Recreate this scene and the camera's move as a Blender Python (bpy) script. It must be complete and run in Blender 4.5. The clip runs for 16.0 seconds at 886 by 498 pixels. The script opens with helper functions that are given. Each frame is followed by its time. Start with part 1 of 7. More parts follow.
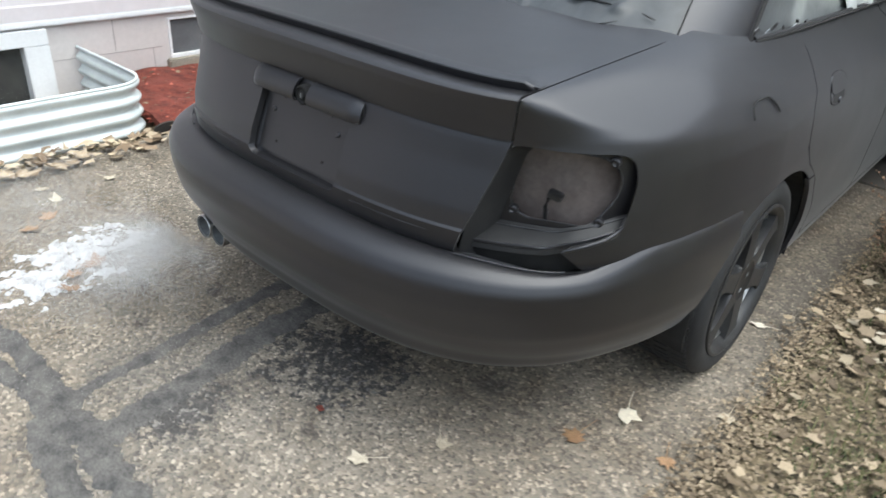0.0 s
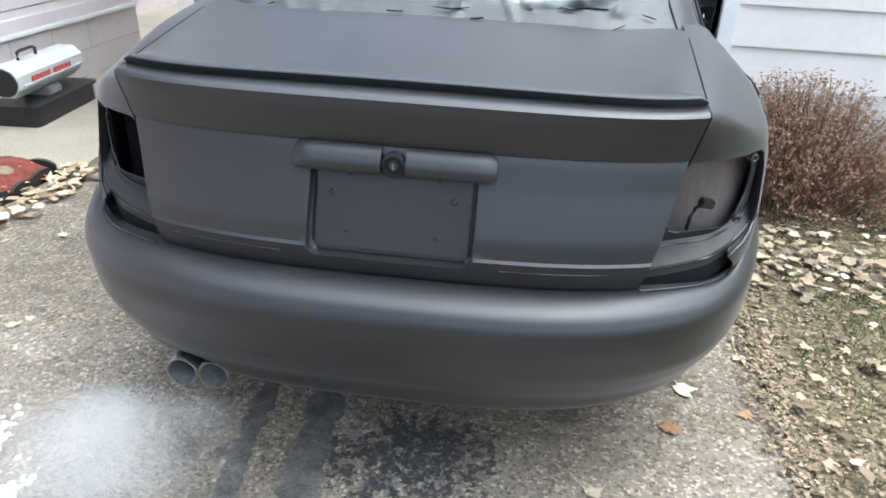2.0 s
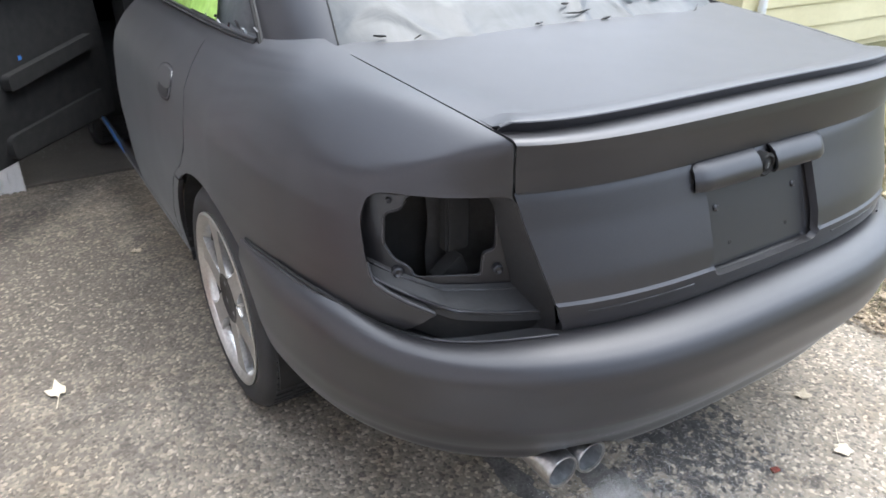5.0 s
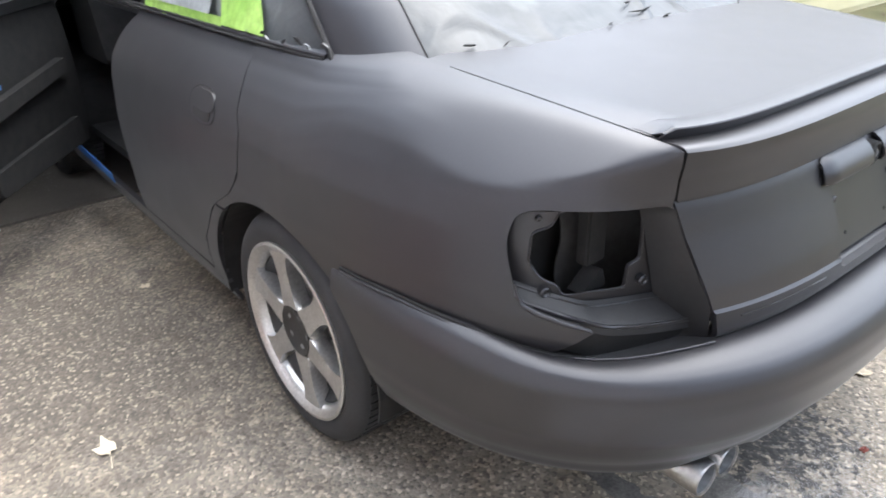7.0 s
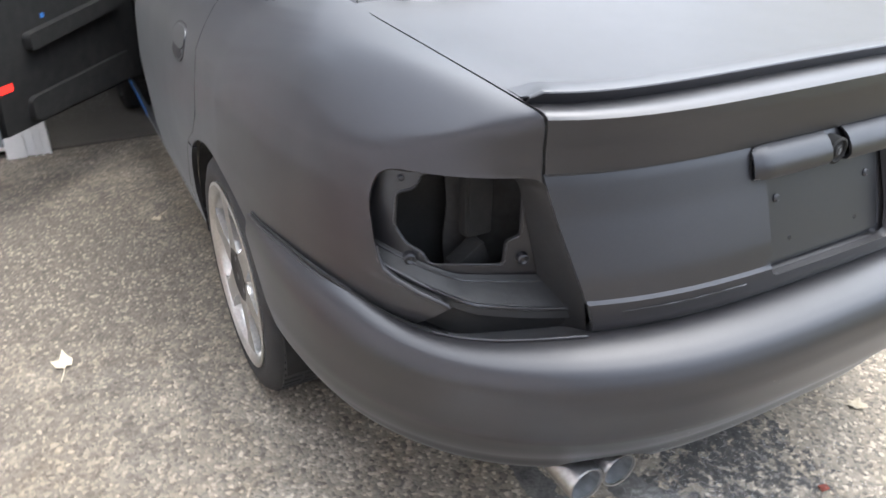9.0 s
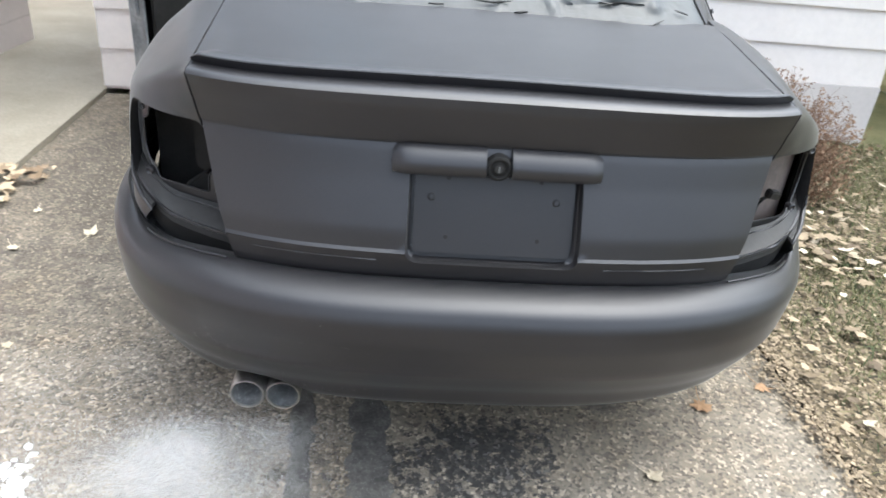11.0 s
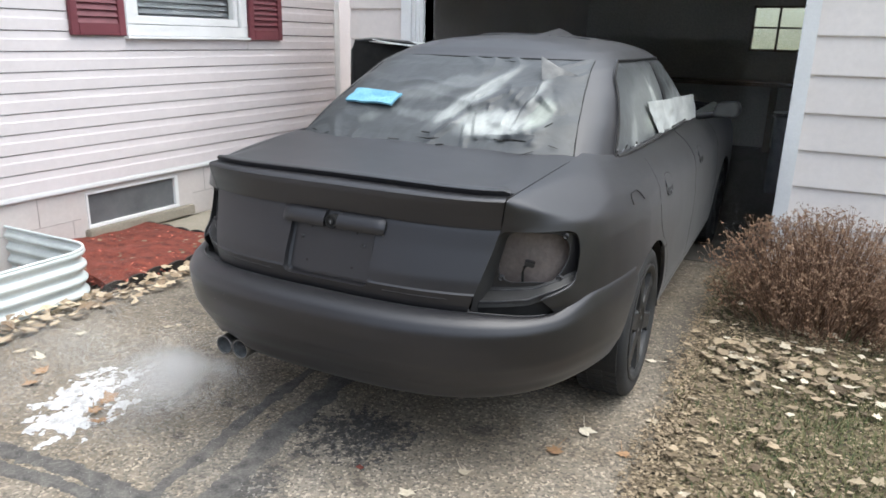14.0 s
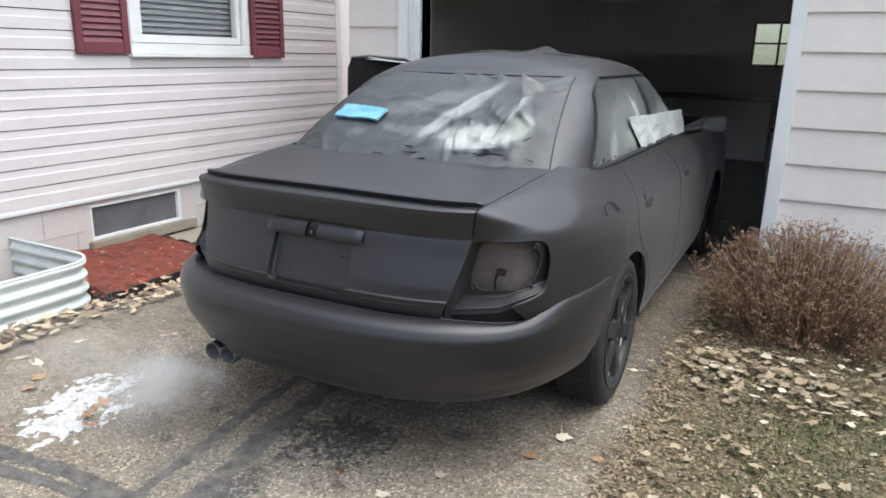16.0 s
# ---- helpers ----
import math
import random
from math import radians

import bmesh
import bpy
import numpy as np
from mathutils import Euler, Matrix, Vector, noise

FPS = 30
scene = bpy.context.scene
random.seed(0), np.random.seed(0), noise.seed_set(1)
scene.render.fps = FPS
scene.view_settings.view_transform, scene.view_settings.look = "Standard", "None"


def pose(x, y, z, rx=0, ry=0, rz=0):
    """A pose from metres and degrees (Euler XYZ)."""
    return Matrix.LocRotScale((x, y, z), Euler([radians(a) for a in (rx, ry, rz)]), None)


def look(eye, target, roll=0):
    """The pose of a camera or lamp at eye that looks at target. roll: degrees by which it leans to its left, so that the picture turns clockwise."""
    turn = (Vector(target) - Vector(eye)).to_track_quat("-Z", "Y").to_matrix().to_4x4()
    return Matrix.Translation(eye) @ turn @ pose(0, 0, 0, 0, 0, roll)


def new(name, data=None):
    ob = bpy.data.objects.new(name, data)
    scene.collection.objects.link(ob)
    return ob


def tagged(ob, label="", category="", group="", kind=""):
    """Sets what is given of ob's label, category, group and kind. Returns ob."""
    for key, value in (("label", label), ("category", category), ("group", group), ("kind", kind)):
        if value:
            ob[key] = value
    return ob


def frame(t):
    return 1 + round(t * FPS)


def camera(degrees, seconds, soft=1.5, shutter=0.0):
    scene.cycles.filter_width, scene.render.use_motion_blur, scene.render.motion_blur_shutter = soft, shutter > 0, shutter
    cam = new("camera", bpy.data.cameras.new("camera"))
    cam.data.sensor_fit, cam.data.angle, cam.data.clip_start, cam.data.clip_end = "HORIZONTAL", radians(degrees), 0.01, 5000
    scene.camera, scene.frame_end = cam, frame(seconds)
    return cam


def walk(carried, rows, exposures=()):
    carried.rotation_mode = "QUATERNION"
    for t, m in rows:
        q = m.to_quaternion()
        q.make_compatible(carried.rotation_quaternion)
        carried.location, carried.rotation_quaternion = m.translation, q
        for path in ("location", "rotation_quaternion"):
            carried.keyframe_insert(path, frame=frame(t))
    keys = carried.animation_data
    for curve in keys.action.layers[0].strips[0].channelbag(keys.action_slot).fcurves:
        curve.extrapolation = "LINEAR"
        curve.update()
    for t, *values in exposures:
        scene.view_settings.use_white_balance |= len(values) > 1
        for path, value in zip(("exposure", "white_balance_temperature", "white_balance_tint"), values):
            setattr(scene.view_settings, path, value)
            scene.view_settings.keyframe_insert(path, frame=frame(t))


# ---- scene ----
cam = camera(64.2, 16.0, soft=1.6, shutter=0.4)
PATH = [
    (0, (1.347, -1.154, 1.355), (0.227, 0.185, 0.378), 4.4),
    (0.5, (1.031, -1.25, 1.277), (0.052, 0.196, 0.303), 2.9),
    (1, (0.745, -1.289, 1.287), (-0.039, 0.253, 0.282), 2.8),
    (1.5, (0.471, -1.365, 1.297), (0.044, 0.347, 0.356), 1.3),
    (2, (0.248, -1.394, 1.31), (0.05, 0.376, 0.398), 2.7),
    (2.5, (0.03, -1.303, 1.294), (-0.026, 0.465, 0.361), 1.5),
    (3, (-0.181, -1.258, 1.295), (-0.212, 0.498, 0.337), 1.3),
    (3.5, (-0.567, -1.23, 1.282), (-0.267, 0.504, 0.331), 0.2),
    (4, (-0.87, -1.215, 1.312), (-0.218, 0.437, 0.392), 1.8),
    (4.5, (-1.088, -1.044, 1.29), (-0.365, 0.584, 0.382), -2.0),
    (4.7, (-1.165, -0.982, 1.305), (-0.335, 0.593, 0.395), -0.7),
    (6.8, (-1.51, -0.616, 1.331), (-0.301, 0.695, 0.425), -0.7),
    (7, (-1.525, -0.618, 1.321), (-0.411, 0.769, 0.407), -1.5),
    (7.5, (-1.53, -0.622, 1.307), (-0.453, 0.789, 0.386), -1.1),
    (8, (-1.5, -0.64, 1.294), (-0.381, 0.717, 0.341), 0.8),
    (8.5, (-1.401, -0.687, 1.3), (-0.268, 0.62, 0.296), 1.4),
    (9, (-1.164, -0.802, 1.266), (-0.317, 0.724, 0.288), 0.8),
    (9.5, (-0.973, -0.898, 1.283), (-0.244, 0.529, 0.086), 5.0),
    (10, (-0.795, -1.019, 1.24), (-0.151, 0.516, 0.132), 6.7),
    (10.2, (-0.687, -1.113, 1.271), (-0.119, 0.483, 0.207), 8.0),
    (12.3, (0.682, -1.538, 1.318), (0.118, 0.205, 0.516), 2.6),
    (12.5, (0.814, -1.575, 1.323), (0.187, 0.134, 0.495), 4.3),
    (13, (1.007, -1.718, 1.361), (0.264, 0.017, 0.698), 1.3),
    (13.5, (1.179, -1.894, 1.403), (0.419, -0.147, 0.796), 1.7),
    (14, (1.344, -1.98, 1.417), (0.49, -0.265, 0.842), 1.4),
    (14.5, (1.44, -1.994, 1.422), (0.546, -0.289, 0.881), 1.6),
    (15, (1.474, -1.994, 1.426), (0.559, -0.3, 0.888), 0.8),
    (15.5, (1.48, -2.001, 1.423), (0.561, -0.307, 0.89), 0.7),
    (16, (1.492, -2.005, 1.427), (0.603, -0.296, 0.892), 1.2),
]
EXPOSURES = [(0, 1.55, 6250, 3), (0.7, 1.70, 6100, 2), (1.5, 2.05, 6050, 3), (3, 2.20, 6000, 3.5), (4.5, 2.30, 6100, 6), (7, 2.60, 6250, 8), (9.2, 2.60, 6300, 7), (10.4, 2.30, 6300, 5), (12.5, 2.10, 6350, 4), (13.2, 1.80, 6400, 5), (13.9, 1.62, 6400, 5.5), (16, 1.53, 6400, 5)]
walk(cam, [(t, look(eye, target, roll)) for t, eye, target, roll in PATH], EXPOSURES)

# ---- daylight: an overcast winter sky ----
world = bpy.data.worlds.new("world")
scene.world = world
world.use_nodes = True
wn, wl = world.node_tree.nodes, world.node_tree.links
SUN_ELEV, SUN_TURN = radians(71), radians(72)
sky = wn.new("ShaderNodeTexSky")
sky.sky_type, sky.sun_disc = "NISHITA", False
sky.sun_elevation, sky.sun_rotation = SUN_ELEV, SUN_TURN
sky.air_density, sky.dust_density, sky.ozone_density = 1.0, 3.0, 1.0
soft_sky = wn.new("ShaderNodeHueSaturation")
soft_sky.inputs["Saturation"].default_value = 0.5
wl.new(sky.outputs[0], soft_sky.inputs["Color"])
wl.new(soft_sky.outputs[0], wn["Background"].inputs["Color"])
wn["Background"].inputs["Strength"].default_value = 0.145
sun = new("sun", bpy.data.lights.new("sun", "SUN"))
sun.data.energy, sun.data.angle, sun.data.color = 0.75, radians(85), (1.0, 0.995, 0.985)
sun.matrix_world = look((0, 0, 9), (9 * math.sin(SUN_TURN + math.pi) / math.tan(SUN_ELEV), 9 * math.cos(SUN_TURN + math.pi) / math.tan(SUN_ELEV), 0))


# ---- materials ----
def material(name, rough=0.6, metal=0.0):
    m = bpy.data.materials.new(name)
    m.use_nodes = True
    b = m.node_tree.nodes["Principled BSDF"]
    b.inputs["Roughness"].default_value, b.inputs["Metallic"].default_value = rough, metal
    return m, m.node_tree.nodes, m.node_tree.links, b


def rgb(c):
    return (*c, 1.0)


def coords(n, l, scale=(1, 1, 1), space="Object"):
    tc, mp = n.new("ShaderNodeTexCoord"), n.new("ShaderNodeMapping")
    mp.inputs["Scale"].default_value = scale
    if space == "World":
        geo = n.new("ShaderNodeNewGeometry")
        l.new(geo.outputs["Position"], mp.inputs["Vector"])
    else:
        l.new(tc.outputs[space], mp.inputs["Vector"])
    return mp.outputs[0]


def tex(n, l, vec, scale, detail=4.0, rough=0.6, distort=0.0):
    t = n.new("ShaderNodeTexNoise")
    t.inputs["Scale"].default_value, t.inputs["Detail"].default_value = scale, detail
    t.inputs["Roughness"].default_value, t.inputs["Distortion"].default_value = rough, distort
    l.new(vec, t.inputs["Vector"])
    return t.outputs["Fac"]


def ramp(n, l, fac, stops):
    r = n.new("ShaderNodeValToRGB")
    while len(r.color_ramp.elements) < len(stops):
        r.color_ramp.elements.new(0.5)
    for e, (pos, col) in zip(r.color_ramp.elements, stops):
        e.position, e.color = pos, rgb(col)
    l.new(fac, r.inputs["Fac"])
    return r.outputs["Color"]


def mix(n, l, fac, a, b, mode="MIX"):
    m = n.new("ShaderNodeMix")
    m.data_type, m.blend_type = "RGBA", mode
    if isinstance(fac, (int, float)):
        m.inputs["Factor"].default_value = fac
    else:
        l.new(fac, m.inputs["Factor"])
    for key, v in (("A", a), ("B", b)):
        socket = [s for s in m.inputs if s.name == key and s.type == "RGBA"][0]
        if isinstance(v, tuple):
            socket.default_value = rgb(v)
        else:
            l.new(v, socket)
    return [s for s in m.outputs if s.type == "RGBA"][0]


def bump(n, l, b, height, strength=0.3, dist=0.01):
    k = n.new("ShaderNodeBump")
    k.inputs["Strength"].default_value, k.inputs["Distance"].default_value = strength, dist
    l.new(height, k.inputs["Height"])
    l.new(k.outputs[0], b.inputs["Normal"])


def speckled(name, dark, light, big=3.0, fine=60.0, rough=0.6, metal=0.0, relief=0.15, space="Object", depth=0.004, grain=0.25):
    """A surface with broad blotches and fine grain between two colours."""
    m, n, l, b = material(name, rough, metal)
    v = coords(n, l, space=space)
    one = ramp(n, l, tex(n, l, v, big, 5), [(0.3, dark), (0.7, light)])
    two = ramp(n, l, tex(n, l, v, fine, 3), [(0.25, (1 - grain,) * 3), (0.75, (1 + 0.5 * grain,) * 3)])
    l.new(mix(n, l, 1.0, one, two, "MULTIPLY"), b.inputs["Base Color"])
    if relief:
        bump(n, l, b, tex(n, l, v, fine, 3), relief, depth)
    return m


def per_piece(name, dark, light, rough=0.7, fine=80.0, relief=0.2, source="OBJECT"):
    """A colour of its own for each object (or each island of a joined mesh), with grain."""
    m, n, l, b = material(name, rough)
    rnd = n.new("ShaderNodeObjectInfo" if source == "OBJECT" else "ShaderNodeNewGeometry")
    fac = rnd.outputs["Random"] if source == "OBJECT" else rnd.outputs["Random Per Island"]
    base = ramp(n, l, fac, [(0.0, dark), (1.0, light)])
    v = coords(n, l)
    grain = ramp(n, l, tex(n, l, v, fine, 4), [(0.2, (0.75,) * 3), (0.8, (1.15,) * 3)])
    l.new(mix(n, l, 1.0, base, grain, "MULTIPLY"), b.inputs["Base Color"])
    bump(n, l, b, tex(n, l, v, fine, 4), relief, 0.003)
    return m


def matte_black():
    m, n, l, b = material("matte_black_paint", 0.5)
    b.inputs["Specular IOR Level"].default_value = 0.66
    b.inputs["Sheen Weight"].default_value, b.inputs["Sheen Roughness"].default_value = 0.14, 0.30
    b.inputs["Specular Tint"].default_value = (0.95, 0.955, 1.0, 1.0)
    v = coords(n, l)
    cloud = ramp(n, l, tex(n, l, v, 2.2, 5), [(0.3, (0.0090, 0.0085, 0.0095)), (0.7, (0.0150, 0.0140, 0.0156))])
    dust = ramp(n, l, tex(n, l, v, 260.0, 2), [(0.3, (0.85,) * 3), (0.7, (1.12,) * 3)])
    l.new(mix(n, l, 1.0, cloud, dust, "MULTIPLY"), b.inputs["Base Color"])
    rr = ramp(n, l, tex(n, l, v, 3.5, 4), [(0.3, (0.385,) * 3), (0.7, (0.435,) * 3)])
    l.new(rr, b.inputs["Roughness"])
    bump(n, l, b, tex(n, l, v, 420.0, 2), 0.05, 0.0012)
    return m


PAINT = matte_black()
DARK = speckled("dark_inner_metal", (0.011, 0.011, 0.012), (0.030, 0.029, 0.029), 6, 90, 0.6)
PRIMER = speckled("bare_primer_metal", (0.085, 0.066, 0.060), (0.165, 0.138, 0.128), 9, 70, 0.7)
BOOT_GREY = speckled("dim_grey_boot_trim", (0.022, 0.022, 0.022), (0.06, 0.058, 0.056), 9, 50, 0.8)
RUBBER = speckled("tyre_rubber", (0.012, 0.012, 0.013), (0.026, 0.026, 0.027), 8, 120, 0.75)
PLASTIC = speckled("black_plastic", (0.010, 0.010, 0.011), (0.018, 0.018, 0.019), 10, 200, 0.45)
ALLOY = speckled("silver_alloy", (0.44, 0.43, 0.42), (0.60, 0.59, 0.57), 8, 140, 0.30, 0.8, 0.05)
BLACK_ALLOY = speckled("black_sprayed_alloy", (0.016, 0.016, 0.017), (0.04, 0.04, 0.041), 8, 140, 0.5)
CHROME = speckled("sooty_chrome", (0.28, 0.27, 0.26), (0.56, 0.55, 0.54), 20, 120, 0.30, 1.0, 0.03)
SOOT = speckled("soot", (0.006, 0.006, 0.006), (0.016, 0.015, 0.014), 20, 200, 0.9)
DULL_METAL = speckled("dull_grey_metal", (0.14, 0.15, 0.16), (0.32, 0.33, 0.34), 12, 90, 0.5, 0.3)
WHITE_TRIM = speckled("white_vinyl_trim", (0.74, 0.74, 0.74), (0.83, 0.83, 0.83), 3, 60, 0.5, relief=0.04, grain=0.05)
SIDING = speckled("pale_pinkish_vinyl_siding", (0.64, 0.588, 0.592), (0.72, 0.668, 0.672), 1.2, 25, 0.55, relief=0.06, grain=0.05)
GARAGE_SIDING = speckled("pale_greige_lap_siding", (0.71, 0.65, 0.62), (0.80, 0.74, 0.705), 1.1, 25, 0.6, relief=0.06, grain=0.05)
# dark wall backing: the laps' shadow lines put into its colour
LAP_SHADE = speckled("dark_lap_shade_backing", (0.07, 0.055, 0.05), (0.13, 0.10, 0.09), 4, 60, 0.9)
YELLOW_SIDING = speckled("cream_yellow_siding", (0.62, 0.55, 0.33), (0.72, 0.65, 0.42), 1.1, 25, 0.6, relief=0.06, grain=0.05)
BLOCKWORK = speckled("painted_block_foundation", (0.55, 0.505, 0.485), (0.64, 0.595, 0.57), 1.5, 40, 0.8, relief=0.10, grain=0.06)
MAROON = speckled("maroon_shutter_plastic", (0.14, 0.035, 0.045), (0.20, 0.055, 0.067), 3, 80, 0.5, relief=0.05, grain=0.05)
CONCRETE = speckled("pale_walk_concrete", (0.25, 0.225, 0.18), (0.36, 0.325, 0.265), 1.6, 90, 0.85, relief=0.25, space="World")
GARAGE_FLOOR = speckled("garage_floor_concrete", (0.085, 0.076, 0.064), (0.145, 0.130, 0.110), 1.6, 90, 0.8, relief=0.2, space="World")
DRYWALL = speckled("bare_garage_lining", (0.70, 0.70, 0.66), (0.82, 0.82, 0.78), 1.5, 40, 0.85)
GALVANISED = speckled("white_painted_corrugated_steel", (0.55, 0.60, 0.60), (0.72, 0.77, 0.77), 4, 60, 0.4, 0.1, 0.05, grain=0.05)
MULCH = per_piece("red_mulch_chip", (0.15, 0.022, 0.014), (0.66, 0.20, 0.135), 0.9, 120, 0.4, "ISLAND")
MULCH_BED = speckled("red_mulch_bed", (0.10, 0.022, 0.015), (0.27, 0.065, 0.042), 14, 90, 0.95, relief=0.8, depth=0.02)
DRY_LEAF = per_piece("dry_leaf_litter", (0.075, 0.050, 0.028), (0.37, 0.29, 0.19), 0.75, 90, 0.3, "ISLAND")
PALE_LEAF = per_piece("pale_dry_leaf", (0.42, 0.35, 0.25), (0.66, 0.60, 0.48), 0.75, 90, 0.3)
ORANGE_LEAF = per_piece("orange_brown_leaf", (0.24, 0.14, 0.07), (0.36, 0.22, 0.12), 0.75, 90, 0.3)
GRASS = per_piece("winter_grass", (0.045, 0.068, 0.020), (0.155, 0.14, 0.062), 0.8, 60, 0.1, "ISLAND")
TWIG = per_piece("dry_brown_twig", (0.09, 0.048, 0.030), (0.24, 0.145, 0.09), 0.85, 60, 0.2, "ISLAND")
SEED = per_piece("dry_seed_head", (0.14, 0.075, 0.045), (0.36, 0.235, 0.15), 0.85, 90, 0.3, "ISLAND")
def leaf_mould(name, tones, cell):
    """Ground under rotted leaves: flakes of many browns lying at all angles."""
    m, n, l, b = material(name, 0.9)
    v = coords(n, l, space="World")
    warp = n.new("ShaderNodeVectorMath"); warp.operation = "MULTIPLY_ADD"
    wob = n.new("ShaderNodeTexNoise"); wob.inputs["Scale"].default_value = cell * 0.6
    l.new(v, wob.inputs["Vector"])
    l.new(wob.outputs["Color"], warp.inputs[0]); warp.inputs[1].default_value = (1.6 / cell,) * 3; l.new(v, warp.inputs[2])
    flake = n.new("ShaderNodeTexVoronoi")
    flake.inputs["Scale"].default_value = cell
    l.new(warp.outputs[0], flake.inputs["Vector"])
    pick = n.new("ShaderNodeSeparateColor")
    l.new(flake.outputs["Color"], pick.inputs[0])
    col = ramp(n, l, pick.outputs[0], [(k / (len(tones) - 1), t) for k, t in enumerate(tones)])
    shade = ramp(n, l, tex(n, l, v, 2.2, 5), [(0.3, (0.7,) * 3), (0.7, (1.15,) * 3)])
    fine = ramp(n, l, tex(n, l, v, cell * 2.5, 3), [(0.25, (0.6,) * 3), (0.75, (1.25,) * 3)])
    l.new(mix(n, l, 1.0, mix(n, l, 1.0, col, shade, "MULTIPLY"), fine, "MULTIPLY"), b.inputs["Base Color"])
    bump(n, l, b, pick.outputs[1], 0.9, 0.012)
    return m


SOIL = leaf_mould("leaf_mould_soil", [(0.036, 0.028, 0.015), (0.080, 0.061, 0.034), (0.13, 0.098, 0.055), (0.19, 0.145, 0.086), (0.27, 0.215, 0.135)], 75.0)
LAWN = speckled("winter_lawn", (0.075, 0.085, 0.030), (0.20, 0.175, 0.085), 1.3, 45, 0.95, relief=0.6, space="World", depth=0.015)
SCREEN = speckled("grey_insect_screen", (0.10, 0.105, 0.11), (0.17, 0.175, 0.18), 5, 120, 0.45, relief=0.05, grain=0.15)
BLUE_TAPE = speckled("blue_masking_tape", (0.03, 0.14, 0.46), (0.05, 0.21, 0.58), 12, 90, 0.6)
BLUE_RAG = speckled("bright_blue_shop_towel", (0.11, 0.31, 0.44), (0.19, 0.41, 0.53), 12, 90, 0.85)
SNOW = speckled("crusty_old_snow", (0.38, 0.375, 0.37), (0.72, 0.72, 0.73), 22, 150, 0.75, relief=0.5, grain=0.25, space="World")
EDGING = speckled("black_scalloped_edging", (0.012, 0.010, 0.009), (0.032, 0.028, 0.025), 10, 70, 0.7)
HEATER_WHITE = speckled("white_enamel", (0.44, 0.46, 0.45), (0.58, 0.60, 0.59), 4, 80, 0.35, relief=0.04, grain=0.05)
RED_PRINT = speckled("red_print", (0.42, 0.05, 0.05), (0.55, 0.09, 0.08), 8, 90, 0.6, relief=0)
SHELF_WOOD = speckled("old_shelf_wood", (0.16, 0.12, 0.085), (0.30, 0.24, 0.17), 5, 60, 0.8)


def glass(name, tint=(0.9, 0.93, 0.93), rough=0.03):
    m, n, l, b = material(name, rough)
    b.inputs["Base Color"].default_value = rgb(tint)
    b.inputs["Transmission Weight"].default_value, b.inputs["IOR"].default_value = 1.0, 1.45
    return m


def dark_pane(name):
    m, n, l, b = material(name, 0.12)
    v = coords(n, l)
    l.new(ramp(n, l, tex(n, l, v, 2.5, 4), [(0.3, (0.035, 0.037, 0.037)), (0.7, (0.085, 0.085, 0.08))]), b.inputs["Base Color"])
    return m


PANE = dark_pane("dusty_window_pane")


def red_lens():
    m, n, l, b = material("red_lens", 0.2)
    b.inputs["Base Color"].default_value = (0.7, 0.02, 0.02, 1)
    b.inputs["Emission Color"].default_value, b.inputs["Emission Strength"].default_value = (1, 0.03, 0.02, 1), 0.35
    return m


RED_LENS = red_lens()


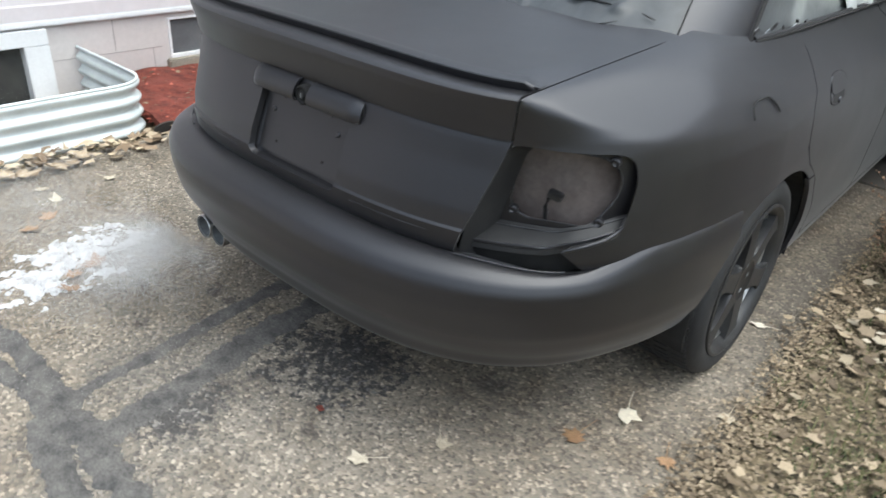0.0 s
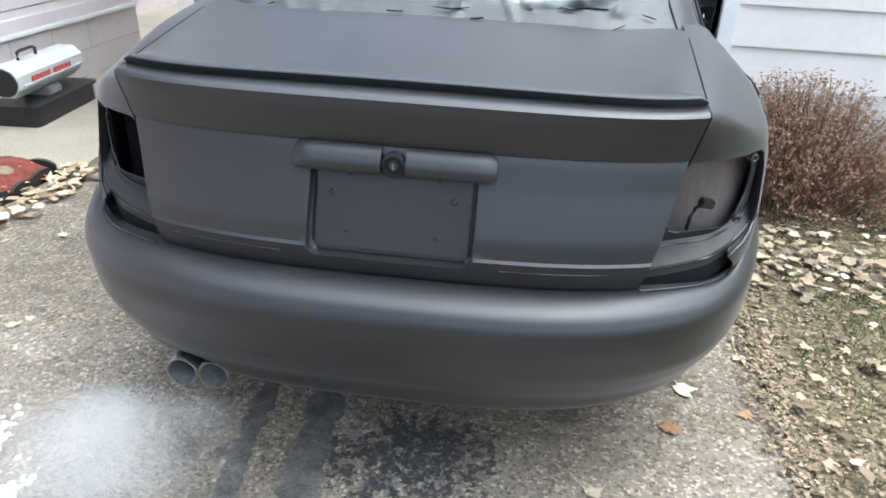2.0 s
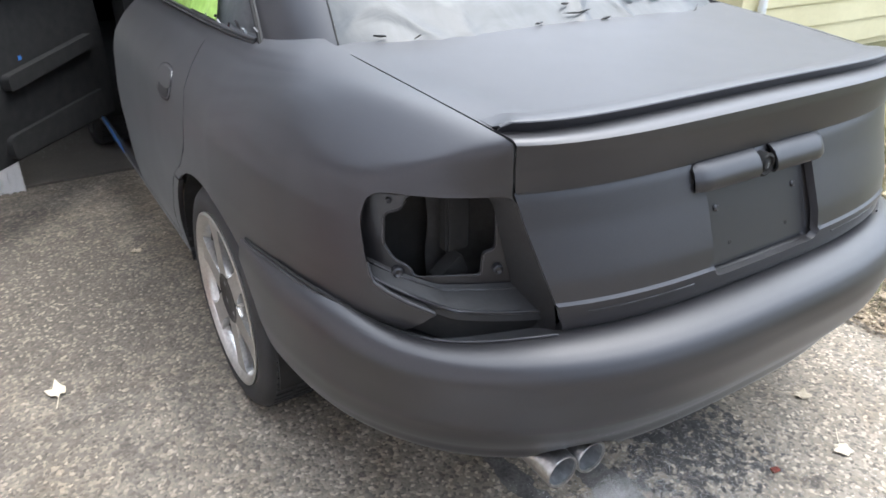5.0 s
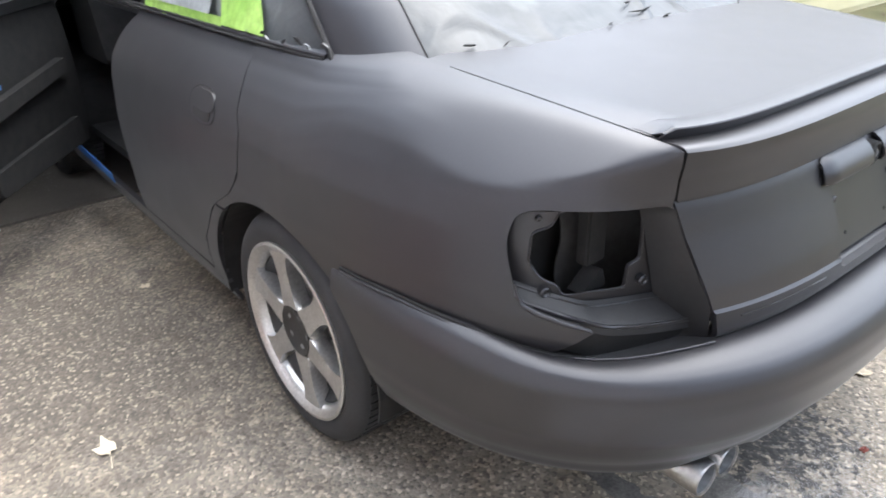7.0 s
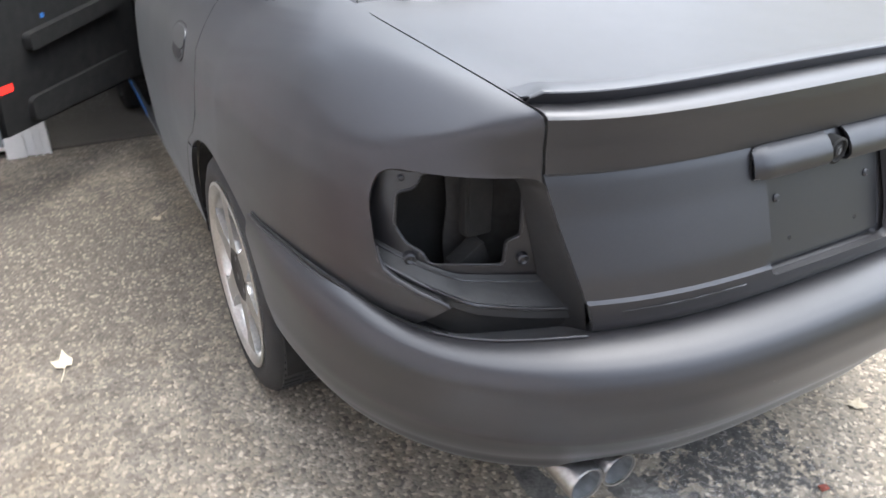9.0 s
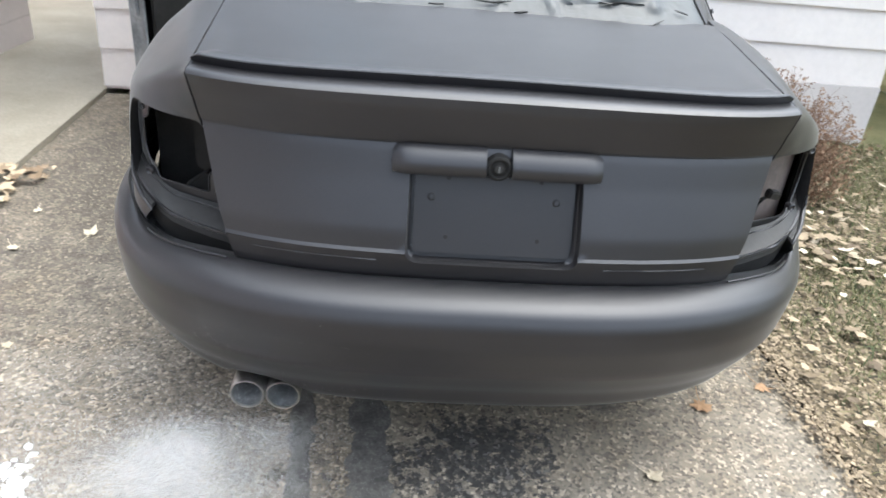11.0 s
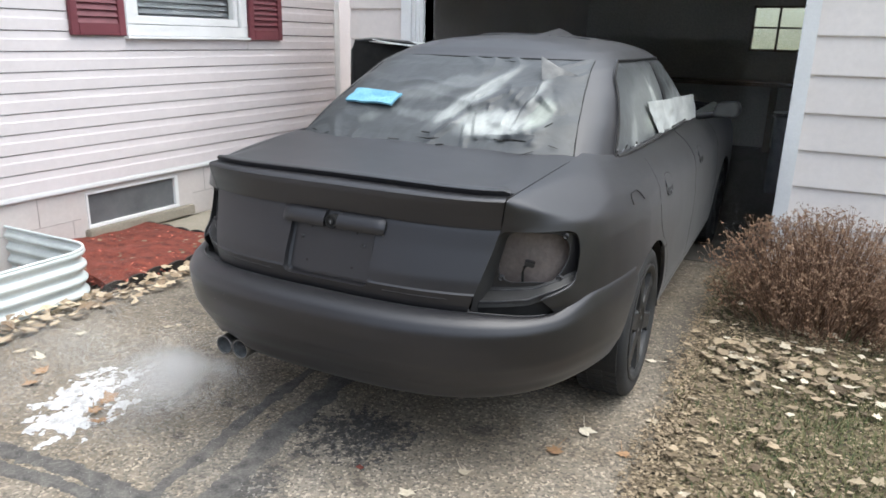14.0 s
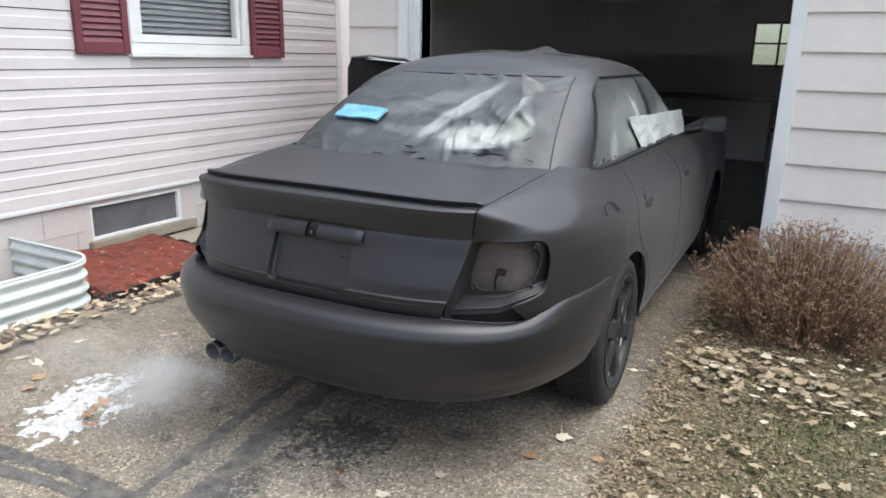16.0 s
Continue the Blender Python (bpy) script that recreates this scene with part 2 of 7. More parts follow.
def film_material(name, along, spots):
    """Thin masking film in overspray grey, blended towards milky white in the given spots (centre, half sizes, tilt,
    strength, green).
    """
    m, n, l, b = material(name, 0.40)
    b.inputs["Specular IOR Level"].default_value = 0.34
    v = coords(n, l)
    sep = n.new("ShaderNodeSeparateXYZ")
    l.new(v, sep.inputs[0])
    flat = n.new("ShaderNodeCombineXYZ")
    l.new(sep.outputs[along], flat.inputs[0]); l.new(sep.outputs["Z"], flat.inputs[1])
    wob = n.new("ShaderNodeTexNoise"); wob.inputs["Scale"].default_value = 9.0; wob.inputs["Detail"].default_value = 4.0
    l.new(flat.outputs[0], wob.inputs["Vector"])
    warp = n.new("ShaderNodeVectorMath"); warp.operation = "MULTIPLY_ADD"
    l.new(wob.outputs["Color"], warp.inputs[0]); warp.inputs[1].default_value = (0.085, 0.085, 0.0); l.new(flat.outputs[0], warp.inputs[2])
    white, green = None, None
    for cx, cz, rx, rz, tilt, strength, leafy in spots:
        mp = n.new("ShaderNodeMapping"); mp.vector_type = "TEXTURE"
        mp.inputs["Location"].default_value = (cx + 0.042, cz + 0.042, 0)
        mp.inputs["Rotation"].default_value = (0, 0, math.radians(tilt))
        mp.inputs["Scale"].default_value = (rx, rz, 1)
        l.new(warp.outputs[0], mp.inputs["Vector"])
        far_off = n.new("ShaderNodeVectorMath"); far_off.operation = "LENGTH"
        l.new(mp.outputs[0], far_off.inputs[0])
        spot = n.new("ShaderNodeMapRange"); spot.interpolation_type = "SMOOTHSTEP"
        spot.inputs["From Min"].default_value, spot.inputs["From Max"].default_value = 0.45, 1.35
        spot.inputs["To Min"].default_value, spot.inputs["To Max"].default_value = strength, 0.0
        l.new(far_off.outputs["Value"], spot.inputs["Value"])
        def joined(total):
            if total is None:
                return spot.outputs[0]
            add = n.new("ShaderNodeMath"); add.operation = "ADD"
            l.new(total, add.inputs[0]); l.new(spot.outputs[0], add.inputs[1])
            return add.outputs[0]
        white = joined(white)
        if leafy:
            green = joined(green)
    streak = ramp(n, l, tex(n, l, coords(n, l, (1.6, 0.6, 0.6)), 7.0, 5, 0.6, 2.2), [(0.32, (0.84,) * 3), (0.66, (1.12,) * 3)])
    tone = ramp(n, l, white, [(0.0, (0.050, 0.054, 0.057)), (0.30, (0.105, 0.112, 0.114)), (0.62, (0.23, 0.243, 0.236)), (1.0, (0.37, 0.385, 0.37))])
    col = mix(n, l, 1.0, tone, streak, "MULTIPLY")
    if green is not None:
        part_green = n.new("ShaderNodeMath"); part_green.operation = "MULTIPLY"
        l.new(green, part_green.inputs[0]); part_green.inputs[1].default_value = 0.35
        part_green.use_clamp = True
        col = mix(n, l, part_green.outputs[0], col, mix(n, l, 1.0, col, (0.86, 1.02, 0.62), "MULTIPLY"))
    l.new(col, b.inputs["Base Color"])
    bump(n, l, b, tex(n, l, v, 9.0, 3, 0.45, 1.8), 0.12, 0.02)
    return m


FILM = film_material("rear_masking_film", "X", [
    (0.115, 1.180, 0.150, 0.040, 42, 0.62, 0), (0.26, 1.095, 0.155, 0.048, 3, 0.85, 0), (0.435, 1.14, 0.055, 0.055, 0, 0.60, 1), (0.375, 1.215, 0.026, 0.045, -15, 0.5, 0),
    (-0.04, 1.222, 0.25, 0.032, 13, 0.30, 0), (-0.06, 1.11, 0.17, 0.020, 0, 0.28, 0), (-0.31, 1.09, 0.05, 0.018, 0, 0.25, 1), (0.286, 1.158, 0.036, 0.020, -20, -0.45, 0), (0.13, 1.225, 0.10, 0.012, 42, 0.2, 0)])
SIDE_FILM = film_material("side_masking_film", "Y", [(1.45, 1.12, 0.50, 0.15, 8, 0.42, 0), (1.75, 1.05, 0.35, 0.06, 0, 0.4, 1), (2.35, 1.08, 0.35, 0.10, 0, 0.5, 0), (1.72, 1.13, 0.13, 0.04, 115, 0.4, 0), (1.15, 1.04, 0.10, 0.05, 40, 0.3, 0)])
FILM_GREEN = speckled("green_masking_paper", (0.22, 0.42, 0.06), (0.42, 0.62, 0.16), 5, 40, 0.5, relief=0.3)
FILM_WHITE = speckled("white_masking_film", (0.28, 0.30, 0.30), (0.48, 0.50, 0.50), 6, 30, 0.3, relief=0.5)


def driveway_surface():
    """Worn exposed-aggregate drive: pale stones in brown-grey binder, black damp stains and tar bands behind the car,
    shade and darker ground painted beside it.
    """
    m, n, l, b = material("worn_aggregate_drive", 0.85)
    v = coords(n, l, space="World")
    broad = ramp(n, l, tex(n, l, v, 0.9, 6), [(0.3, (0.152, 0.127, 0.097)), (0.5, (0.217, 0.187, 0.149)), (0.7, (0.25, 0.225, 0.19))])
    patchy = ramp(n, l, tex(n, l, v, 5.5, 6, 0.7, 0.4), [(0.32, (0.74, 0.70, 0.64)), (0.55, (1.0, 1.0, 1.0)), (0.75, (1.16, 1.13, 1.07))])
    broad = mix(n, l, 1.0, broad, patchy, "MULTIPLY")
    vor = n.new("ShaderNodeTexVoronoi")
    vor.inputs["Scale"].default_value = 112.0
    l.new(v, vor.inputs["Vector"])
    sep = n.new("ShaderNodeSeparateColor")
    l.new(vor.outputs["Color"], sep.inputs[0])
    stones = ramp(n, l, sep.outputs[0], [(0.0, (0.42,) * 3), (0.3, (0.80,) * 3), (0.8, (1.06, 1.05, 1.03)), (1.0, (1.95, 1.90, 1.83))])
    base = mix(n, l, 1.0, broad, stones, "MULTIPLY")
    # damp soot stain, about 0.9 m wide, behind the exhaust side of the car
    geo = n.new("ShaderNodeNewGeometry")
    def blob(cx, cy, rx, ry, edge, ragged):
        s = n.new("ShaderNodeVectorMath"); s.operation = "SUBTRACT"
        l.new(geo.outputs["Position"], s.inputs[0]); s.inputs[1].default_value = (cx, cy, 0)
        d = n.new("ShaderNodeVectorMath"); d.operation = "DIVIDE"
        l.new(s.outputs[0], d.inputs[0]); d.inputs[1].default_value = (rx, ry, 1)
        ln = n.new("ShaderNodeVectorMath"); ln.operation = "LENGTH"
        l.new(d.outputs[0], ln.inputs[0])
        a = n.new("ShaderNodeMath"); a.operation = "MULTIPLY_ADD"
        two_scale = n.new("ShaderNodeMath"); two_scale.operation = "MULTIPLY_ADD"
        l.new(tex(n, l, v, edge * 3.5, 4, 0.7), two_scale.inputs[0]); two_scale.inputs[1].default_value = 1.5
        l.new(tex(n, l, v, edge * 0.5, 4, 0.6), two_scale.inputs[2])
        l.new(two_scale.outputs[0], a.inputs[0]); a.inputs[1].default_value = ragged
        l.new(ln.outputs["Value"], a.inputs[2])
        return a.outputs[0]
    def stain_and_shade(col, cx, cy, rx, ry, edge, lo, hi, amount, colour, ragged=1.15):
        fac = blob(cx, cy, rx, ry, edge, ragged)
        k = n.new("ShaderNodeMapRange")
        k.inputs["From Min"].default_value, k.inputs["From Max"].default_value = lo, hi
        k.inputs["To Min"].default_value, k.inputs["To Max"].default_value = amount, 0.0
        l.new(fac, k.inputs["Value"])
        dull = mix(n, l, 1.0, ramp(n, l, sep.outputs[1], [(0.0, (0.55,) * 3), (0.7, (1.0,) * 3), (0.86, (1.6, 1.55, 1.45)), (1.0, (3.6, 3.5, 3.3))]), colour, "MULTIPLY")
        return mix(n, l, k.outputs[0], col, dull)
    # broad darker brown patch left of the car, by the open door
    base = stain_and_shade(base, -1.30, 1.70, 0.70, 1.50, 3.0, 1.8, 2.6, 0.85, (0.082, 0.072, 0.059))
    # shade between the car and the shrub, painted into the drive's colour
    base = stain_and_shade(base, 0.99, 1.75, 0.26, 1.45, 5.0, 1.7, 2.3, 0.75, (0.085, 0.074, 0.060))
    base = stain_and_shade(base, 0.05, -0.06, 0.42, 0.30, 9.0, 2.55, 2.72, 0.92, (0.038, 0.037, 0.037), 1.75)
    base = stain_and_shade(base, -0.07, -0.50, 0.17, 0.22, 9.0, 2.5, 2.68, 0.85, (0.042, 0.041, 0.042), 1.75)
    base = stain_and_shade(base, -0.25, -0.42, 0.50, 0.36, 10.0, 1.75, 2.2, 0.5, (0.095, 0.090, 0.084))
    base = stain_and_shade(base, -0.05, -0.75, 0.45, 0.22, 10.0, 1.75, 2.1, 0.5, (0.095, 0.090, 0.084))
    for cx, cy, r in ((-0.53, -0.11, 0.05), (-0.45, -0.10, 0.045), (-0.52, -0.375, 0.05), (0.44, 0.2, 0.075), (0.22, -0.3, 0.04), (0.1, 0.05, 0.07)):
        base = stain_and_shade(base, cx, cy, r, r * 0.8, 24.0, 1.8, 2.4, 0.75, (0.05, 0.045, 0.04))
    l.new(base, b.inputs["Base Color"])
    h = n.new("ShaderNodeMath"); h.operation = "SUBTRACT"
    h.inputs[0].default_value = 1.0
    l.new(vor.outputs["Distance"], h.inputs[1])
    bump(n, l, b, h.outputs[0], 0.55, 0.004)
    return m


DRIVE = driveway_surface()
# dark colour of the made-up belts that dim the car's reflections
BELT_DARK = speckled("unseen_dark_belt", (0.035, 0.030, 0.026), (0.10, 0.085, 0.07), 0.4, 3.0, 0.95, relief=0, grain=0.4)
TAR = speckled("tar_crack_seal", (0.052, 0.050, 0.049), (0.16, 0.15, 0.135), 16, 140, 0.8, relief=0.4, grain=0.5, space="World")


# ---- mesh helpers ----
def part(name, bm, mat, parent=None, label="", smooth=None):
    """Links a bmesh (or a ready mesh) as one object under a thing or part. smooth: degrees of the sharpest edge that is rounded."""
    if isinstance(bm, bmesh.types.BMesh):
        me = bpy.data.meshes.new(name)
        bmesh.ops.recalc_face_normals(bm, faces=bm.faces)
        bm.to_mesh(me)
        bm.free()
    else:
        me = bm
    if not me.materials:
        me.materials.append(mat)
    if smooth is not None:
        me.polygons.foreach_set("use_smooth", [True] * len(me.polygons))
        me.set_sharp_from_angle(angle=radians(smooth))
    ob = new(name, me)
    ob.parent = parent
    if label:
        ob["label"] = label
    return ob


def thing(name, label, category, group="", kind="", at=(0, 0, 0), rz=0.0):
    ob = new(name)
    ob.empty_display_size = 0.1
    ob.matrix_basis = pose(*at, 0, 0, rz)
    return tagged(ob, label, category, group, kind)


def box(x0, x1, y0, y1, z0, z1, bevel=0.0, bm=None):
    bm = bm or bmesh.new()
    vs = bmesh.ops.create_cube(bm, size=1.0)["verts"]
    for v in vs:
        v.co = Vector((x0 + (v.co.x + 0.5) * (x1 - x0), y0 + (v.co.y + 0.5) * (y1 - y0), z0 + (v.co.z + 0.5) * (z1 - z0)))
    if bevel:
        es = list({e for v in vs for e in v.link_edges})
        bmesh.ops.bevel(bm, geom=es, offset=bevel, segments=2, affect="EDGES")
    return bm


def tube(points, radius, sides=8, bm=None, cap=True):
    """A round bar along points; radius is a number or one number a point."""
    bm = bm or bmesh.new()
    pts = [Vector(p) for p in points]
    radii = radius if isinstance(radius, (list, tuple)) else [radius] * len(pts)
    rings = []
    for i, p in enumerate(pts):
        d = (pts[min(i + 1, len(pts) - 1)] - pts[max(i - 1, 0)]).normalized()
        a = d.cross(Vector((0, 0, 1)) if abs(d.z) < 0.9 else Vector((1, 0, 0))).normalized()
        c = d.cross(a)
        rings.append([bm.verts.new(p + radii[i] * (math.cos(k * 2 * math.pi / sides) * a + math.sin(k * 2 * math.pi / sides) * c)) for k in range(sides)])
    for r, s in zip(rings, rings[1:]):
        for k in range(sides):
            bm.faces.new((r[k], r[(k + 1) % sides], s[(k + 1) % sides], s[k]))
    if cap:
        bm.faces.new(rings[0][::-1])
        bm.faces.new(rings[-1])
    return bm


def lathe(profile, sides=48, axis="x", bm=None):
    """Turns a profile of (along, radius) round the axis; a closed profile makes a ring."""
    bm = bm or bmesh.new()
    rings = []
    for k in range(sides):
        a = 2 * math.pi * k / sides
        ring = []
        for s, r in profile:
            p = (s, r * math.cos(a), r * math.sin(a)) if axis == "x" else (r * math.cos(a), s, r * math.sin(a)) if axis == "y" else (r * math.cos(a), r * math.sin(a), s)
            ring.append(bm.verts.new(p))
        rings.append(ring)
    for k in range(sides):
        r, s = rings[k], rings[(k + 1) % sides]
        for j in range(len(profile)):
            i = (j + 1) % len(profile)
            bm.faces.new((r[j], r[i], s[i], s[j]))
    return bm


def prism(outline, lo, hi, axis="y", bm=None):
    """A flat outline pushed out along an axis. The outline's two numbers are the other two axes, in order."""
    bm = bm or bmesh.new()
    def at(u, v, w):
        return (w, u, v) if axis == "x" else (u, w, v) if axis == "y" else (u, v, w)
    a = [bm.verts.new(at(u, v, lo)) for u, v in outline]
    b = [bm.verts.new(at(u, v, hi)) for u, v in outline]
    n = len(outline)
    bm.faces.new(a)
    bm.faces.new(b[::-1])
    for k in range(n):
        bm.faces.new((a[k], b[k], b[(k + 1) % n], a[(k + 1) % n]))
    return bm


def rounded(outline, radius, steps=4):
    """The outline with its corners rounded."""
    out, n = [], len(outline)
    for k in range(n):
        p, a, b = (Vector(outline[i % n]) for i in (k, k - 1, k + 1))
        r = min(radius, (a - p).length * 0.45, (b - p).length * 0.45)
        s, e = p + (a - p).normalized() * r, p + (b - p).normalized() * r
        for j in range(steps + 1):
            t = j / steps
            out.append(tuple((1 - t) ** 2 * s + 2 * t * (1 - t) * p + t * t * e))
    return out


def shell(points, thick, flip=False):
    """A sheet of the given thickness from a grid of points (rows by columns): a closed mesh."""
    P = np.asarray(points, float)
    nu, nv = P.shape[:2]
    du, dv = np.gradient(P, axis=0), np.gradient(P, axis=1)
    N = np.cross(du, dv)
    N /= np.maximum(np.linalg.norm(N, axis=2, keepdims=True), 1e-9)
    if flip:
        N = -N
    Q = P - thick * N
    verts = np.concatenate([P.reshape(-1, 3), Q.reshape(-1, 3)]).tolist()
    m, faces = nu * nv, []
    idx = np.arange(m).reshape(nu, nv)
    for i in range(nu - 1):
        for j in range(nv - 1):
            a, b, c, d = int(idx[i, j]), int(idx[i + 1, j]), int(idx[i + 1, j + 1]), int(idx[i, j + 1])
            faces.append((a, b, c, d))
            faces.append((a + m, d + m, c + m, b + m))
    rim = [int(v) for v in (*idx[:, 0], *idx[-1, 1:], *idx[-2::-1, -1], *idx[0, -2:0:-1])]
    for a, b in zip(rim, rim[1:] + rim[:1]):
        faces.append((b, a, a + m, b + m))
    me = bpy.data.meshes.new("sheet")
    me.from_pydata(verts, [], faces)
    bm = bmesh.new()
    bm.from_mesh(me)
    bmesh.ops.recalc_face_normals(bm, faces=bm.faces)
    bm.to_mesh(me)
    bm.free()
    return me


def carve(me, cutters, mode="DIFFERENCE"):
    """The mesh with the cutters (bmeshes) taken away, as a new mesh."""
    ob = bpy.data.objects.new("work", me)
    scene.collection.objects.link(ob)
    tools = []
    for bm in cutters:
        cm = bpy.data.meshes.new("cutter")
        bmesh.ops.recalc_face_normals(bm, faces=bm.faces)
        bm.to_mesh(cm)
        bm.free()
        tool = bpy.data.objects.new("cutter", cm)
        scene.collection.objects.link(tool)
        mod = ob.modifiers.new("cut", "BOOLEAN")
        mod.operation, mod.object, mod.solver = mode, tool, "EXACT"
        tools.append(tool)
    deps = bpy.context.evaluated_depsgraph_get()
    deps.update()
    out = bpy.data.meshes.new_from_object(ob.evaluated_get(deps))
    for o in (ob, *tools):
        bpy.data.objects.remove(o)
    return out
# ---- the ground ----
def slab(name, outline, z0, z1, mat, label, category, cuts=0):
    bm = prism(outline, z0, z1, "z")
    return tagged(part(name, bm, mat), label, category, "", "structure")


HOUSE_X, HOUSE_Y1 = -2.84, 3.98
GARAGE_Y, OPEN_L, OPEN_R, GARAGE_L, GARAGE_R = 2.88, -1.27, 1.26, -1.93, 2.78
slab("ground", [(-400, -400), (400, -400), (400, 400), (-400, 400)], -0.4, -0.03, LAWN, "short winter lawn running out to the street", "lawn")
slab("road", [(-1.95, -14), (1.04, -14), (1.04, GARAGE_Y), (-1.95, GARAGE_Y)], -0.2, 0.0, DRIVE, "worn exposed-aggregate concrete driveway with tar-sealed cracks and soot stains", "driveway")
slab("pavement", [(-2.84, 1.52), (-1.86, 1.50), (-1.93, 2.87), (-1.954, 12.0), (-4.6, 12.0), (-4.6, 3.99), (-2.84, 3.99)], -0.2, 0.03, CONCRETE, "pale concrete walk between the house and the garage", "walk")
slab("flower_bed", [(-2.84, -4.0), (-1.954, -4.0), (-1.954, 1.505), (-2.84, 1.505)], -0.2, -0.004, SOIL, "bare soil strip along the house wall", "flower bed")
ragged = [(2.75 + 0.40 * noise.noise(Vector((y * 0.8, 0, 2))) + 0.12 * noise.noise(Vector((y * 3.1, 0, 7))), y) for y in np.linspace(-14, GARAGE_Y, 120).tolist()]
slab("lawn_edge", [(1.044, -14)] + ragged + [(1.044, GARAGE_Y)], -0.2, 0.008, SOIL, "leaf-strewn earth strip beside the driveway", "soil")

# ---- the car: nested plan contours give every body panel ----
YC = 0.75
BODY = np.array([
    # v, height, half width, rearmost y, squareness, share of the deck
    (-0.60, 0.20, 0.840, -0.02, 2.9, 0), (-0.50, 0.25, 0.860, -0.06, 2.9, 0), (-0.30, 0.36, 0.876, -0.10, 3.0, 0),
    (0.00, 0.560, 0.886, -0.128, 3.1, 0), (0.08, 0.606, 0.887, -0.1645, 3.2, 0), (0.145, 0.6555, 0.885, -0.1695, 3.2, 0), (0.153, 0.661, 0.885, -0.1640, 3.2, 0),
    (0.20, 0.697, 0.882, -0.1555, 3.27, 0), (0.33, 0.790, 0.874, -0.117, 3.4, 0), (0.40, 0.845, 0.858, -0.0965, 3.6, 0), (0.423, 0.856, 0.851, -0.0895, 3.7, 0), (0.428, 0.858, 0.850, -0.097, 3.7, 0),
    (0.52, 0.899, 0.822, -0.1075, 3.9, 0), (0.60, 0.930, 0.790, -0.1145, 4.3, 0), (0.66, 0.9485, 0.766, -0.1135, 4.8, 0.05), (0.70, 0.958, 0.752, -0.095, 5.2, 0.5), (0.74, 0.960, 0.737, -0.070, 5.4, 1.0),
    (1.00, 0.990, 0.620, 0.35, 6.0, 1.0)])


def deck(x, y):
    return 0.966 + 0.10 * np.minimum(y, 0.6) - 0.02 * x * x - 1.9 * np.maximum(0.0, np.abs(x) - 0.6) ** 2


def body_level(v):
    return [float(np.interp(v, BODY[:, 0], BODY[:, k])) for k in range(1, 6)]


def v_at(z):
    return float(np.interp(z, BODY[:17, 1], BODY[:17, 0]))


def drawn_in(x, y):
    """How far the rear corners are drawn in from a square plan."""
    return 0.022 * min(1.0, max(0.0, (x - 0.62) / 0.20)) ** 2 * min(1.0, max(0.0, (YC - y) / 0.40))


def shoulder_cap(x, y, z):
    """Keeps the body under the shoulder's slope, which falls from the lid's corner to the tail lamp's outer corner."""
    top, k = 1.418 - 0.759 * abs(x) + 0.2524 * y, 0.005
    return z - k * math.log1p(math.exp(min(60.0, (z - top) / k)))


def body_phi(v, phi):
    """The point of level v at an angle: pi / 2 at the tail's middle, 0 where the straight flank begins."""
    z, w, yr, p, deckness = body_level(v)
    x = w * math.cos(phi) ** (2 / p) if phi < math.pi / 2 - 1e-9 else 0.0
    y = YC - (YC - yr) * math.sin(max(phi, 0)) ** (2 / p)
    if v > 0.425:
        beside = min(1.0, max(0.0, (x - 0.60) / 0.05))
        y += max(0.0, -0.089 - yr) * beside * max(0.0, math.sin(max(phi, 0)))
    h = (1 - deckness) * z + deckness * float(deck(x, y))
    return np.array([x - drawn_in(x, y), y, shoulder_cap(x, y, h)])


def body_x(v, x):
    z, w, yr, p, deckness = body_level(v)
    s = min(abs(x) / w, 0.9999)
    y = YC - (YC - yr) * (1 - s**p) ** (1 / p)
    return np.array([x, y, (1 - deckness) * z + deckness * float(deck(x, y))])


def phi_of_x(v, x):
    _, w, _, p, _ = body_level(v)
    return math.acos(min(1.0, (min(x / w, 1.0)) ** (p / 2)))


def gap_z(z):
    """Half width of the trunk lid at a height on its rear face."""
    return float(np.interp(z, (0.56, 0.60, 0.70, 0.80, 0.86, 0.95), (0.497, 0.506, 0.537, 0.561, 0.574, 0.590)))


def gap_y(y):
    return 0.592 + 0.075 * max(min(y, 0.5), -0.1)


def gap_at(v):
    z = body_level(v)[0]
    if v <= 0.74:
        return gap_z(z)
    x = 0.60
    for _ in range(6):
        x = gap_y(body_x(v, min(x, 0.985 * body_level(v)[1]))[1])
    return min(x, 0.985 * body_level(v)[1])


def trunk_lid_mesh():
    rows = []
    for v in np.concatenate([np.linspace(0.03, 0.10, 5), [0.13, 0.145, 0.153], np.linspace(0.17, 0.40, 18), [0.423, 0.428], np.linspace(0.46, 0.74, 18)]):
        g = gap_z(body_level(v)[0]) - 0.002
        rows.append([body_x(v, a * g) for a in np.linspace(-1, 1, 61)])
    edge = rows[-1]
    for b in np.concatenate([[0.028, 0.045, 0.068], np.linspace(0.09, 1, 18)]):
        ramp_up = 0.019 * max(0.0, 1 - (b - 0.046) / 0.62) ** 2 if b > 0.05 else 0.0
        row = []
        for a, e in zip(np.linspace(-1, 1, 61), edge):
            y = (1 - b) * e[1] + b * 0.53
            x = a * (gap_y(y) - 0.002)
            row.append(np.array([x, y, float(deck(x, y)) + ramp_up * min(1.0, (1 - abs(a)) * 11)]))
        rows.append(row)
    return shell(np.array(rows), 0.016, True)


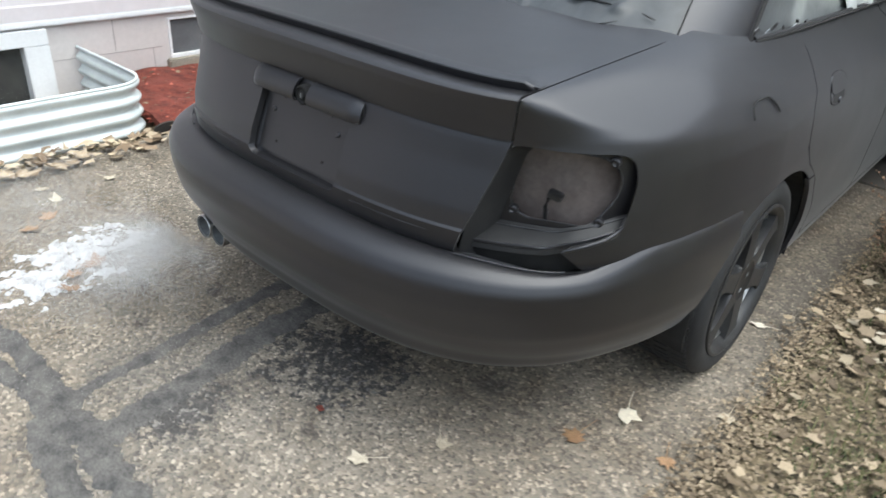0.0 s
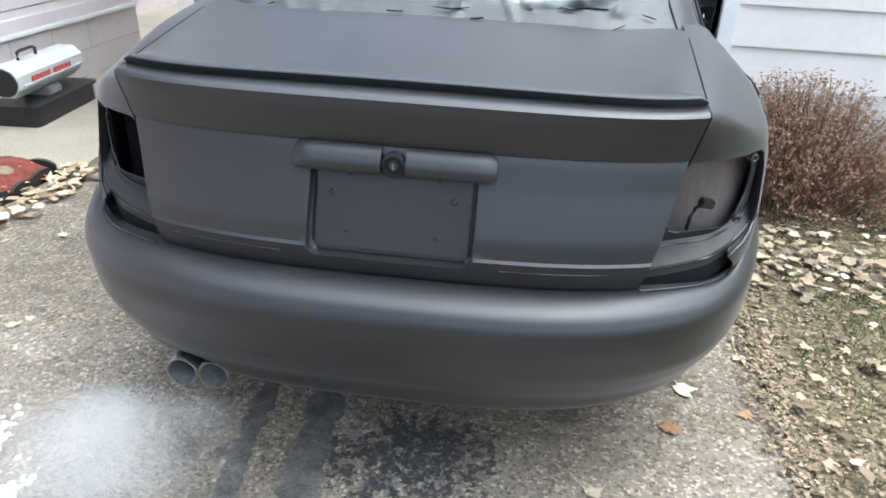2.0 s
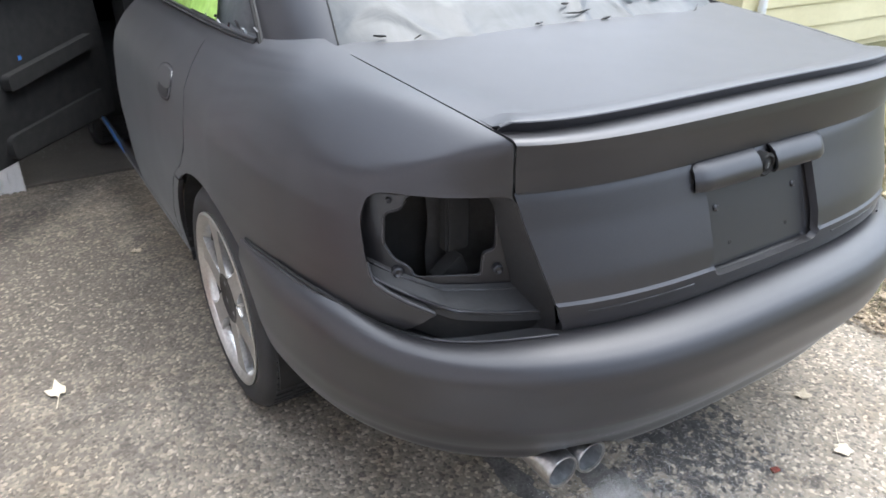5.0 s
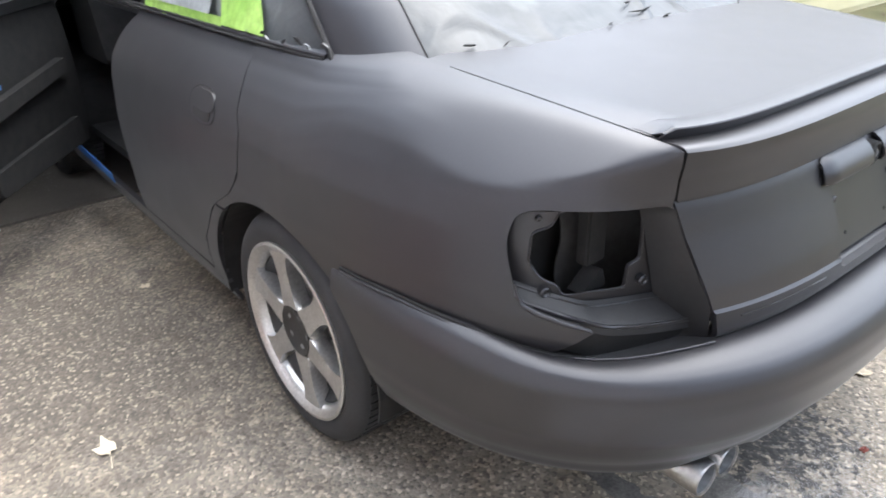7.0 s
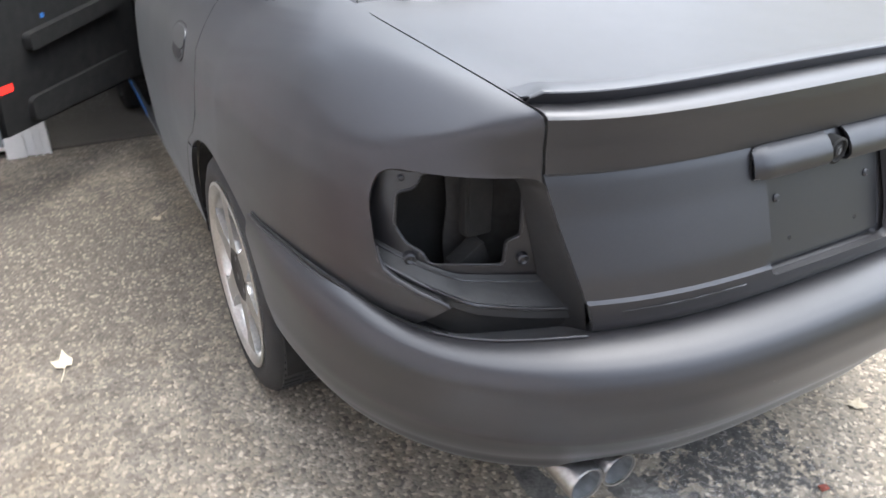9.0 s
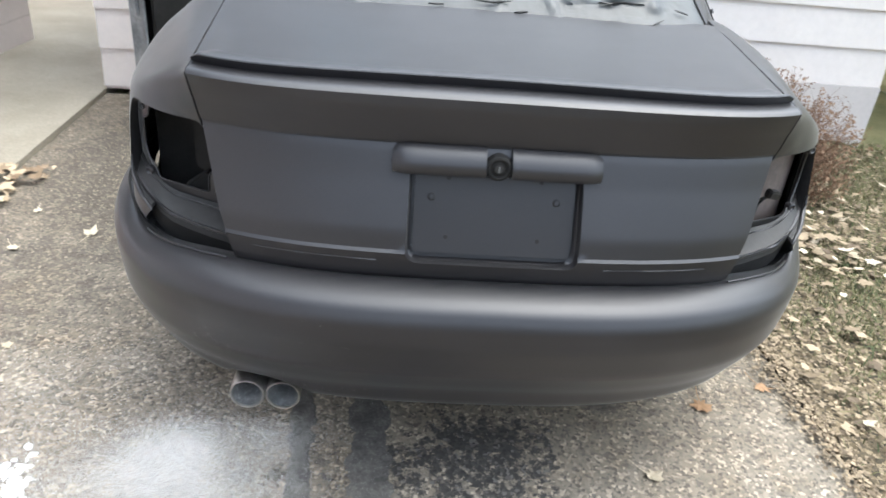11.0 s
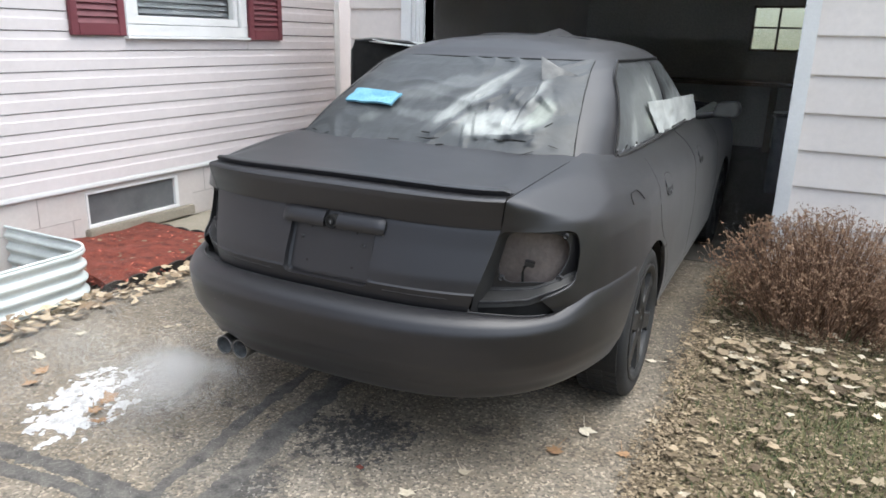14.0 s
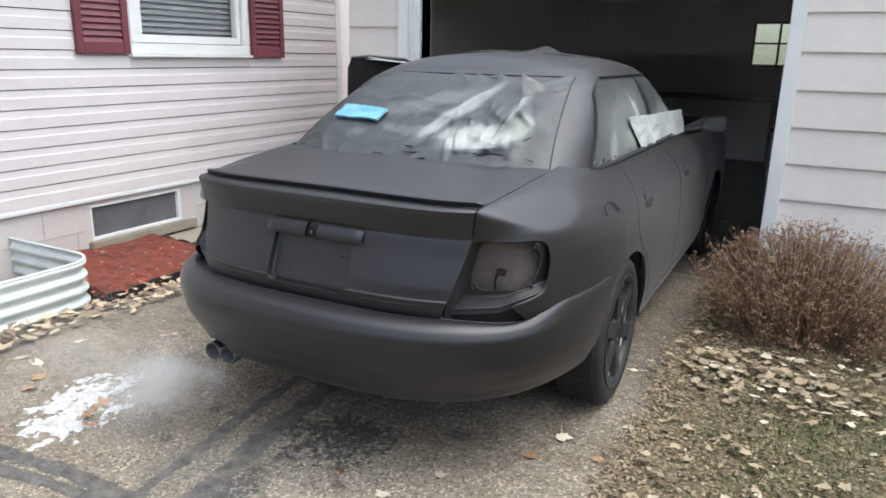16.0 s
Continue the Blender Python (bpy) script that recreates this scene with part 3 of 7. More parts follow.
def seam_rear_door(z):
    return float(np.interp(z, (0.20, 0.40, 0.54, 0.575, 0.62, 0.685, 0.80, 0.90, 0.93, 0.97), (1.36, 1.32, 1.20, 1.145, 1.06, 0.995, 0.97, 1.02, 1.05, 1.09)))


def mirror_rows(rows, side):
    out = np.array(rows)
    if side < 0:
        out[..., 0] *= -1
    return out


def evened(rows):
    """The same sheet with its rows spaced evenly along every column."""
    P = np.array(rows)
    out = P.copy()
    for j in range(P.shape[1]):
        run = np.concatenate([[0.0], np.cumsum(np.linalg.norm(np.diff(P[:, j], axis=0), axis=1))])
        for k in range(3):
            out[:, j, k] = np.interp(np.linspace(0, run[-1], len(run)), run, P[:, j, k])
    # ease the tight folds behind the lid's corner
    near = (np.abs(out[1:-1, 1:-1, 0] - 0.65) < 0.10) & (out[1:-1, 1:-1, 1] < 0.20) & (out[1:-1, 1:-1, 2] > 0.875)
    for _ in range(14):
        mid = 0.25 * (out[2:, 1:-1] + out[:-2, 1:-1] + out[1:-1, 2:] + out[1:-1, :-2])
        out[1:-1, 1:-1][near] += 0.6 * (mid - out[1:-1, 1:-1])[near]
    return out


def quarter_rows(v0, v1, n, lower=False):
    rows = []
    for v in np.linspace(v0, v1, n):
        z, w, yr, p, _ = body_level(v)
        if lower:
            start = math.asin(min(1.0, ((YC - 0.50) / (YC - yr)) ** (p / 2)))
        else:
            start = phi_of_x(v, gap_at(v) + 0.002)
        arc = [body_phi(v, start * (1 - k)) for k in np.linspace(0, 1, 40)]
        end = seam_rear_door(arc[-1][2])
        line = [np.array([w, y, (arc[-1][2])]) for y in np.linspace(YC, max(end, YC + 0.02), 9)[1:]]
        rows.append(arc + line)
    return rows


WHEEL_Y, WHEEL_Z, WHEEL_X = 0.808, 0.314, 0.882


def arch_cutter(side, y=WHEEL_Y):
    """The wheel opening: wider than high, reaching further ahead of the axle than behind it."""
    bm = lathe([(0.50, 0.0001), (0.50, 1.0), (1.2, 1.0), (1.2, 0.0001)], 64)
    bmesh.ops.transform(bm, matrix=Matrix.Translation((0, y + 0.045, WHEEL_Z)) @ Matrix.Diagonal((1, 0.402, 0.326, 1)), verts=bm.verts)
    if side < 0:
        bmesh.ops.transform(bm, matrix=Matrix.Diagonal((-1, 1, 1, 1)), verts=bm.verts)
    return bm


def lamp_outline():
    """The tail lamp's opening, seen from behind: x and height."""
    upper = rounded([(0.498, 0.560), (0.530, 0.70), (0.567, 0.852), (0.758, 0.847), (0.775, 0.79), (0.775, 0.68), (0.60, 0.58)], 0.030, 5)
    upper = [(x, z) for x, z in upper if z > 0.70 or x < 0.56]
    return upper + [(0.7745, 0.69), (0.770, 0.673), (0.757, 0.661), (0.735, 0.651), (0.706, 0.640), (0.7035, 0.635), (0.710, 0.627), (0.725, 0.606), (0.733, 0.58), (0.726, 0.563), (0.70, 0.555)]


def lamp_cutter(side):
    bm = prism([(side * x, z) for x, z in lamp_outline()], -0.3, 0.22)
    return bm


car = thing("sedan_car", "matte black primered four-door saloon with tail lamps removed and windows masked", "car")
def plate_hole(deep):
    bm = bmesh.new()
    near = [bm.verts.new((x, -0.30, z)) for x, z in rounded([(-0.202, 0.632), (0.202, 0.632), (0.202, 0.842), (-0.202, 0.842)], 0.032, 5)]
    far_ = [bm.verts.new((v.co.x * 0.805, deep + 0.33 * (v.co.z - 0.644), v.co.z + (0.737 - v.co.z) * 0.05)) for v in near]
    bm.faces.new(near[::-1])
    bm.faces.new(far_)
    n = len(near)
    for k in range(n):
        bm.faces.new((near[k], near[(k + 1) % n], far_[(k + 1) % n], far_[k]))
    return bm


lid = part("trunk_lid", carve(trunk_lid_mesh(), [plate_hole(-0.135)]), PAINT, car, "matte black trunk lid", 32)
for side in (-1, 1):
    q = carve(shell(mirror_rows(evened(quarter_rows(0.0, 0.98, 90)), side), 0.006, side > 0), [arch_cutter(side), lamp_cutter(side)])
    part("quarter_panel", q, PAINT, car, "", 32)
    q = carve(shell(mirror_rows(quarter_rows(-0.6, -0.012, 14, True), side), 0.014, side > 0), [arch_cutter(side), box(-1.2, 1.2, -0.5, 1.0, 0.0, 1.2)])
    part("sill_corner", q, PAINT, car, "", 32)

# doors, wings and nose
def flank_rows(y0, y1, v0, v1, n=26):
    rows = []
    for v in np.linspace(v0, v1, n):
        z, w, *_ = body_level(v)
        a = y0(z) if callable(y0) else y0
        zz = z if v <= 0.74 else float(deck(w, 0.75))
        rows.append([np.array([w, y, zz]) for y in np.linspace(a, y1, 14)])
    return rows


for side in (-1, 1):
    me = shell(mirror_rows(flank_rows(lambda z: seam_rear_door(z) + 0.005, 1.965, -0.44, 0.80), side), 0.02, side > 0)
    rear_door = part("rear_door", carve(me, [arch_cutter(side)]), PAINT, car, "matte black rear door", 32)
    part("sill", shell(mirror_rows(flank_rows(1.30, 3.05, -0.6, -0.45, 5), side), 0.02, side > 0), PAINT, car, "", 32)
    if side > 0:
        front_door = part("front_door", shell(mirror_rows(flank_rows(1.975, 2.95, -0.44, 0.80), side), 0.02, True), PAINT, car, "matte black front door", 32)
    wing = shell(mirror_rows(flank_rows(2.96, 3.9, -0.5, 0.80), side), 0.02, side > 0)
    part("front_wing", carve(wing, [arch_cutter(side, 3.447)]), PAINT, car, "", 32)
rows = []
for v in np.linspace(-0.5, 0.80, 20):
    z, w, *_ = body_level(v)
    rows.append([np.array([w * math.sin(a), 3.9 + (0.40 - 0.12 * abs(z - 0.5)) * math.cos(a) ** 0.6, z]) for a in np.linspace(-math.pi / 2 + 1e-4, math.pi / 2 - 1e-4, 33)])
part("nose", shell(np.array(rows), 0.02, False), PAINT, car, "", 32)
part("bonnet", shell(np.array([[np.array([x, y, 0.99 - 0.20 * (y - 3.1) ** 1.5 / 1.1 - 0.05 * x * x]) for x in np.linspace(-0.76, 0.76, 15)] for y in np.linspace(3.10, 4.20, 12)]), 0.02, True), PAINT, car, "", 32)
# plain black box under the body, added to block light from below
part("floor_pan", box(-0.62, 0.62, 0.30, 4.0, 0.22, 0.28, 0.01), SOOT, car)

# bumper
BUMPER = np.array([
    (0.00, 0.570, 0.860, -0.09, 3.2), (0.08, 0.597, 0.866, -0.155, 3.2), (0.14, 0.602, 0.868, -0.182, 3.2), (0.20, 0.598, 0.870, -0.203, 3.2), (0.27, 0.590, 0.874, -0.227, 3.15),
    (0.34, 0.577, 0.883, -0.249, 3.1), (0.42, 0.549, 0.888, -0.264, 3.1), (0.52, 0.503, 0.889, -0.265, 3.05), (0.66, 0.43, 0.886, -0.248, 3.05), (0.78, 0.378, 0.878, -0.217, 3.05),
    (0.84, 0.352, 0.870, -0.199, 3.05), (0.865, 0.342, 0.867, -0.1945, 3.0), (0.94, 0.308, 0.852, -0.181, 3.0), (0.97, 0.290, 0.842, -0.171, 3.0), (1.00, 0.285, 0.810, -0.13, 3.0)])
BUMPER_SHIFT = -0.014


def bumper_point(v, phi):
    z, w, yr, p = (float(np.interp(v, BUMPER[:, 0], BUMPER[:, k])) for k in range(1, 5))
    c, s = math.cos(phi), math.sin(phi)
    x = math.copysign(w * abs(c) ** (2 / p), c)
    y = YC - (YC - yr) * s ** (2 / p)
    upper = max(0.0, min(1.0, (0.5 - v) / 0.45))
    dip = -0.023 * math.exp(-(((abs(x) - 0.72) / 0.12) ** 2)) * (1 if y < 0.35 else math.exp(-(((y - 0.35) / 0.1) ** 2)))
    flank = max(0.0, min(1.0, (y - 0.03) / 0.20))
    dip += (0.015 if x < 0 else 0.040) * flank * flank * (3 - 2 * flank) * max(0.0, min(1.0, (0.62 - v) / 0.30)) / max(upper, 0.05)
    lower = max(0.0, (v - 0.6) / 0.4)
    shift = BUMPER_SHIFT * min(1.0, max(0.0, (0.55 - y) / 0.35)) * min(1.0, v / 0.3)
    x -= math.copysign(drawn_in(abs(x), y) * max(0.0, 1 - v / 0.45), x)
    return np.array([x + shift, y, z + upper * dip + lower * 0.012 * min(1, abs(x / 0.8) ** 4)])


def bumper_mesh():
    rows = []
    for v in np.linspace(0, 1, 40):
        w, yr, p = (float(np.interp(v, BUMPER[:, 0], BUMPER[:, k])) for k in (2, 3, 4))
        a = math.asin(((YC - 0.572) / (YC - yr)) ** (p / 2))
        rows.append([bumper_point(v, ph) for ph in np.linspace(math.pi - a, a, 121)])
    me = shell(np.array(rows), 0.012, False)
    cut = lathe([(-0.6, 0.0001), (-0.6, 0.062), (0.2, 0.062), (0.2, 0.0001)], 32, "y")
    bmesh.ops.transform(cut, matrix=Matrix.Translation((-0.455, 0, 0.272)) @ Matrix.Diagonal((1.75, 1, 1.0, 1)), verts=cut.verts)
    return carve(me, [cut, arch_cutter(1), arch_cutter(-1)])


bumper = part("rear_bumper", bumper_mesh(), PAINT, car, "matte black rear bumper cover", 35)

# greenhouse
TOP = np.array([
    (0.0, 0.955, 0.738, 0.37, 6.0), (1.0, 1.000, 0.724, 0.455, 6.0), (2.0, 1.10, 0.694, 0.615, 6.0), (3.0, 1.20, 0.654, 0.79, 5.5),
    (4.0, 1.30, 0.600, 0.985, 5.0), (4.6, 1.338, 0.560, 1.07, 4.6), (5.0, 1.362, 0.525, 1.13, 4.4), (6.0, 1.40, 0.40, 1.30, 4.0)])
YR, YF = 1.65, 1.95


def top_level(v):
    return [float(np.interp(v, TOP[:, 0], TOP[:, k])) for k in range(1, 5)]


def roof_z(x, y):
    return 1.442 - 0.16 * x * x - 0.12 * max(0.0, (1.75 - y)) ** 2 - 0.10 * max(0.0, (y - 1.75)) ** 2


def top_point(v, s, inset=0.0):
    """s: 0 at the rear glass's middle, 1 where the straight flank begins, 2 where it ends, 3 at the windscreen's middle."""
    z, w, yr, p = top_level(v)
    w -= inset
    yr += inset
    yf = 3.30 - 2.25 * (z - 0.97)
    if s <= 1:
        a = (1 - s) * math.pi / 2
        x, y = w * (math.cos(a) if s > 1e-9 else 0.0) ** (2 / p), YR - (YR - yr) * math.sin(a) ** (2 / p)
    elif s <= 2:
        x, y = w, YR + (s - 1) * (YF - YR)
    else:
        a = (s - 2) * math.pi / 2
        x, y = w * max(0.0, math.cos(a)) ** (2 / 4), YF + (yf - YF) * math.sin(a) ** (2 / 4)
    return np.array([x, y, z])


def s_of_x(v, x):
    _, w, _, p = top_level(v)
    return 1 - math.acos(min(1.0, (x / w)) ** (p / 2)) / (math.pi / 2)


def s_of_y(v, y):
    z, w, yr, p = top_level(v)
    if y < YR:
        return 1 - math.asin(min(1.0, ((YR - y) / (YR - yr)) ** (p / 2))) / (math.pi / 2)
    if y <= YF:
        return 1 + (y - YR) / (YF - YR)
    yf = 3.30 - 2.25 * (z - 0.97)
    return 2 + math.asin(min(1.0, ((y - YF) / (yf - YF)) ** 2)) / (math.pi / 2)


def glass_edge(z):
    return float(np.interp(z, (0.95, 1.0, 1.335), (0.625, 0.612, 0.497)))


def window_rear(z):
    return 0.745 + (z - 0.97) * 1.27 + 22.0 * max(0.0, z - 1.265) ** 2


def top_patch(lo, hi, v0, v1, nu, nv, side, inset=0.0):
    """A patch of the greenhouse between two s bounds, each a function of the level."""
    return mirror_rows([[top_point(v, lo(v) + k * (hi(v) - lo(v)), inset) for k in np.linspace(0, 1, nu)] for v in np.linspace(v0, v1, nv)], side)


V_BELT, V_HEAD = 0.35, 4.55
for side in (-1, 1):
    cp = top_patch(lambda v: s_of_x(v, glass_edge(top_level(v)[0])), lambda v: s_of_y(v, window_rear(top_level(v)[0])), 0.0, V_HEAD, 18, 26, side)
    part("rear_pillar", shell(cp, 0.02, side > 0), PAINT, car, "", 32)
    fp = top_patch(lambda v: s_of_y(v, 3.02 - 2.0 * (top_level(v)[0] - 0.97)), lambda v: s_of_y(v, 3.02 - 2.0 * (top_level(v)[0] - 0.97)) + 0.22, 0.0, V_HEAD, 6, 20, side)
    part("front_pillar", shell(fp, 0.03, side > 0), PAINT, car, "", 32)
    bp = top_patch(lambda v: s_of_y(v, 1.92), lambda v: s_of_y(v, 1.99), 0.0, V_HEAD, 4, 20, side, 0.004)
    part("centre_pillar", shell(bp, 0.02, side > 0), PLASTIC, car, "", 32)
    ledge = top_patch(lambda v: s_of_y(v, 0.75), lambda v: s_of_y(v, 3.0), 0.0, V_BELT, 30, 4, side)
    part("belt_moulding", shell(ledge, 0.02, side > 0), PAINT, car, "", 32)
rows = []
for v in np.concatenate([np.linspace(V_HEAD, 6.0, 10)]):
    rows.append([top_point(v, 3 * (0.5 - 0.5 * math.cos(math.pi * k))) for k in np.linspace(0, 1, 64)])
for k in np.linspace(0.0, 1.0, 9)[1:]:
    base = rows[9]
    rows.append([np.array([b[0] * (1 - k), b[1] + (1.75 - b[1]) * k, 0]) for b in base])
half = np.array(rows)
n_rim = 10
for i in range(half.shape[0]):
    for j in range(half.shape[1]):
        z = roof_z(half[i, j, 0], half[i, j, 1])
        mixk = min(1.0, max(0.0, (i - 2) / 6.0))
        half[i, j, 2] = z if i >= n_rim else (1 - mixk) * half[i, j, 2] + mixk * z
mirrored = half[:, ::-1].copy()
mirrored[..., 0] *= -1
roof_mesh = shell(np.concatenate([half, mirrored, half[:, :1]], 1), 0.015, True)
bm = bmesh.new()
bm.from_mesh(roof_mesh)
bmesh.ops.remove_doubles(bm, verts=bm.verts, dist=0.0004)
bmesh.ops.delete(bm, geom=[f for f in bm.faces if abs(f.normal.z) < 0.05 and all(abs(v.co.x) < 0.001 for v in f.verts)], context="FACES")
part("roof", bm, PAINT, car, "", 40)
screen = top_patch(lambda v: s_of_y(v, 3.02 - 2.0 * (top_level(v)[0] - 0.97)) + 0.22, lambda v: 2.999, 0.0, V_HEAD, 12, 12, 1, 0.006)
other = screen[:, ::-1].copy()
other[..., 0] *= -1
part("windscreen", shell(np.concatenate([screen, other], 1), 0.006, True), PANE, car, "", 32)


# masking film over the glass
def wrinkle(P, amount, seed, scale):
    """Creases a sheet along its normals."""
    du, dv = np.gradient(P, axis=0), np.gradient(P, axis=1)
    N = np.cross(du, dv)
    N /= np.maximum(np.linalg.norm(N, axis=2, keepdims=True), 1e-9)
    out = P.copy()
    for i in range(P.shape[0]):
        for j in range(P.shape[1]):
            q = Vector(P[i, j] * scale) + Vector((seed, 0, 0))
            ridge = 1 - abs(noise.noise(q + 0.8 * noise.noise_vector(q * 0.7))) * 2
            out[i, j] += N[i, j] * amount * (max(0.0, ridge - 0.45) * 1.6 + 0.35 * noise.noise(q * 2.3))
    return out


rear_rows = [[top_point(v, 0) * 0 + np.array([a * glass_edge(top_level(v)[0]), top_point(v, s_of_x(v, abs(a) * glass_edge(top_level(v)[0])), 0.003)[1], top_level(v)[0]]) for a in np.linspace(-1, 1, 170)] for v in np.linspace(0.75, V_HEAD, 105)]
loose = wrinkle(np.array(rear_rows), -0.006, 3.0, 5.0)
# sharp folds where the film is bunched: from, to, height
folds = [(0.03, 1.095, 0.20, 1.255, 0.004), (0.11, 1.12, 0.215, 1.185, 0.011), (0.07, 1.055, 0.12, 1.107, 0.008), (0.174, 1.112, 0.221, 1.05, 0.010), (0.155, 1.085, 0.167, 1.05, 0.008), (0.21, 1.05, 0.43, 1.065, 0.009),
         (0.38, 1.20, 0.352, 1.15, 0.012), (0.38, 1.20, 0.475, 1.148, 0.011), (0.444, 1.205, 0.51, 1.148, 0.008), (0.36, 1.25, 0.38, 1.20, 0.010), (0.352, 1.15, 0.36, 1.07, 0.008), (0.25, 1.10, 0.34, 1.085, 0.006)]
rng = random.Random(17)
for k in range(16):
    x, z, a = rng.uniform(0.10, 0.47), rng.uniform(1.04, 1.20), rng.gauss(0.7, 0.9)
    r = rng.uniform(0.02, 0.05)
    folds.append((x, z, x + r * math.cos(a), z + r * math.sin(a), rng.uniform(0.003, 0.007)))
for x0, z0, x1, z1, rise in folds:
    run = np.array([x1 - x0, z1 - z0])
    long = float(np.hypot(*run))
    run /= long
    dx, dz = loose[..., 0] - x0, loose[..., 2] - z0
    s = np.clip((dx * run[0] + dz * run[1]) / long, 0, 1)
    d = dx * -run[1] + dz * run[0]
    over = np.hypot(dx - s * long * run[0], dz - s * long * run[1])
    side_on = np.where(d > 0, over / 0.036, over / 0.014)
    lift_off = 1.9 * rise * np.maximum(0.0, 1 - side_on) * (0.35 + 0.65 * np.sin(math.pi * s))
    loose[..., 1] -= 0.86 * lift_off
    loose[..., 2] += 0.5 * lift_off
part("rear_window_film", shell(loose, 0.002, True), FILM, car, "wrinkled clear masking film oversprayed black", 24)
for side in (-1, 1):
    sw = top_patch(lambda v: s_of_y(v, window_rear(top_level(v)[0]) + 0.012), lambda v: s_of_y(v, 1.93), V_BELT, V_HEAD, 60, 40, side, 0.008)
    part("side_window_film", shell(wrinkle(sw, 0.006 * side, 9.0 + side, 5.0), 0.002, side > 0), SIDE_FILM, car, "creased masking film over a side window", 60)
    if side > 0:
        sw = top_patch(lambda v: s_of_y(v, 1.99), lambda v: s_of_y(v, 3.02 - 2.0 * (top_level(v)[0] - 0.97)), V_BELT, V_HEAD, 40, 30, side, 0.008)
        part("side_window_film", shell(wrinkle(sw, 0.008, 12.0, 8.0), 0.002, True), SIDE_FILM, car, "creased masking film over a side window", 60)


# wheels
def wheel(side, y, alloy, label):
    w = part("wheel", lathe([(s * 0.001, r * 0.001) for s, r in ((-195, 205), (-200, 250), (-196, 288), (-180, 302), (-100, 303.5), (-22, 302), (-8, 290), (0, 268), (-3, 242), (-10, 230), (-24, 220), (-170, 205))], 72), RUBBER, car, label, 40)
    w.matrix_basis = pose(side * WHEEL_X, y, WHEEL_Z, 0, 0, 0 if side > 0 else 180)
    w.scale = (1.0, 1.027, 1.027)
    lugs = bmesh.new()
    for k in range(72):
        a = 2 * math.pi * k / 72
        for x0, lean in ((-0.19, 0.05), (-0.13, -0.03), (-0.075, 0.05)):
            b = box(x0, x0 + 0.045, -0.009, 0.009, 0.298, 0.3065, 0, None)
            bmesh.ops.transform(b, matrix=Matrix.Rotation(a + lean, 4, "X"), verts=b.verts)
            me = bpy.data.meshes.new("lug")
            b.to_mesh(me)
            b.free()
            lugs.from_mesh(me)
            bpy.data.meshes.remove(me)
    part("tread", lugs, RUBBER, w)
    part("rim", lathe([(s * 0.001, r * 0.001) for s, r in ((-3, 222), (2, 229), (0, 237), (-10, 236), (-24, 222), (-170, 205), (-170, 199), (-44, 200), (-22, 206), (-8, 213))], 72), alloy, w, "", 40)
    for k in range(6):
        a = 2 * math.pi * k / 6 + 0.2
        bm = prism(rounded([(-0.040, 0.06), (0.040, 0.06), (0.029, 0.110), (0.027, 0.160), (0.036, 0.195), (0.054, 0.216), (-0.054, 0.216), (-0.036, 0.195), (-0.027, 0.160), (-0.029, 0.110)], 0.012, 3), -0.05, -0.010, "x")
        bmesh.ops.bevel(bm, geom=[e for e in bm.edges], offset=0.004, segments=1, affect="EDGES")
        bmesh.ops.transform(bm, matrix=Matrix.Rotation(a, 4, "X"), verts=bm.verts)
        part("spoke", bm, alloy, w, "", 35)
    part("hub", lathe([(s * 0.001, r * 0.001) for s, r in ((-60, 1), (-60, 80), (-24, 84), (-14, 80), (-12, 73), (-30, 70), (-34, 1))], 40), alloy, w, "", 30)
    part("centre_bore", lathe([(-0.036, 0.0005), (-0.036, 0.070), (-0.0105, 0.070), (-0.009, 0.064), (-0.016, 0.050), (-0.018, 0.0005)], 32), PLASTIC, w, "", 30)
    for k in range(5):
        a = 2 * math.pi * k / 5
        bm = lathe([(-0.03, 0.0004), (-0.03, 0.009), (-0.016, 0.009), (-0.016, 0.0004)], 6)
        bmesh.ops.transform(bm, matrix=Matrix.Translation((0, 0.046 * math.cos(a), 0.046 * math.sin(a))), verts=bm.verts)
        part("wheel_bolt", bm, DULL_METAL, w)
    part("brake_disc", lathe([(-0.12, 0.06), (-0.12, 0.14), (-0.10, 0.14), (-0.10, 0.06)], 40), DULL_METAL, w, "", 30)
    # the silver wheel's barrel is black, which paints shade between its spokes
    part("rim_barrel", lathe([(-0.03, 0.202), (-0.085, 0.150), (-0.085, 0.145), (-0.03, 0.196)], 48), PLASTIC if alloy is ALLOY else ALLOY, w, "", 40)
    return w


wheel(-1, WHEEL_Y, ALLOY, "silver six-spoke alloy wheel with black tyre")
wheel(1, WHEEL_Y, BLACK_ALLOY, "black-sprayed six-spoke alloy wheel with black tyre")
for side in (-1, 1):
    wheel(side, 3.447, BLACK_ALLOY, "dark alloy wheel with black tyre")
    for y in (WHEEL_Y, 3.447):
        rows = [[np.array([side * x, y + 0.045 + 0.408 * math.cos(a), 0.314 + 0.332 * math.sin(a)]) for a in np.linspace(-0.25, math.pi + 0.25, 33)] for x in np.linspace(0.50, 0.862, 4)]
        part("wheel_housing", shell(np.array(rows), 0.006), SOOT, car)
        part("wheel_housing_back", lathe([(side * 0.50, 0.0005), (side * 0.50, 0.37), (side * 0.49, 0.37), (side * 0.49, 0.0005)], 32), SOOT, car).matrix_basis = pose(0, y, 0.29)

# tail lamp cavities: an opening, a lipped wall, a mounting panel with a big hole, a stepped shelf
def lamp_panel_y(x):
    return 0.022 + (x - 0.555) * 0.34 + 8.5 * max(0.0, x - 0.67) ** 2


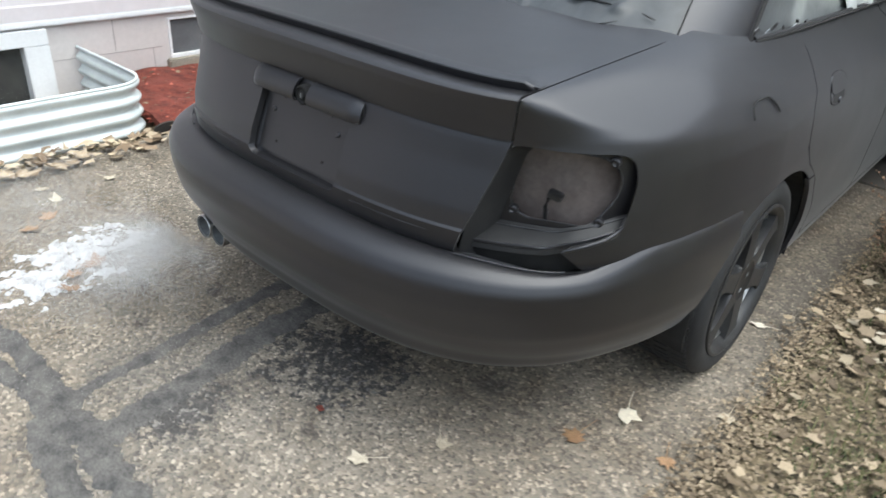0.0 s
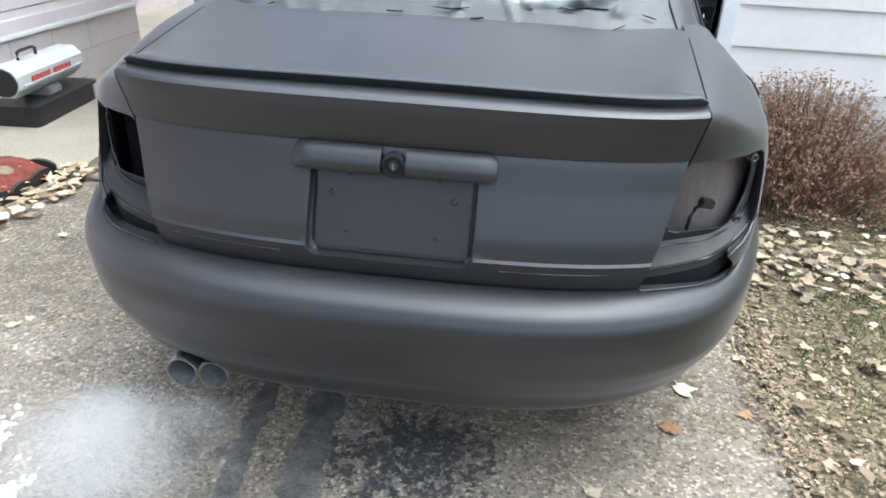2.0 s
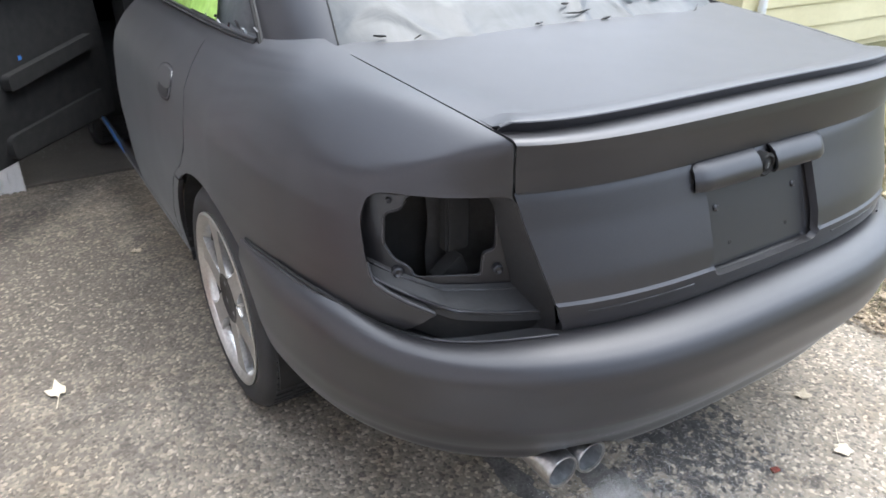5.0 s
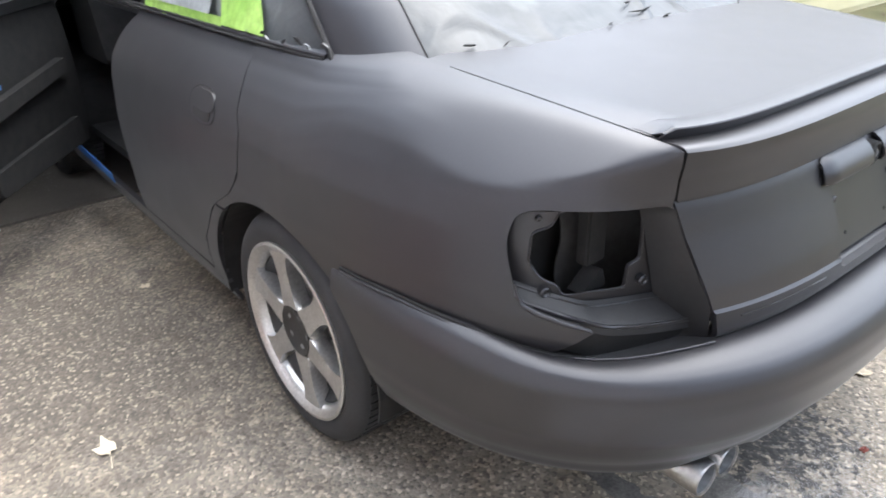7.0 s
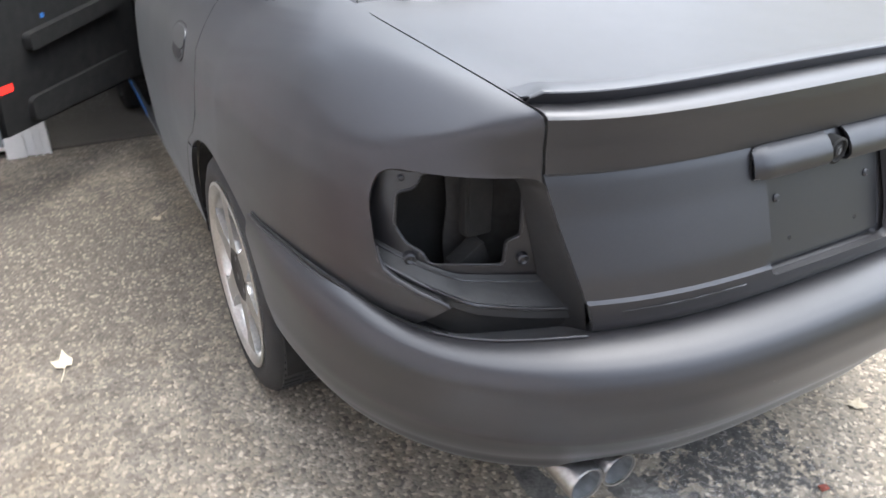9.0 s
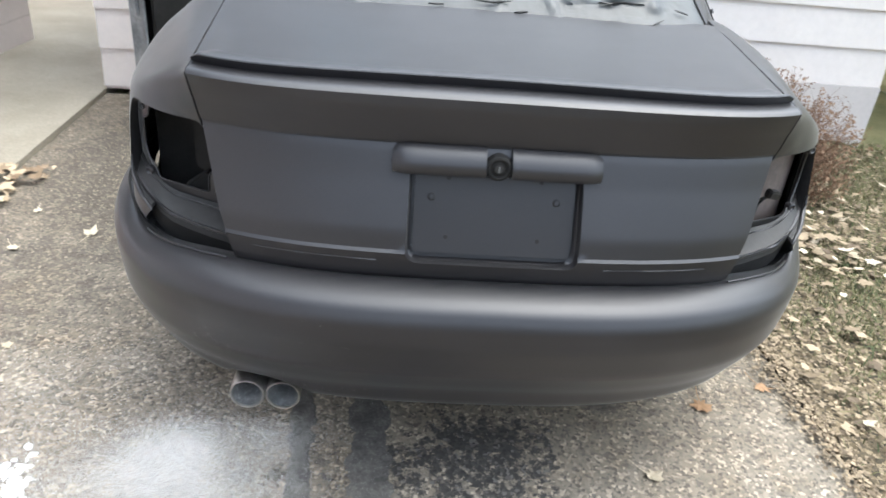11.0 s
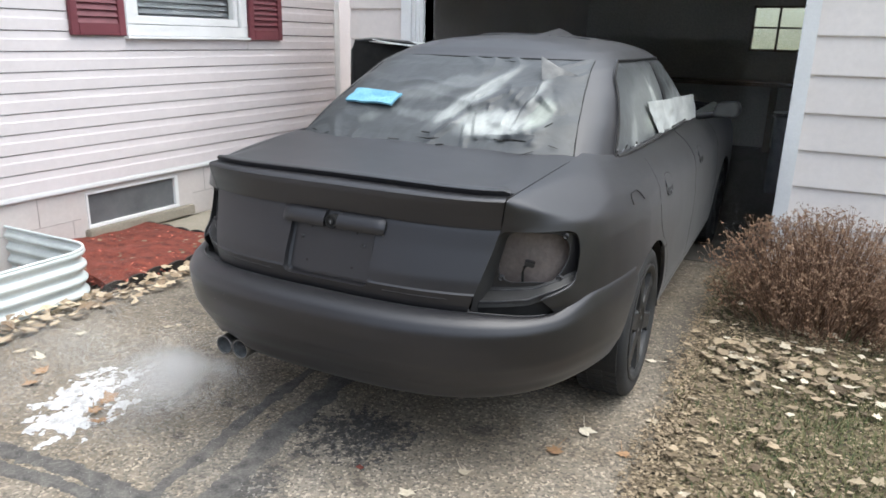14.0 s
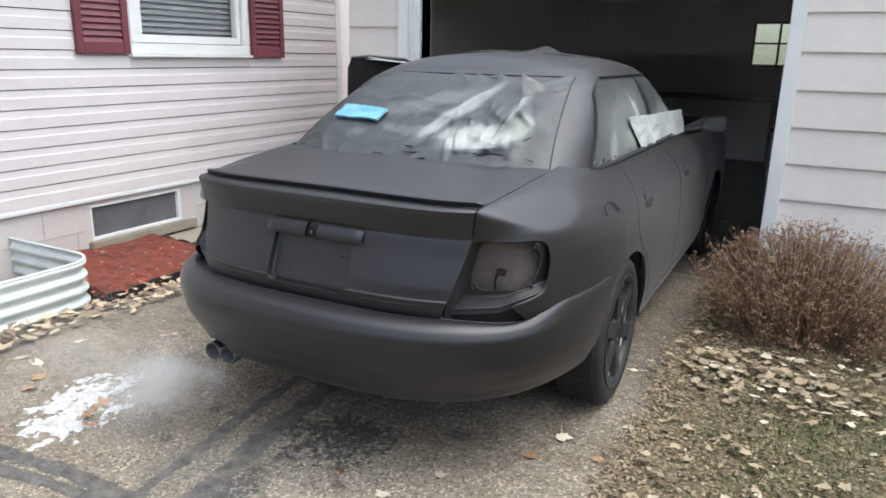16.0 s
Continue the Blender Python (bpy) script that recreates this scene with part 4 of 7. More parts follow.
def tail_surface(x, z):
    v = v_at(z)
    y = float(body_x(v, min(x, 0.985 * body_level(v)[1]))[1])
    return float(body_x(v, min(x + drawn_in(x, y), 0.985 * body_level(v)[1]))[1])


def quarter_skin(y, z):
    """A point of the quarter panel's flank at a place along the car and a height."""
    _, w, yr, p, _ = body_level(v_at(z))
    x = w * (1 - max(0.0, (YC - y) / (YC - yr)) ** p) ** (1 / p)
    return x - drawn_in(x, y), y, z


for side in (-1, 1):
    ring = lamp_outline()
    n = len(ring)
    bm = bmesh.new()
    loops = []
    for shrink, share in ((0.0, 0.0), (0.004, 0.10), (0.010, 0.55), (0.016, 1.0)):
        loop = []
        for x, z in ring:
            y0, y1 = min(tail_surface(x, z), 0.2) + 0.004, max(lamp_panel_y(x), min(tail_surface(x, z), 0.2) + 0.012)
            loop.append(bm.verts.new((side * (0.66 + (x - 0.66) * (1 - shrink / 0.15)), y0 + share * (y1 - y0), 0.71 + (z - 0.71) * (1 - shrink / 0.15))))
        loops.append(loop)
    for r, s in zip(loops, loops[1:]):
        for k in range(n):
            bm.faces.new((r[k], r[(k + 1) % n], s[(k + 1) % n], s[k]))
    # recess is body paint too; a dull dark material stands for its shade
    part("lamp_recess", bm, DARK, car, "", 40)
    slope = math.atan(0.34)
    if side > 0:
        hole = rounded([(0.580, 0.668), (0.548, 0.692), (0.550, 0.760), (0.566, 0.838), (0.716, 0.838), (0.744, 0.800), (0.744, 0.745), (0.714, 0.676)], 0.022, 5)
    else:
        hole = rounded([(0.586, 0.672), (0.702, 0.680), (0.708, 0.700), (0.727, 0.710), (0.740, 0.740), (0.737, 0.800), (0.717, 0.812), (0.709, 0.842), (0.574, 0.842), (0.562, 0.800), (0.561, 0.724), (0.584, 0.718)], 0.010, 4)
    sheet = [[np.array([side * x, lamp_panel_y(x), z]) for x in np.linspace(0.47, 0.79, 26)] for z in np.linspace(0.53, 0.88, 6)]
    grown = [(0.66 + (x - 0.66) * 0.94, 0.71 + (z - 0.71) * 0.94) for x, z in ring]
    me = carve(shell(np.array(sheet), 0.005, side > 0), [prism([(side * x, z) for x, z in grown], -0.3, 0.4)], "INTERSECT")
    me = carve(me, [prism([(side * x, z) for x, z in hole], -0.3, 0.4)])
    part("lamp_mount_panel", me, PAINT, car, "", 35)
    part("hole_rim", tube([(side * x, lamp_panel_y(x) - 0.0005, z) for x, z in hole + hole[:1]], 0.0022, 6), PAINT, car, "", 60)
    if side > 0:
        lining = [[np.array([x, lamp_panel_y(x) + 0.05, z]) for x in np.linspace(0.50, 0.755, 8)] for z in np.linspace(0.57, 0.843, 5)]
        part("boot_lining", shell(np.array(lining), 0.004), PRIMER, car, "bare primed metal seen through the lamp hole", 40)
    else:
        lining = [[np.array([-x, 0.135 + 0.25 * (x - 0.55) + 0.006 * math.sin(z * 40), z]) for x in np.linspace(0.42, 0.63, 10)] for z in np.linspace(0.57, 0.88, 12)]
        part("boot_lining", shell(np.array(lining), 0.004), BOOT_GREY, car, "grey boot side trim seen through the lamp hole", 40)
    for x, z in ((0.557, 0.684), (0.724, 0.688), (0.732, 0.826)):
        bm = lathe([(-0.010, 0.0005), (-0.010, 0.004), (-0.013, 0.007), (-0.011, 0.010), (0.002, 0.011), (0.002, 0.0005)], 16, "y")
        ob = part("lamp_stud_boss", bm, PAINT, car, "", 40)
        ob.matrix_basis = pose(side * x, lamp_panel_y(x), z, 0, 0, side * math.degrees(slope))
        if z > 0.8 and side < 0:
            ob.scale = (0.5, 0.5, 0.5)
    flange = [(x, z) for x, z in ring if x > 0.702 and 0.634 < z < 0.715]
    flange = [(x, z, min(tail_surface(x, z), 0.2)) for x, z in flange]
    part("opening_flange", tube([(side * (x - 0.002), y + 0.002, z) for x, z, y in flange], [0.0022 + 0.0032 * math.sin(math.pi * k / (len(flange) - 1)) for k in range(len(flange))], 8), PAINT, car, "", 60)
    # stepped shelf along the bottom
    for k, (drop0, drop1, back, fore) in enumerate(((-0.031, -0.024, 0.0, 0.10), (-0.024, 0.0, 0.10, 0.55), (0.0, 0.018, 0.55, 0.56), (0.018, 0.075, 0.50, 0.30))):
        rows = []
        for f in np.linspace(0, 1, 5):
            row = []
            for x in np.linspace(0.512, 0.764, 24):
                y_in, y_out = lamp_panel_y(x), min(tail_surface(x, 0.60), 0.14) - 0.004
                share = back + f * (fore - back)
                edge_z = 0.619 + 0.12 * (x - 0.52) + 0.25 * max(0.0, x - 0.66) - 0.004 * math.sin((x - 0.51) / 0.25 * math.pi)
                row.append(np.array([side * x, y_in + share * min(0.0, y_out - y_in) - 0.004, edge_z - drop0 - f * (drop1 - drop0)]))
            rows.append(row)
        # lowest tier is black: the shade of the slot put into its colour
        part("lamp_shelf", shell(np.array(rows), 0.004, side < 0), SOOT if k == 3 else DARK, car, "", 40)
        if k < 2:
            part("shelf_bead", tube([tuple(p) for p in rows[-1]], (0.0022, 0.0036)[k], 6), PAINT, car, "", 60)
    # rolled top edge of the bumper, round the corner to the wheel arch, over a dark gap
    w, yr, p = (float(np.interp(0.15, BUMPER[:, 0], BUMPER[:, q])) for q in (2, 3, 4))
    a0, a1 = math.asin(((YC - 0.50) / (YC - yr)) ** (p / 2)), math.acos((0.515 / w) ** (p / 2))
    edge = [bumper_point(0.13, ph if side > 0 else math.pi - ph) for ph in np.linspace(a1, 0.62 * a1 + 0.38 * a0, 40)]
    part("bumper_bead", tube([(q[0], q[1], q[2] + 0.002) for q in edge], 0.0026, 8), PAINT, bumper, "", 60)
    low = [quarter_skin(y, float(np.interp(y, (0.02, 0.09, 0.17, 0.25, 0.38, 0.50), (0.571, 0.583, 0.597, 0.607, 0.610, 0.606)))) for y in np.linspace(0.02, 0.54, 54)]
    def out(y):
        return 0.0085 * min(1.0, (0.55 - y) / 0.35) if side < 0 else 0.0

    part("bumper_gap", tube([(side * (q[0] + 0.001 + out(q[1])), q[1], q[2] + 0.003) for q in low], 0.0034, 6), SOOT, bumper, "", 60)
    part("bumper_edge", tube([(side * (q[0] + 0.004 + out(q[1])), q[1] - 0.001, q[2] - 0.0032) for q in low], 0.0029, 8), PAINT, bumper, "", 60)
    if side < 0:
        # black sheet added behind the left hole, so no light shows through
        behind = [[np.array([-x, 0.19, z]) for x in np.linspace(0.55, 0.735, 6)] for z in np.linspace(0.56, 0.90, 6)]
        part("boot_dark_sheet", shell(np.array(behind), 0.004), SOOT, car, "", 40)
        part("boot_bracket", prism(rounded([(-0.655, 0.66), (-0.60, 0.70), (-0.585, 0.66)], 0.006), 0.075, 0.11), SOOT, car, "", 40)
        part("boot_bracket", box(-0.625, -0.572, 0.09, 0.12, 0.70, 0.83, 0.005), SOOT, car, "", 40)
    if side > 0:
        plug = part("wiring_plug", box(-0.015, 0.017, -0.010, 0.010, -0.009, 0.010, 0.003), PLASTIC, car, "loose lamp wiring plug")
        plug.matrix_basis = pose(0.642, 0.045, 0.738, 8, 12, 15)
        part("wire", tube([(0.636, 0.048, 0.733), (0.624, 0.05, 0.722), (0.618, 0.052, 0.70), (0.617, 0.06, 0.668)], 0.0045, 8), PLASTIC, plug, "", 60).matrix_basis = plug.matrix_basis.inverted()

# black panels added to keep stray light out of the boot
part("boot_floor", box(-0.66, 0.66, 0.03, 0.60, 0.46, 0.48), SOOT, car)
for x0, x1 in ((-0.74, -0.49), (0.49, 0.74)):
    part("boot_light_block", box(x0, x1, 0.27, 0.285, 0.45, 0.845), SOOT, car)

# folded creases pressed into the trunk lid
for x0, x1 in ((-0.465, -0.225), (0.225, 0.44)):
    part("lid_crease", tube([tuple(body_x(0.1225, x) + np.array([0, -0.0005, 0])) for x in np.linspace(x0, x1, 24)], 0.0018, 6), PAINT, lid, "", 60)
part("lid_crease", tube([tuple(body_x(0.424, x) + np.array([0, -0.0012, -0.001])) for x in np.linspace(-0.566, 0.566, 60)], 0.0022, 6), PAINT, lid, "", 60)
# plate recess, lip and lock on the trunk lid
for x0, x1 in ((-0.200, -0.025), (0.025, 0.200)):
    rows = []
    for z, out in ((0.853, -0.002), (0.850, 0.006), (0.842, 0.013), (0.828, 0.018), (0.815, 0.017), (0.808, 0.011), (0.806, 0.0), (0.808, -0.03)):
        row = []
        for x in np.linspace(x0, x1, 16):
            end = min(1.0, max(0.0, (0.2005 - abs(x)) / 0.03))
            round_off = 1 - (1 - end) ** 2
            zz = 0.826 + (z - 0.826) * (0.55 + 0.45 * math.sqrt(max(round_off, 0))) if z > 0.826 else z
            row.append(body_x(v_at(zz), x) + np.array([0, -out * (0.25 + 0.75 * round_off), 0]))
        rows.append(row)
    part("grip_lip", shell(np.array(rows), 0.005, True), PAINT, lid, "", 50)
part("lip_gap", tube([tuple(body_x(v_at(z), x) + np.array([0, -0.001, 0])) for x, z in [(-0.203, 0.82), (-0.201, 0.84), (-0.192, 0.852), (-0.18, 0.8555)] + [(x, 0.856) for x in np.linspace(-0.16, 0.16, 14)] + [(0.18, 0.8555), (0.192, 0.852), (0.201, 0.84), (0.203, 0.82)]], 0.0022, 6), SOOT, lid, "", 60)
# recessed tray, plate carrier and lock
pan = plate_hole(-0.133)
bmesh.ops.delete(pan, geom=[f for f in pan.faces if all(v.co.y < -0.29 for v in f.verts)], context="FACES")
for v in pan.verts:
    if v.co.y < -0.29:
        v.co.y = float(body_x(v_at(min(v.co.z, 0.85)), v.co.x)[1]) + 0.002
part("plate_recess", pan, PAINT, lid, "", 35)
tilt = math.degrees(math.atan(0.33))
carrier = part("number_plate_panel", prism(rounded([(-0.157, -0.002), (0.157, -0.002), (0.157, 0.152), (-0.157, 0.152)], 0.008, 3), -0.005, 0.006), PAINT, lid, "blank painted-over plate carrier", 30)
carrier.matrix_basis = pose(0, -0.138, 0.650, -tilt, 0, 0)
for x, z, r in ((-0.124, 0.108, 0.0075), (0.122, 0.108, 0.0075)):
    part("plate_screw", lathe([(-0.0145, 0.0005), (-0.0145, r * 0.6), (-0.012, r), (-0.009, r), (-0.009, 0.0005)], 12, "y"), PAINT, carrier, "", 30).matrix_basis = pose(x, 0.005, z)
for x, z in ((-0.092, 0.030), (0.090, 0.030), (-0.092, 0.146), (0.090, 0.146)):
    part("plate_screw_hole", lathe([(-0.0108, 0.0005), (-0.0108, 0.0042), (-0.009, 0.0042), (-0.009, 0.0005)], 10, "y"), SOOT, carrier).matrix_basis = pose(x, 0.005, z)
bm = lathe([(-0.132, 0.0005), (-0.132, 0.010), (-0.128, 0.014), (-0.128, 0.019), (-0.133, 0.022), (-0.131, 0.027), (-0.08, 0.028), (-0.08, 0.0005)], 32, "y")
lock = part("trunk_lock", bm, SOOT, lid, "", 30)
lock.matrix_basis = pose(0, 0.012, 0.822)
lock.scale = (0.9, 1, 0.9)
part("lock_barrel", lathe([(-0.1335, 0.0005), (-0.1335, 0.009), (-0.130, 0.010), (-0.130, 0.0005)], 20, "y"), DARK, lock, "", 30)
part("keyhole", box(-0.0015, 0.0015, -0.135, -0.1337, -0.006, 0.006), DULL_METAL, lock)

# lip spoiler along the trunk's trailing edge: a thin blade with an undercut dark face, running out to both corners
rows = []
for d, h in ((0.016, -0.006), (0.013, 0.001), (0.006, 0.014), (0.0045, 0.0172), (0.006, 0.0192), (0.010, 0.0200), (0.03, 0.0192), (0.05, 0.0165), (0.066, 0.0125)):
    row = []
    for a in np.linspace(-1, 1, 73):
        x = a * 0.589
        taper = min(1.0, (1 - abs(a)) * 30 + 0.55) if d < 0.02 else min(1.0, (1 - abs(a)) * 14 + 0.12)
        y = float(body_x(0.74, x)[1]) + d
        row.append(np.array([x, y, float(deck(x, y)) + (h * taper if h > 0 else h)]))
    rows.append(row)
part("lip_spoiler", shell(np.array(rows), 0.003, True), PAINT, car, "thin matte black lip spoiler", 22)

# twin exhaust tips
for x in (-0.493, -0.416):
    ex = part("exhaust_tip", lathe([(-0.134, 0.0358), (-0.1385, 0.0368), (-0.139, 0.0395), (-0.135, 0.042), (-0.03, 0.0405), (-0.03, 0.035), (-0.05, 0.035)], 40, "y"), CHROME, car, "sooty chrome exhaust tip", 40)
    ex.matrix_basis = pose(x, -0.002, 0.274)
    ex.scale = (0.92, 1.0, 0.92)
    part("exhaust_lining", lathe([(-0.134, 0.0356), (-0.02, 0.0340), (-0.02, 0.0345), (-0.134, 0.0361)], 32, "y"), DULL_METAL, ex, "", 40)
    part("exhaust_bore", lathe([(-0.03, 0.0005), (-0.03, 0.0342), (-0.022, 0.0342), (-0.022, 0.0005)], 24, "y"), SOOT, ex)
    part("exhaust_pipe", tube([(0, -0.035, 0), (0, 0.10, 0.0), (0.02, 0.30, 0.02)], 0.026, 16), SOOT, ex, "", 60)

# ---- buildings ----
def lap_boards(parent, mat, axis, at, a0, a1, z0, z1, pitch, proud, holes=(), name="siding_board", cove=False):
    """Lapped boards, each an object of its own; holes: (a0, a1, z0, z1) left open."""
    z = z0
    while z < z1 - 0.01:
        top = min(z + pitch, z1)
        spans = [(a0, a1)]
        for h0, h1, hz0, hz1 in holes:
            if z < hz1 - 0.01 and top > hz0 + 0.01:
                spans = [s for lo, hi in spans for s in ((lo, min(hi, h0)), (max(lo, h1), hi)) if s[1] - s[0] > 0.01]
        for lo, hi in spans:
            prof = [(0.0, z - 0.004), (proud, z - 0.004), (proud, z + 0.006), (0.004, top + 0.003), (0.0, top + 0.003)]
            if cove:
                # boards stop short, so the dark backing draws a shadow line under each lap
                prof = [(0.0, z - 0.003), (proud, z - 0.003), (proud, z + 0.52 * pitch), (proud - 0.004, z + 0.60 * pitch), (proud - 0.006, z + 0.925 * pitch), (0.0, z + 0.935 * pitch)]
            bm = prism([(at[1] * d, h) for d, h in prof], lo, hi, "x" if axis == "x" else "y")
            bmesh.ops.transform(bm, matrix=Matrix.Translation((at[0], 0, 0) if axis == "y" else (0, at[0], 0)), verts=bm.verts)
            part(name, bm, mat, parent)
        z = top


# house: long wall beside the driveway
WIN_Y0, WIN_Y1, WIN_Z0 = 1.50, 2.68, 1.375
BW_Y0, BW_Y1, BW_Z0, BW_Z1 = 1.06, 1.85, 0.12, 0.365
def wall_with_holes(name, axis, at, thick, a0, a1, z0, z1, holes, mat, label, category="wall"):
    bm = box(*((at - thick, at, a0, a1) if axis == "y" else (a0, a1, at, at + thick)), z0, z1)
    me = bpy.data.meshes.new(name)
    bmesh.ops.recalc_face_normals(bm, faces=bm.faces)
    bm.to_mesh(me)
    bm.free()
    if holes:
        me = carve(me, [box(*((at - thick - 0.1, at + 0.1, h0, h1) if axis == "y" else (h0, h1, at - 0.1, at + thick + 0.1)), hz0, hz1) for h0, h1, hz0, hz1 in holes])
    return tagged(part(name, me, mat), label, category, "", "structure")


wall_with_holes("wall_house_base", "y", HOUSE_X, 0.25, -7.0, HOUSE_Y1, -0.3, 0.41, [(BW_Y0, BW_Y1, BW_Z0, BW_Z1), (-0.62, 0.33, -0.15, 0.36)], BLOCKWORK, "pinkish painted concrete block foundation of the house")
# wall core is dark to shade the siding grooves, the only place it shows
house_wall = wall_with_holes("wall_house", "y", HOUSE_X, 0.20, -7.0, HOUSE_Y1, 0.412, 2.95, [(WIN_Y0 + 0.07, WIN_Y1 - 0.07, WIN_Z0 + 0.07, 2.45)], LAP_SHADE, "house wall clad in pale pinkish vinyl siding")
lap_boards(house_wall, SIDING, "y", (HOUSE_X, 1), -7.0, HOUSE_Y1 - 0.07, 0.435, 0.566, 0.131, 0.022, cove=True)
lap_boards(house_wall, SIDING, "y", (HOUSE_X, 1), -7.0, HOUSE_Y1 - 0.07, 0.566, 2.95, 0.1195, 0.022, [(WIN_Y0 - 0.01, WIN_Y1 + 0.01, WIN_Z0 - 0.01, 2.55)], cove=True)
part("siding_board", box(HOUSE_X, HOUSE_X + 0.020, WIN_Y0 - 0.01, WIN_Y1 + 0.01, 1.281, WIN_Z0 - 0.021, 0.002), SIDING, house_wall)
part("starter_strip", box(HOUSE_X, HOUSE_X + 0.028, -7.0, HOUSE_Y1, 0.395, 0.432, 0.008), WHITE_TRIM, house_wall)
part("corner_post", box(HOUSE_X - 0.05, HOUSE_X + 0.024, HOUSE_Y1 - 0.07, HOUSE_Y1 + 0.02, 0.40, 2.95, 0.004), WHITE_TRIM, house_wall)
back = wall_with_holes("wall_house_end", "x", HOUSE_Y1 - 0.2, 0.19, -9.0, HOUSE_X - 0.21, -0.3, 2.95, [], SIDING, "far end wall of the house")
tagged(part("roof_house", prism([(-9.2, 2.96), (-2.35, 2.96), (-2.35, 3.05), (-5.8, 4.9), (-9.2, 3.1)], -7.3, 4.3), SHELF_WOOD), "low-pitched roof of the house", "roof", "", "structure")

win = thing("window_1", "white double-hung window with closed blinds", "window", "", "structure", (HOUSE_X, 0, 0))
bm = box(-0.03, 0.035, WIN_Y0, WIN_Y1, WIN_Z0, WIN_Z0 + 0.075, 0.006)
for a in ((WIN_Y0, WIN_Y0 + 0.075, WIN_Z0 + 0.076, 2.5), (WIN_Y1 - 0.075, WIN_Y1, WIN_Z0 + 0.076, 2.5), (WIN_Y0 + 0.076, WIN_Y1 - 0.076, 2.425, 2.5)):
    box(-0.03, 0.035, *a, 0.006, bm)
part("window_frame", bm, WHITE_TRIM, win)
bm = box(-0.05, 0.012, WIN_Y0 + 0.08, WIN_Y1 - 0.08, WIN_Z0 + 0.08, WIN_Z0 + 0.135, 0.004)
for a in ((WIN_Y0 + 0.08, WIN_Y0 + 0.125), (WIN_Y1 - 0.125, WIN_Y1 - 0.08)):
    box(-0.05, 0.012, *a, WIN_Z0 + 0.136, 2.42, 0.004, bm)
part("sash", bm, WHITE_TRIM, win)
part("window_sill", box(0.0, 0.06, WIN_Y0 - 0.01, WIN_Y1 + 0.01, WIN_Z0 - 0.02, WIN_Z0 - 0.001, 0.004), WHITE_TRIM, win)
part("pane", box(-0.035, -0.03, WIN_Y0 + 0.1, WIN_Y1 - 0.1, WIN_Z0 + 0.1, 2.42), glass("window_glass"), win).visible_shadow = False
BLIND = speckled("grey_blind", (0.30, 0.31, 0.33), (0.38, 0.39, 0.41), 3, 40, 0.7)
for k in range(22):
    slat = box(-0.008, 0.008, WIN_Y0 + 0.10, WIN_Y1 - 0.10, -0.001, 0.001)
    s = part("blind_slat", slat, BLIND, win)
    s.matrix_basis = pose(-0.075, 0, WIN_Z0 + 0.13 + 0.042 * k, 0, 62, 0)
    s.scale = (2.6, 1, 1)
tagged(part("blind_backing", box(HOUSE_X - 0.22, HOUSE_X - 0.205, WIN_Y0, WIN_Y1, WIN_Z0, 2.5), BLIND), "dim room behind the window", "wall", "", "structure")
for y0, y1 in ((1.075, 1.485), (2.695, 3.105)):
    sh = thing("shutter", "maroon louvred plastic shutter beside the window", "shutter", "shutters", "", (HOUSE_X + 0.022, 0, 0))
    z0, z1 = WIN_Z0 - 0.02 + (0.02 if y0 < 2 else 0.0), 2.5
    bm = box(0, 0.028, y0, y0 + 0.055, z0, z1, 0.004)
    for a in ((y1 - 0.055, y1, z0, z1), (y0 + 0.056, y1 - 0.056, z0, z0 + 0.075), (y0 + 0.056, y1 - 0.056, z1 - 0.06, z1)):
        box(0, 0.028, *a, 0.004, bm)
    part("shutter_frame", bm, MAROON, sh)
    part("shutter_back", box(0.0, 0.006, y0 + 0.05, y1 - 0.05, z0 + 0.07, z1 - 0.05), MAROON, sh)
    for k in range(24):
        s = part("louvre", box(-0.002, 0.002, y0 + 0.056, y1 - 0.056, -0.022, 0.022), MAROON, sh)
        s.matrix_basis = pose(0.014, 0, z0 + 0.095 + 0.042 * k, 0, -24, 0)

bw = thing("window_2", "low basement window in a white frame with a dark screen", "window", "", "structure", (HOUSE_X, 0, 0))
bm = box(-0.04, 0.008, BW_Y0, BW_Y1, BW_Z0, BW_Z0 + 0.022, 0.003)
for a in ((BW_Y0, BW_Y0 + 0.016, BW_Z0 + 0.023, BW_Z1), (BW_Y1 - 0.035, BW_Y1, BW_Z0 + 0.023, BW_Z1), (BW_Y0 + 0.017, BW_Y1 - 0.036, BW_Z1 - 0.014, BW_Z1)):
    box(-0.04, 0.008, *a, 0.003, bm)
part("window_frame", bm, WHITE_TRIM, bw)
part("pane", box(-0.022, -0.016, BW_Y0 + 0.01, BW_Y1 - 0.03, BW_Z0 + 0.015, BW_Z1 - 0.01), SCREEN, bw)
part("window_sill", box(-0.05, 0.045, BW_Y0 - 0.03, BW_Y1 + 0.12, BW_Z0 - 0.075, BW_Z0 - 0.001, 0.008), CONCRETE, bw)
ww = thing("window_3", "white-framed basement window behind the window well", "window", "", "structure", (HOUSE_X, 0, 0))
bm = box(-0.06, 0.03, -0.64, 0.35, 0.30, 0.385, 0.004)
for a in ((-0.64, -0.52, -0.15, 0.299), (0.22, 0.35, -0.15, 0.299)):
    box(-0.06, 0.03, *a, 0.004, bm)
part("window_frame", bm, WHITE_TRIM, ww)
part("pane", box(-0.05, -0.04, -0.52, 0.22, -0.15, 0.30), PANE, ww)

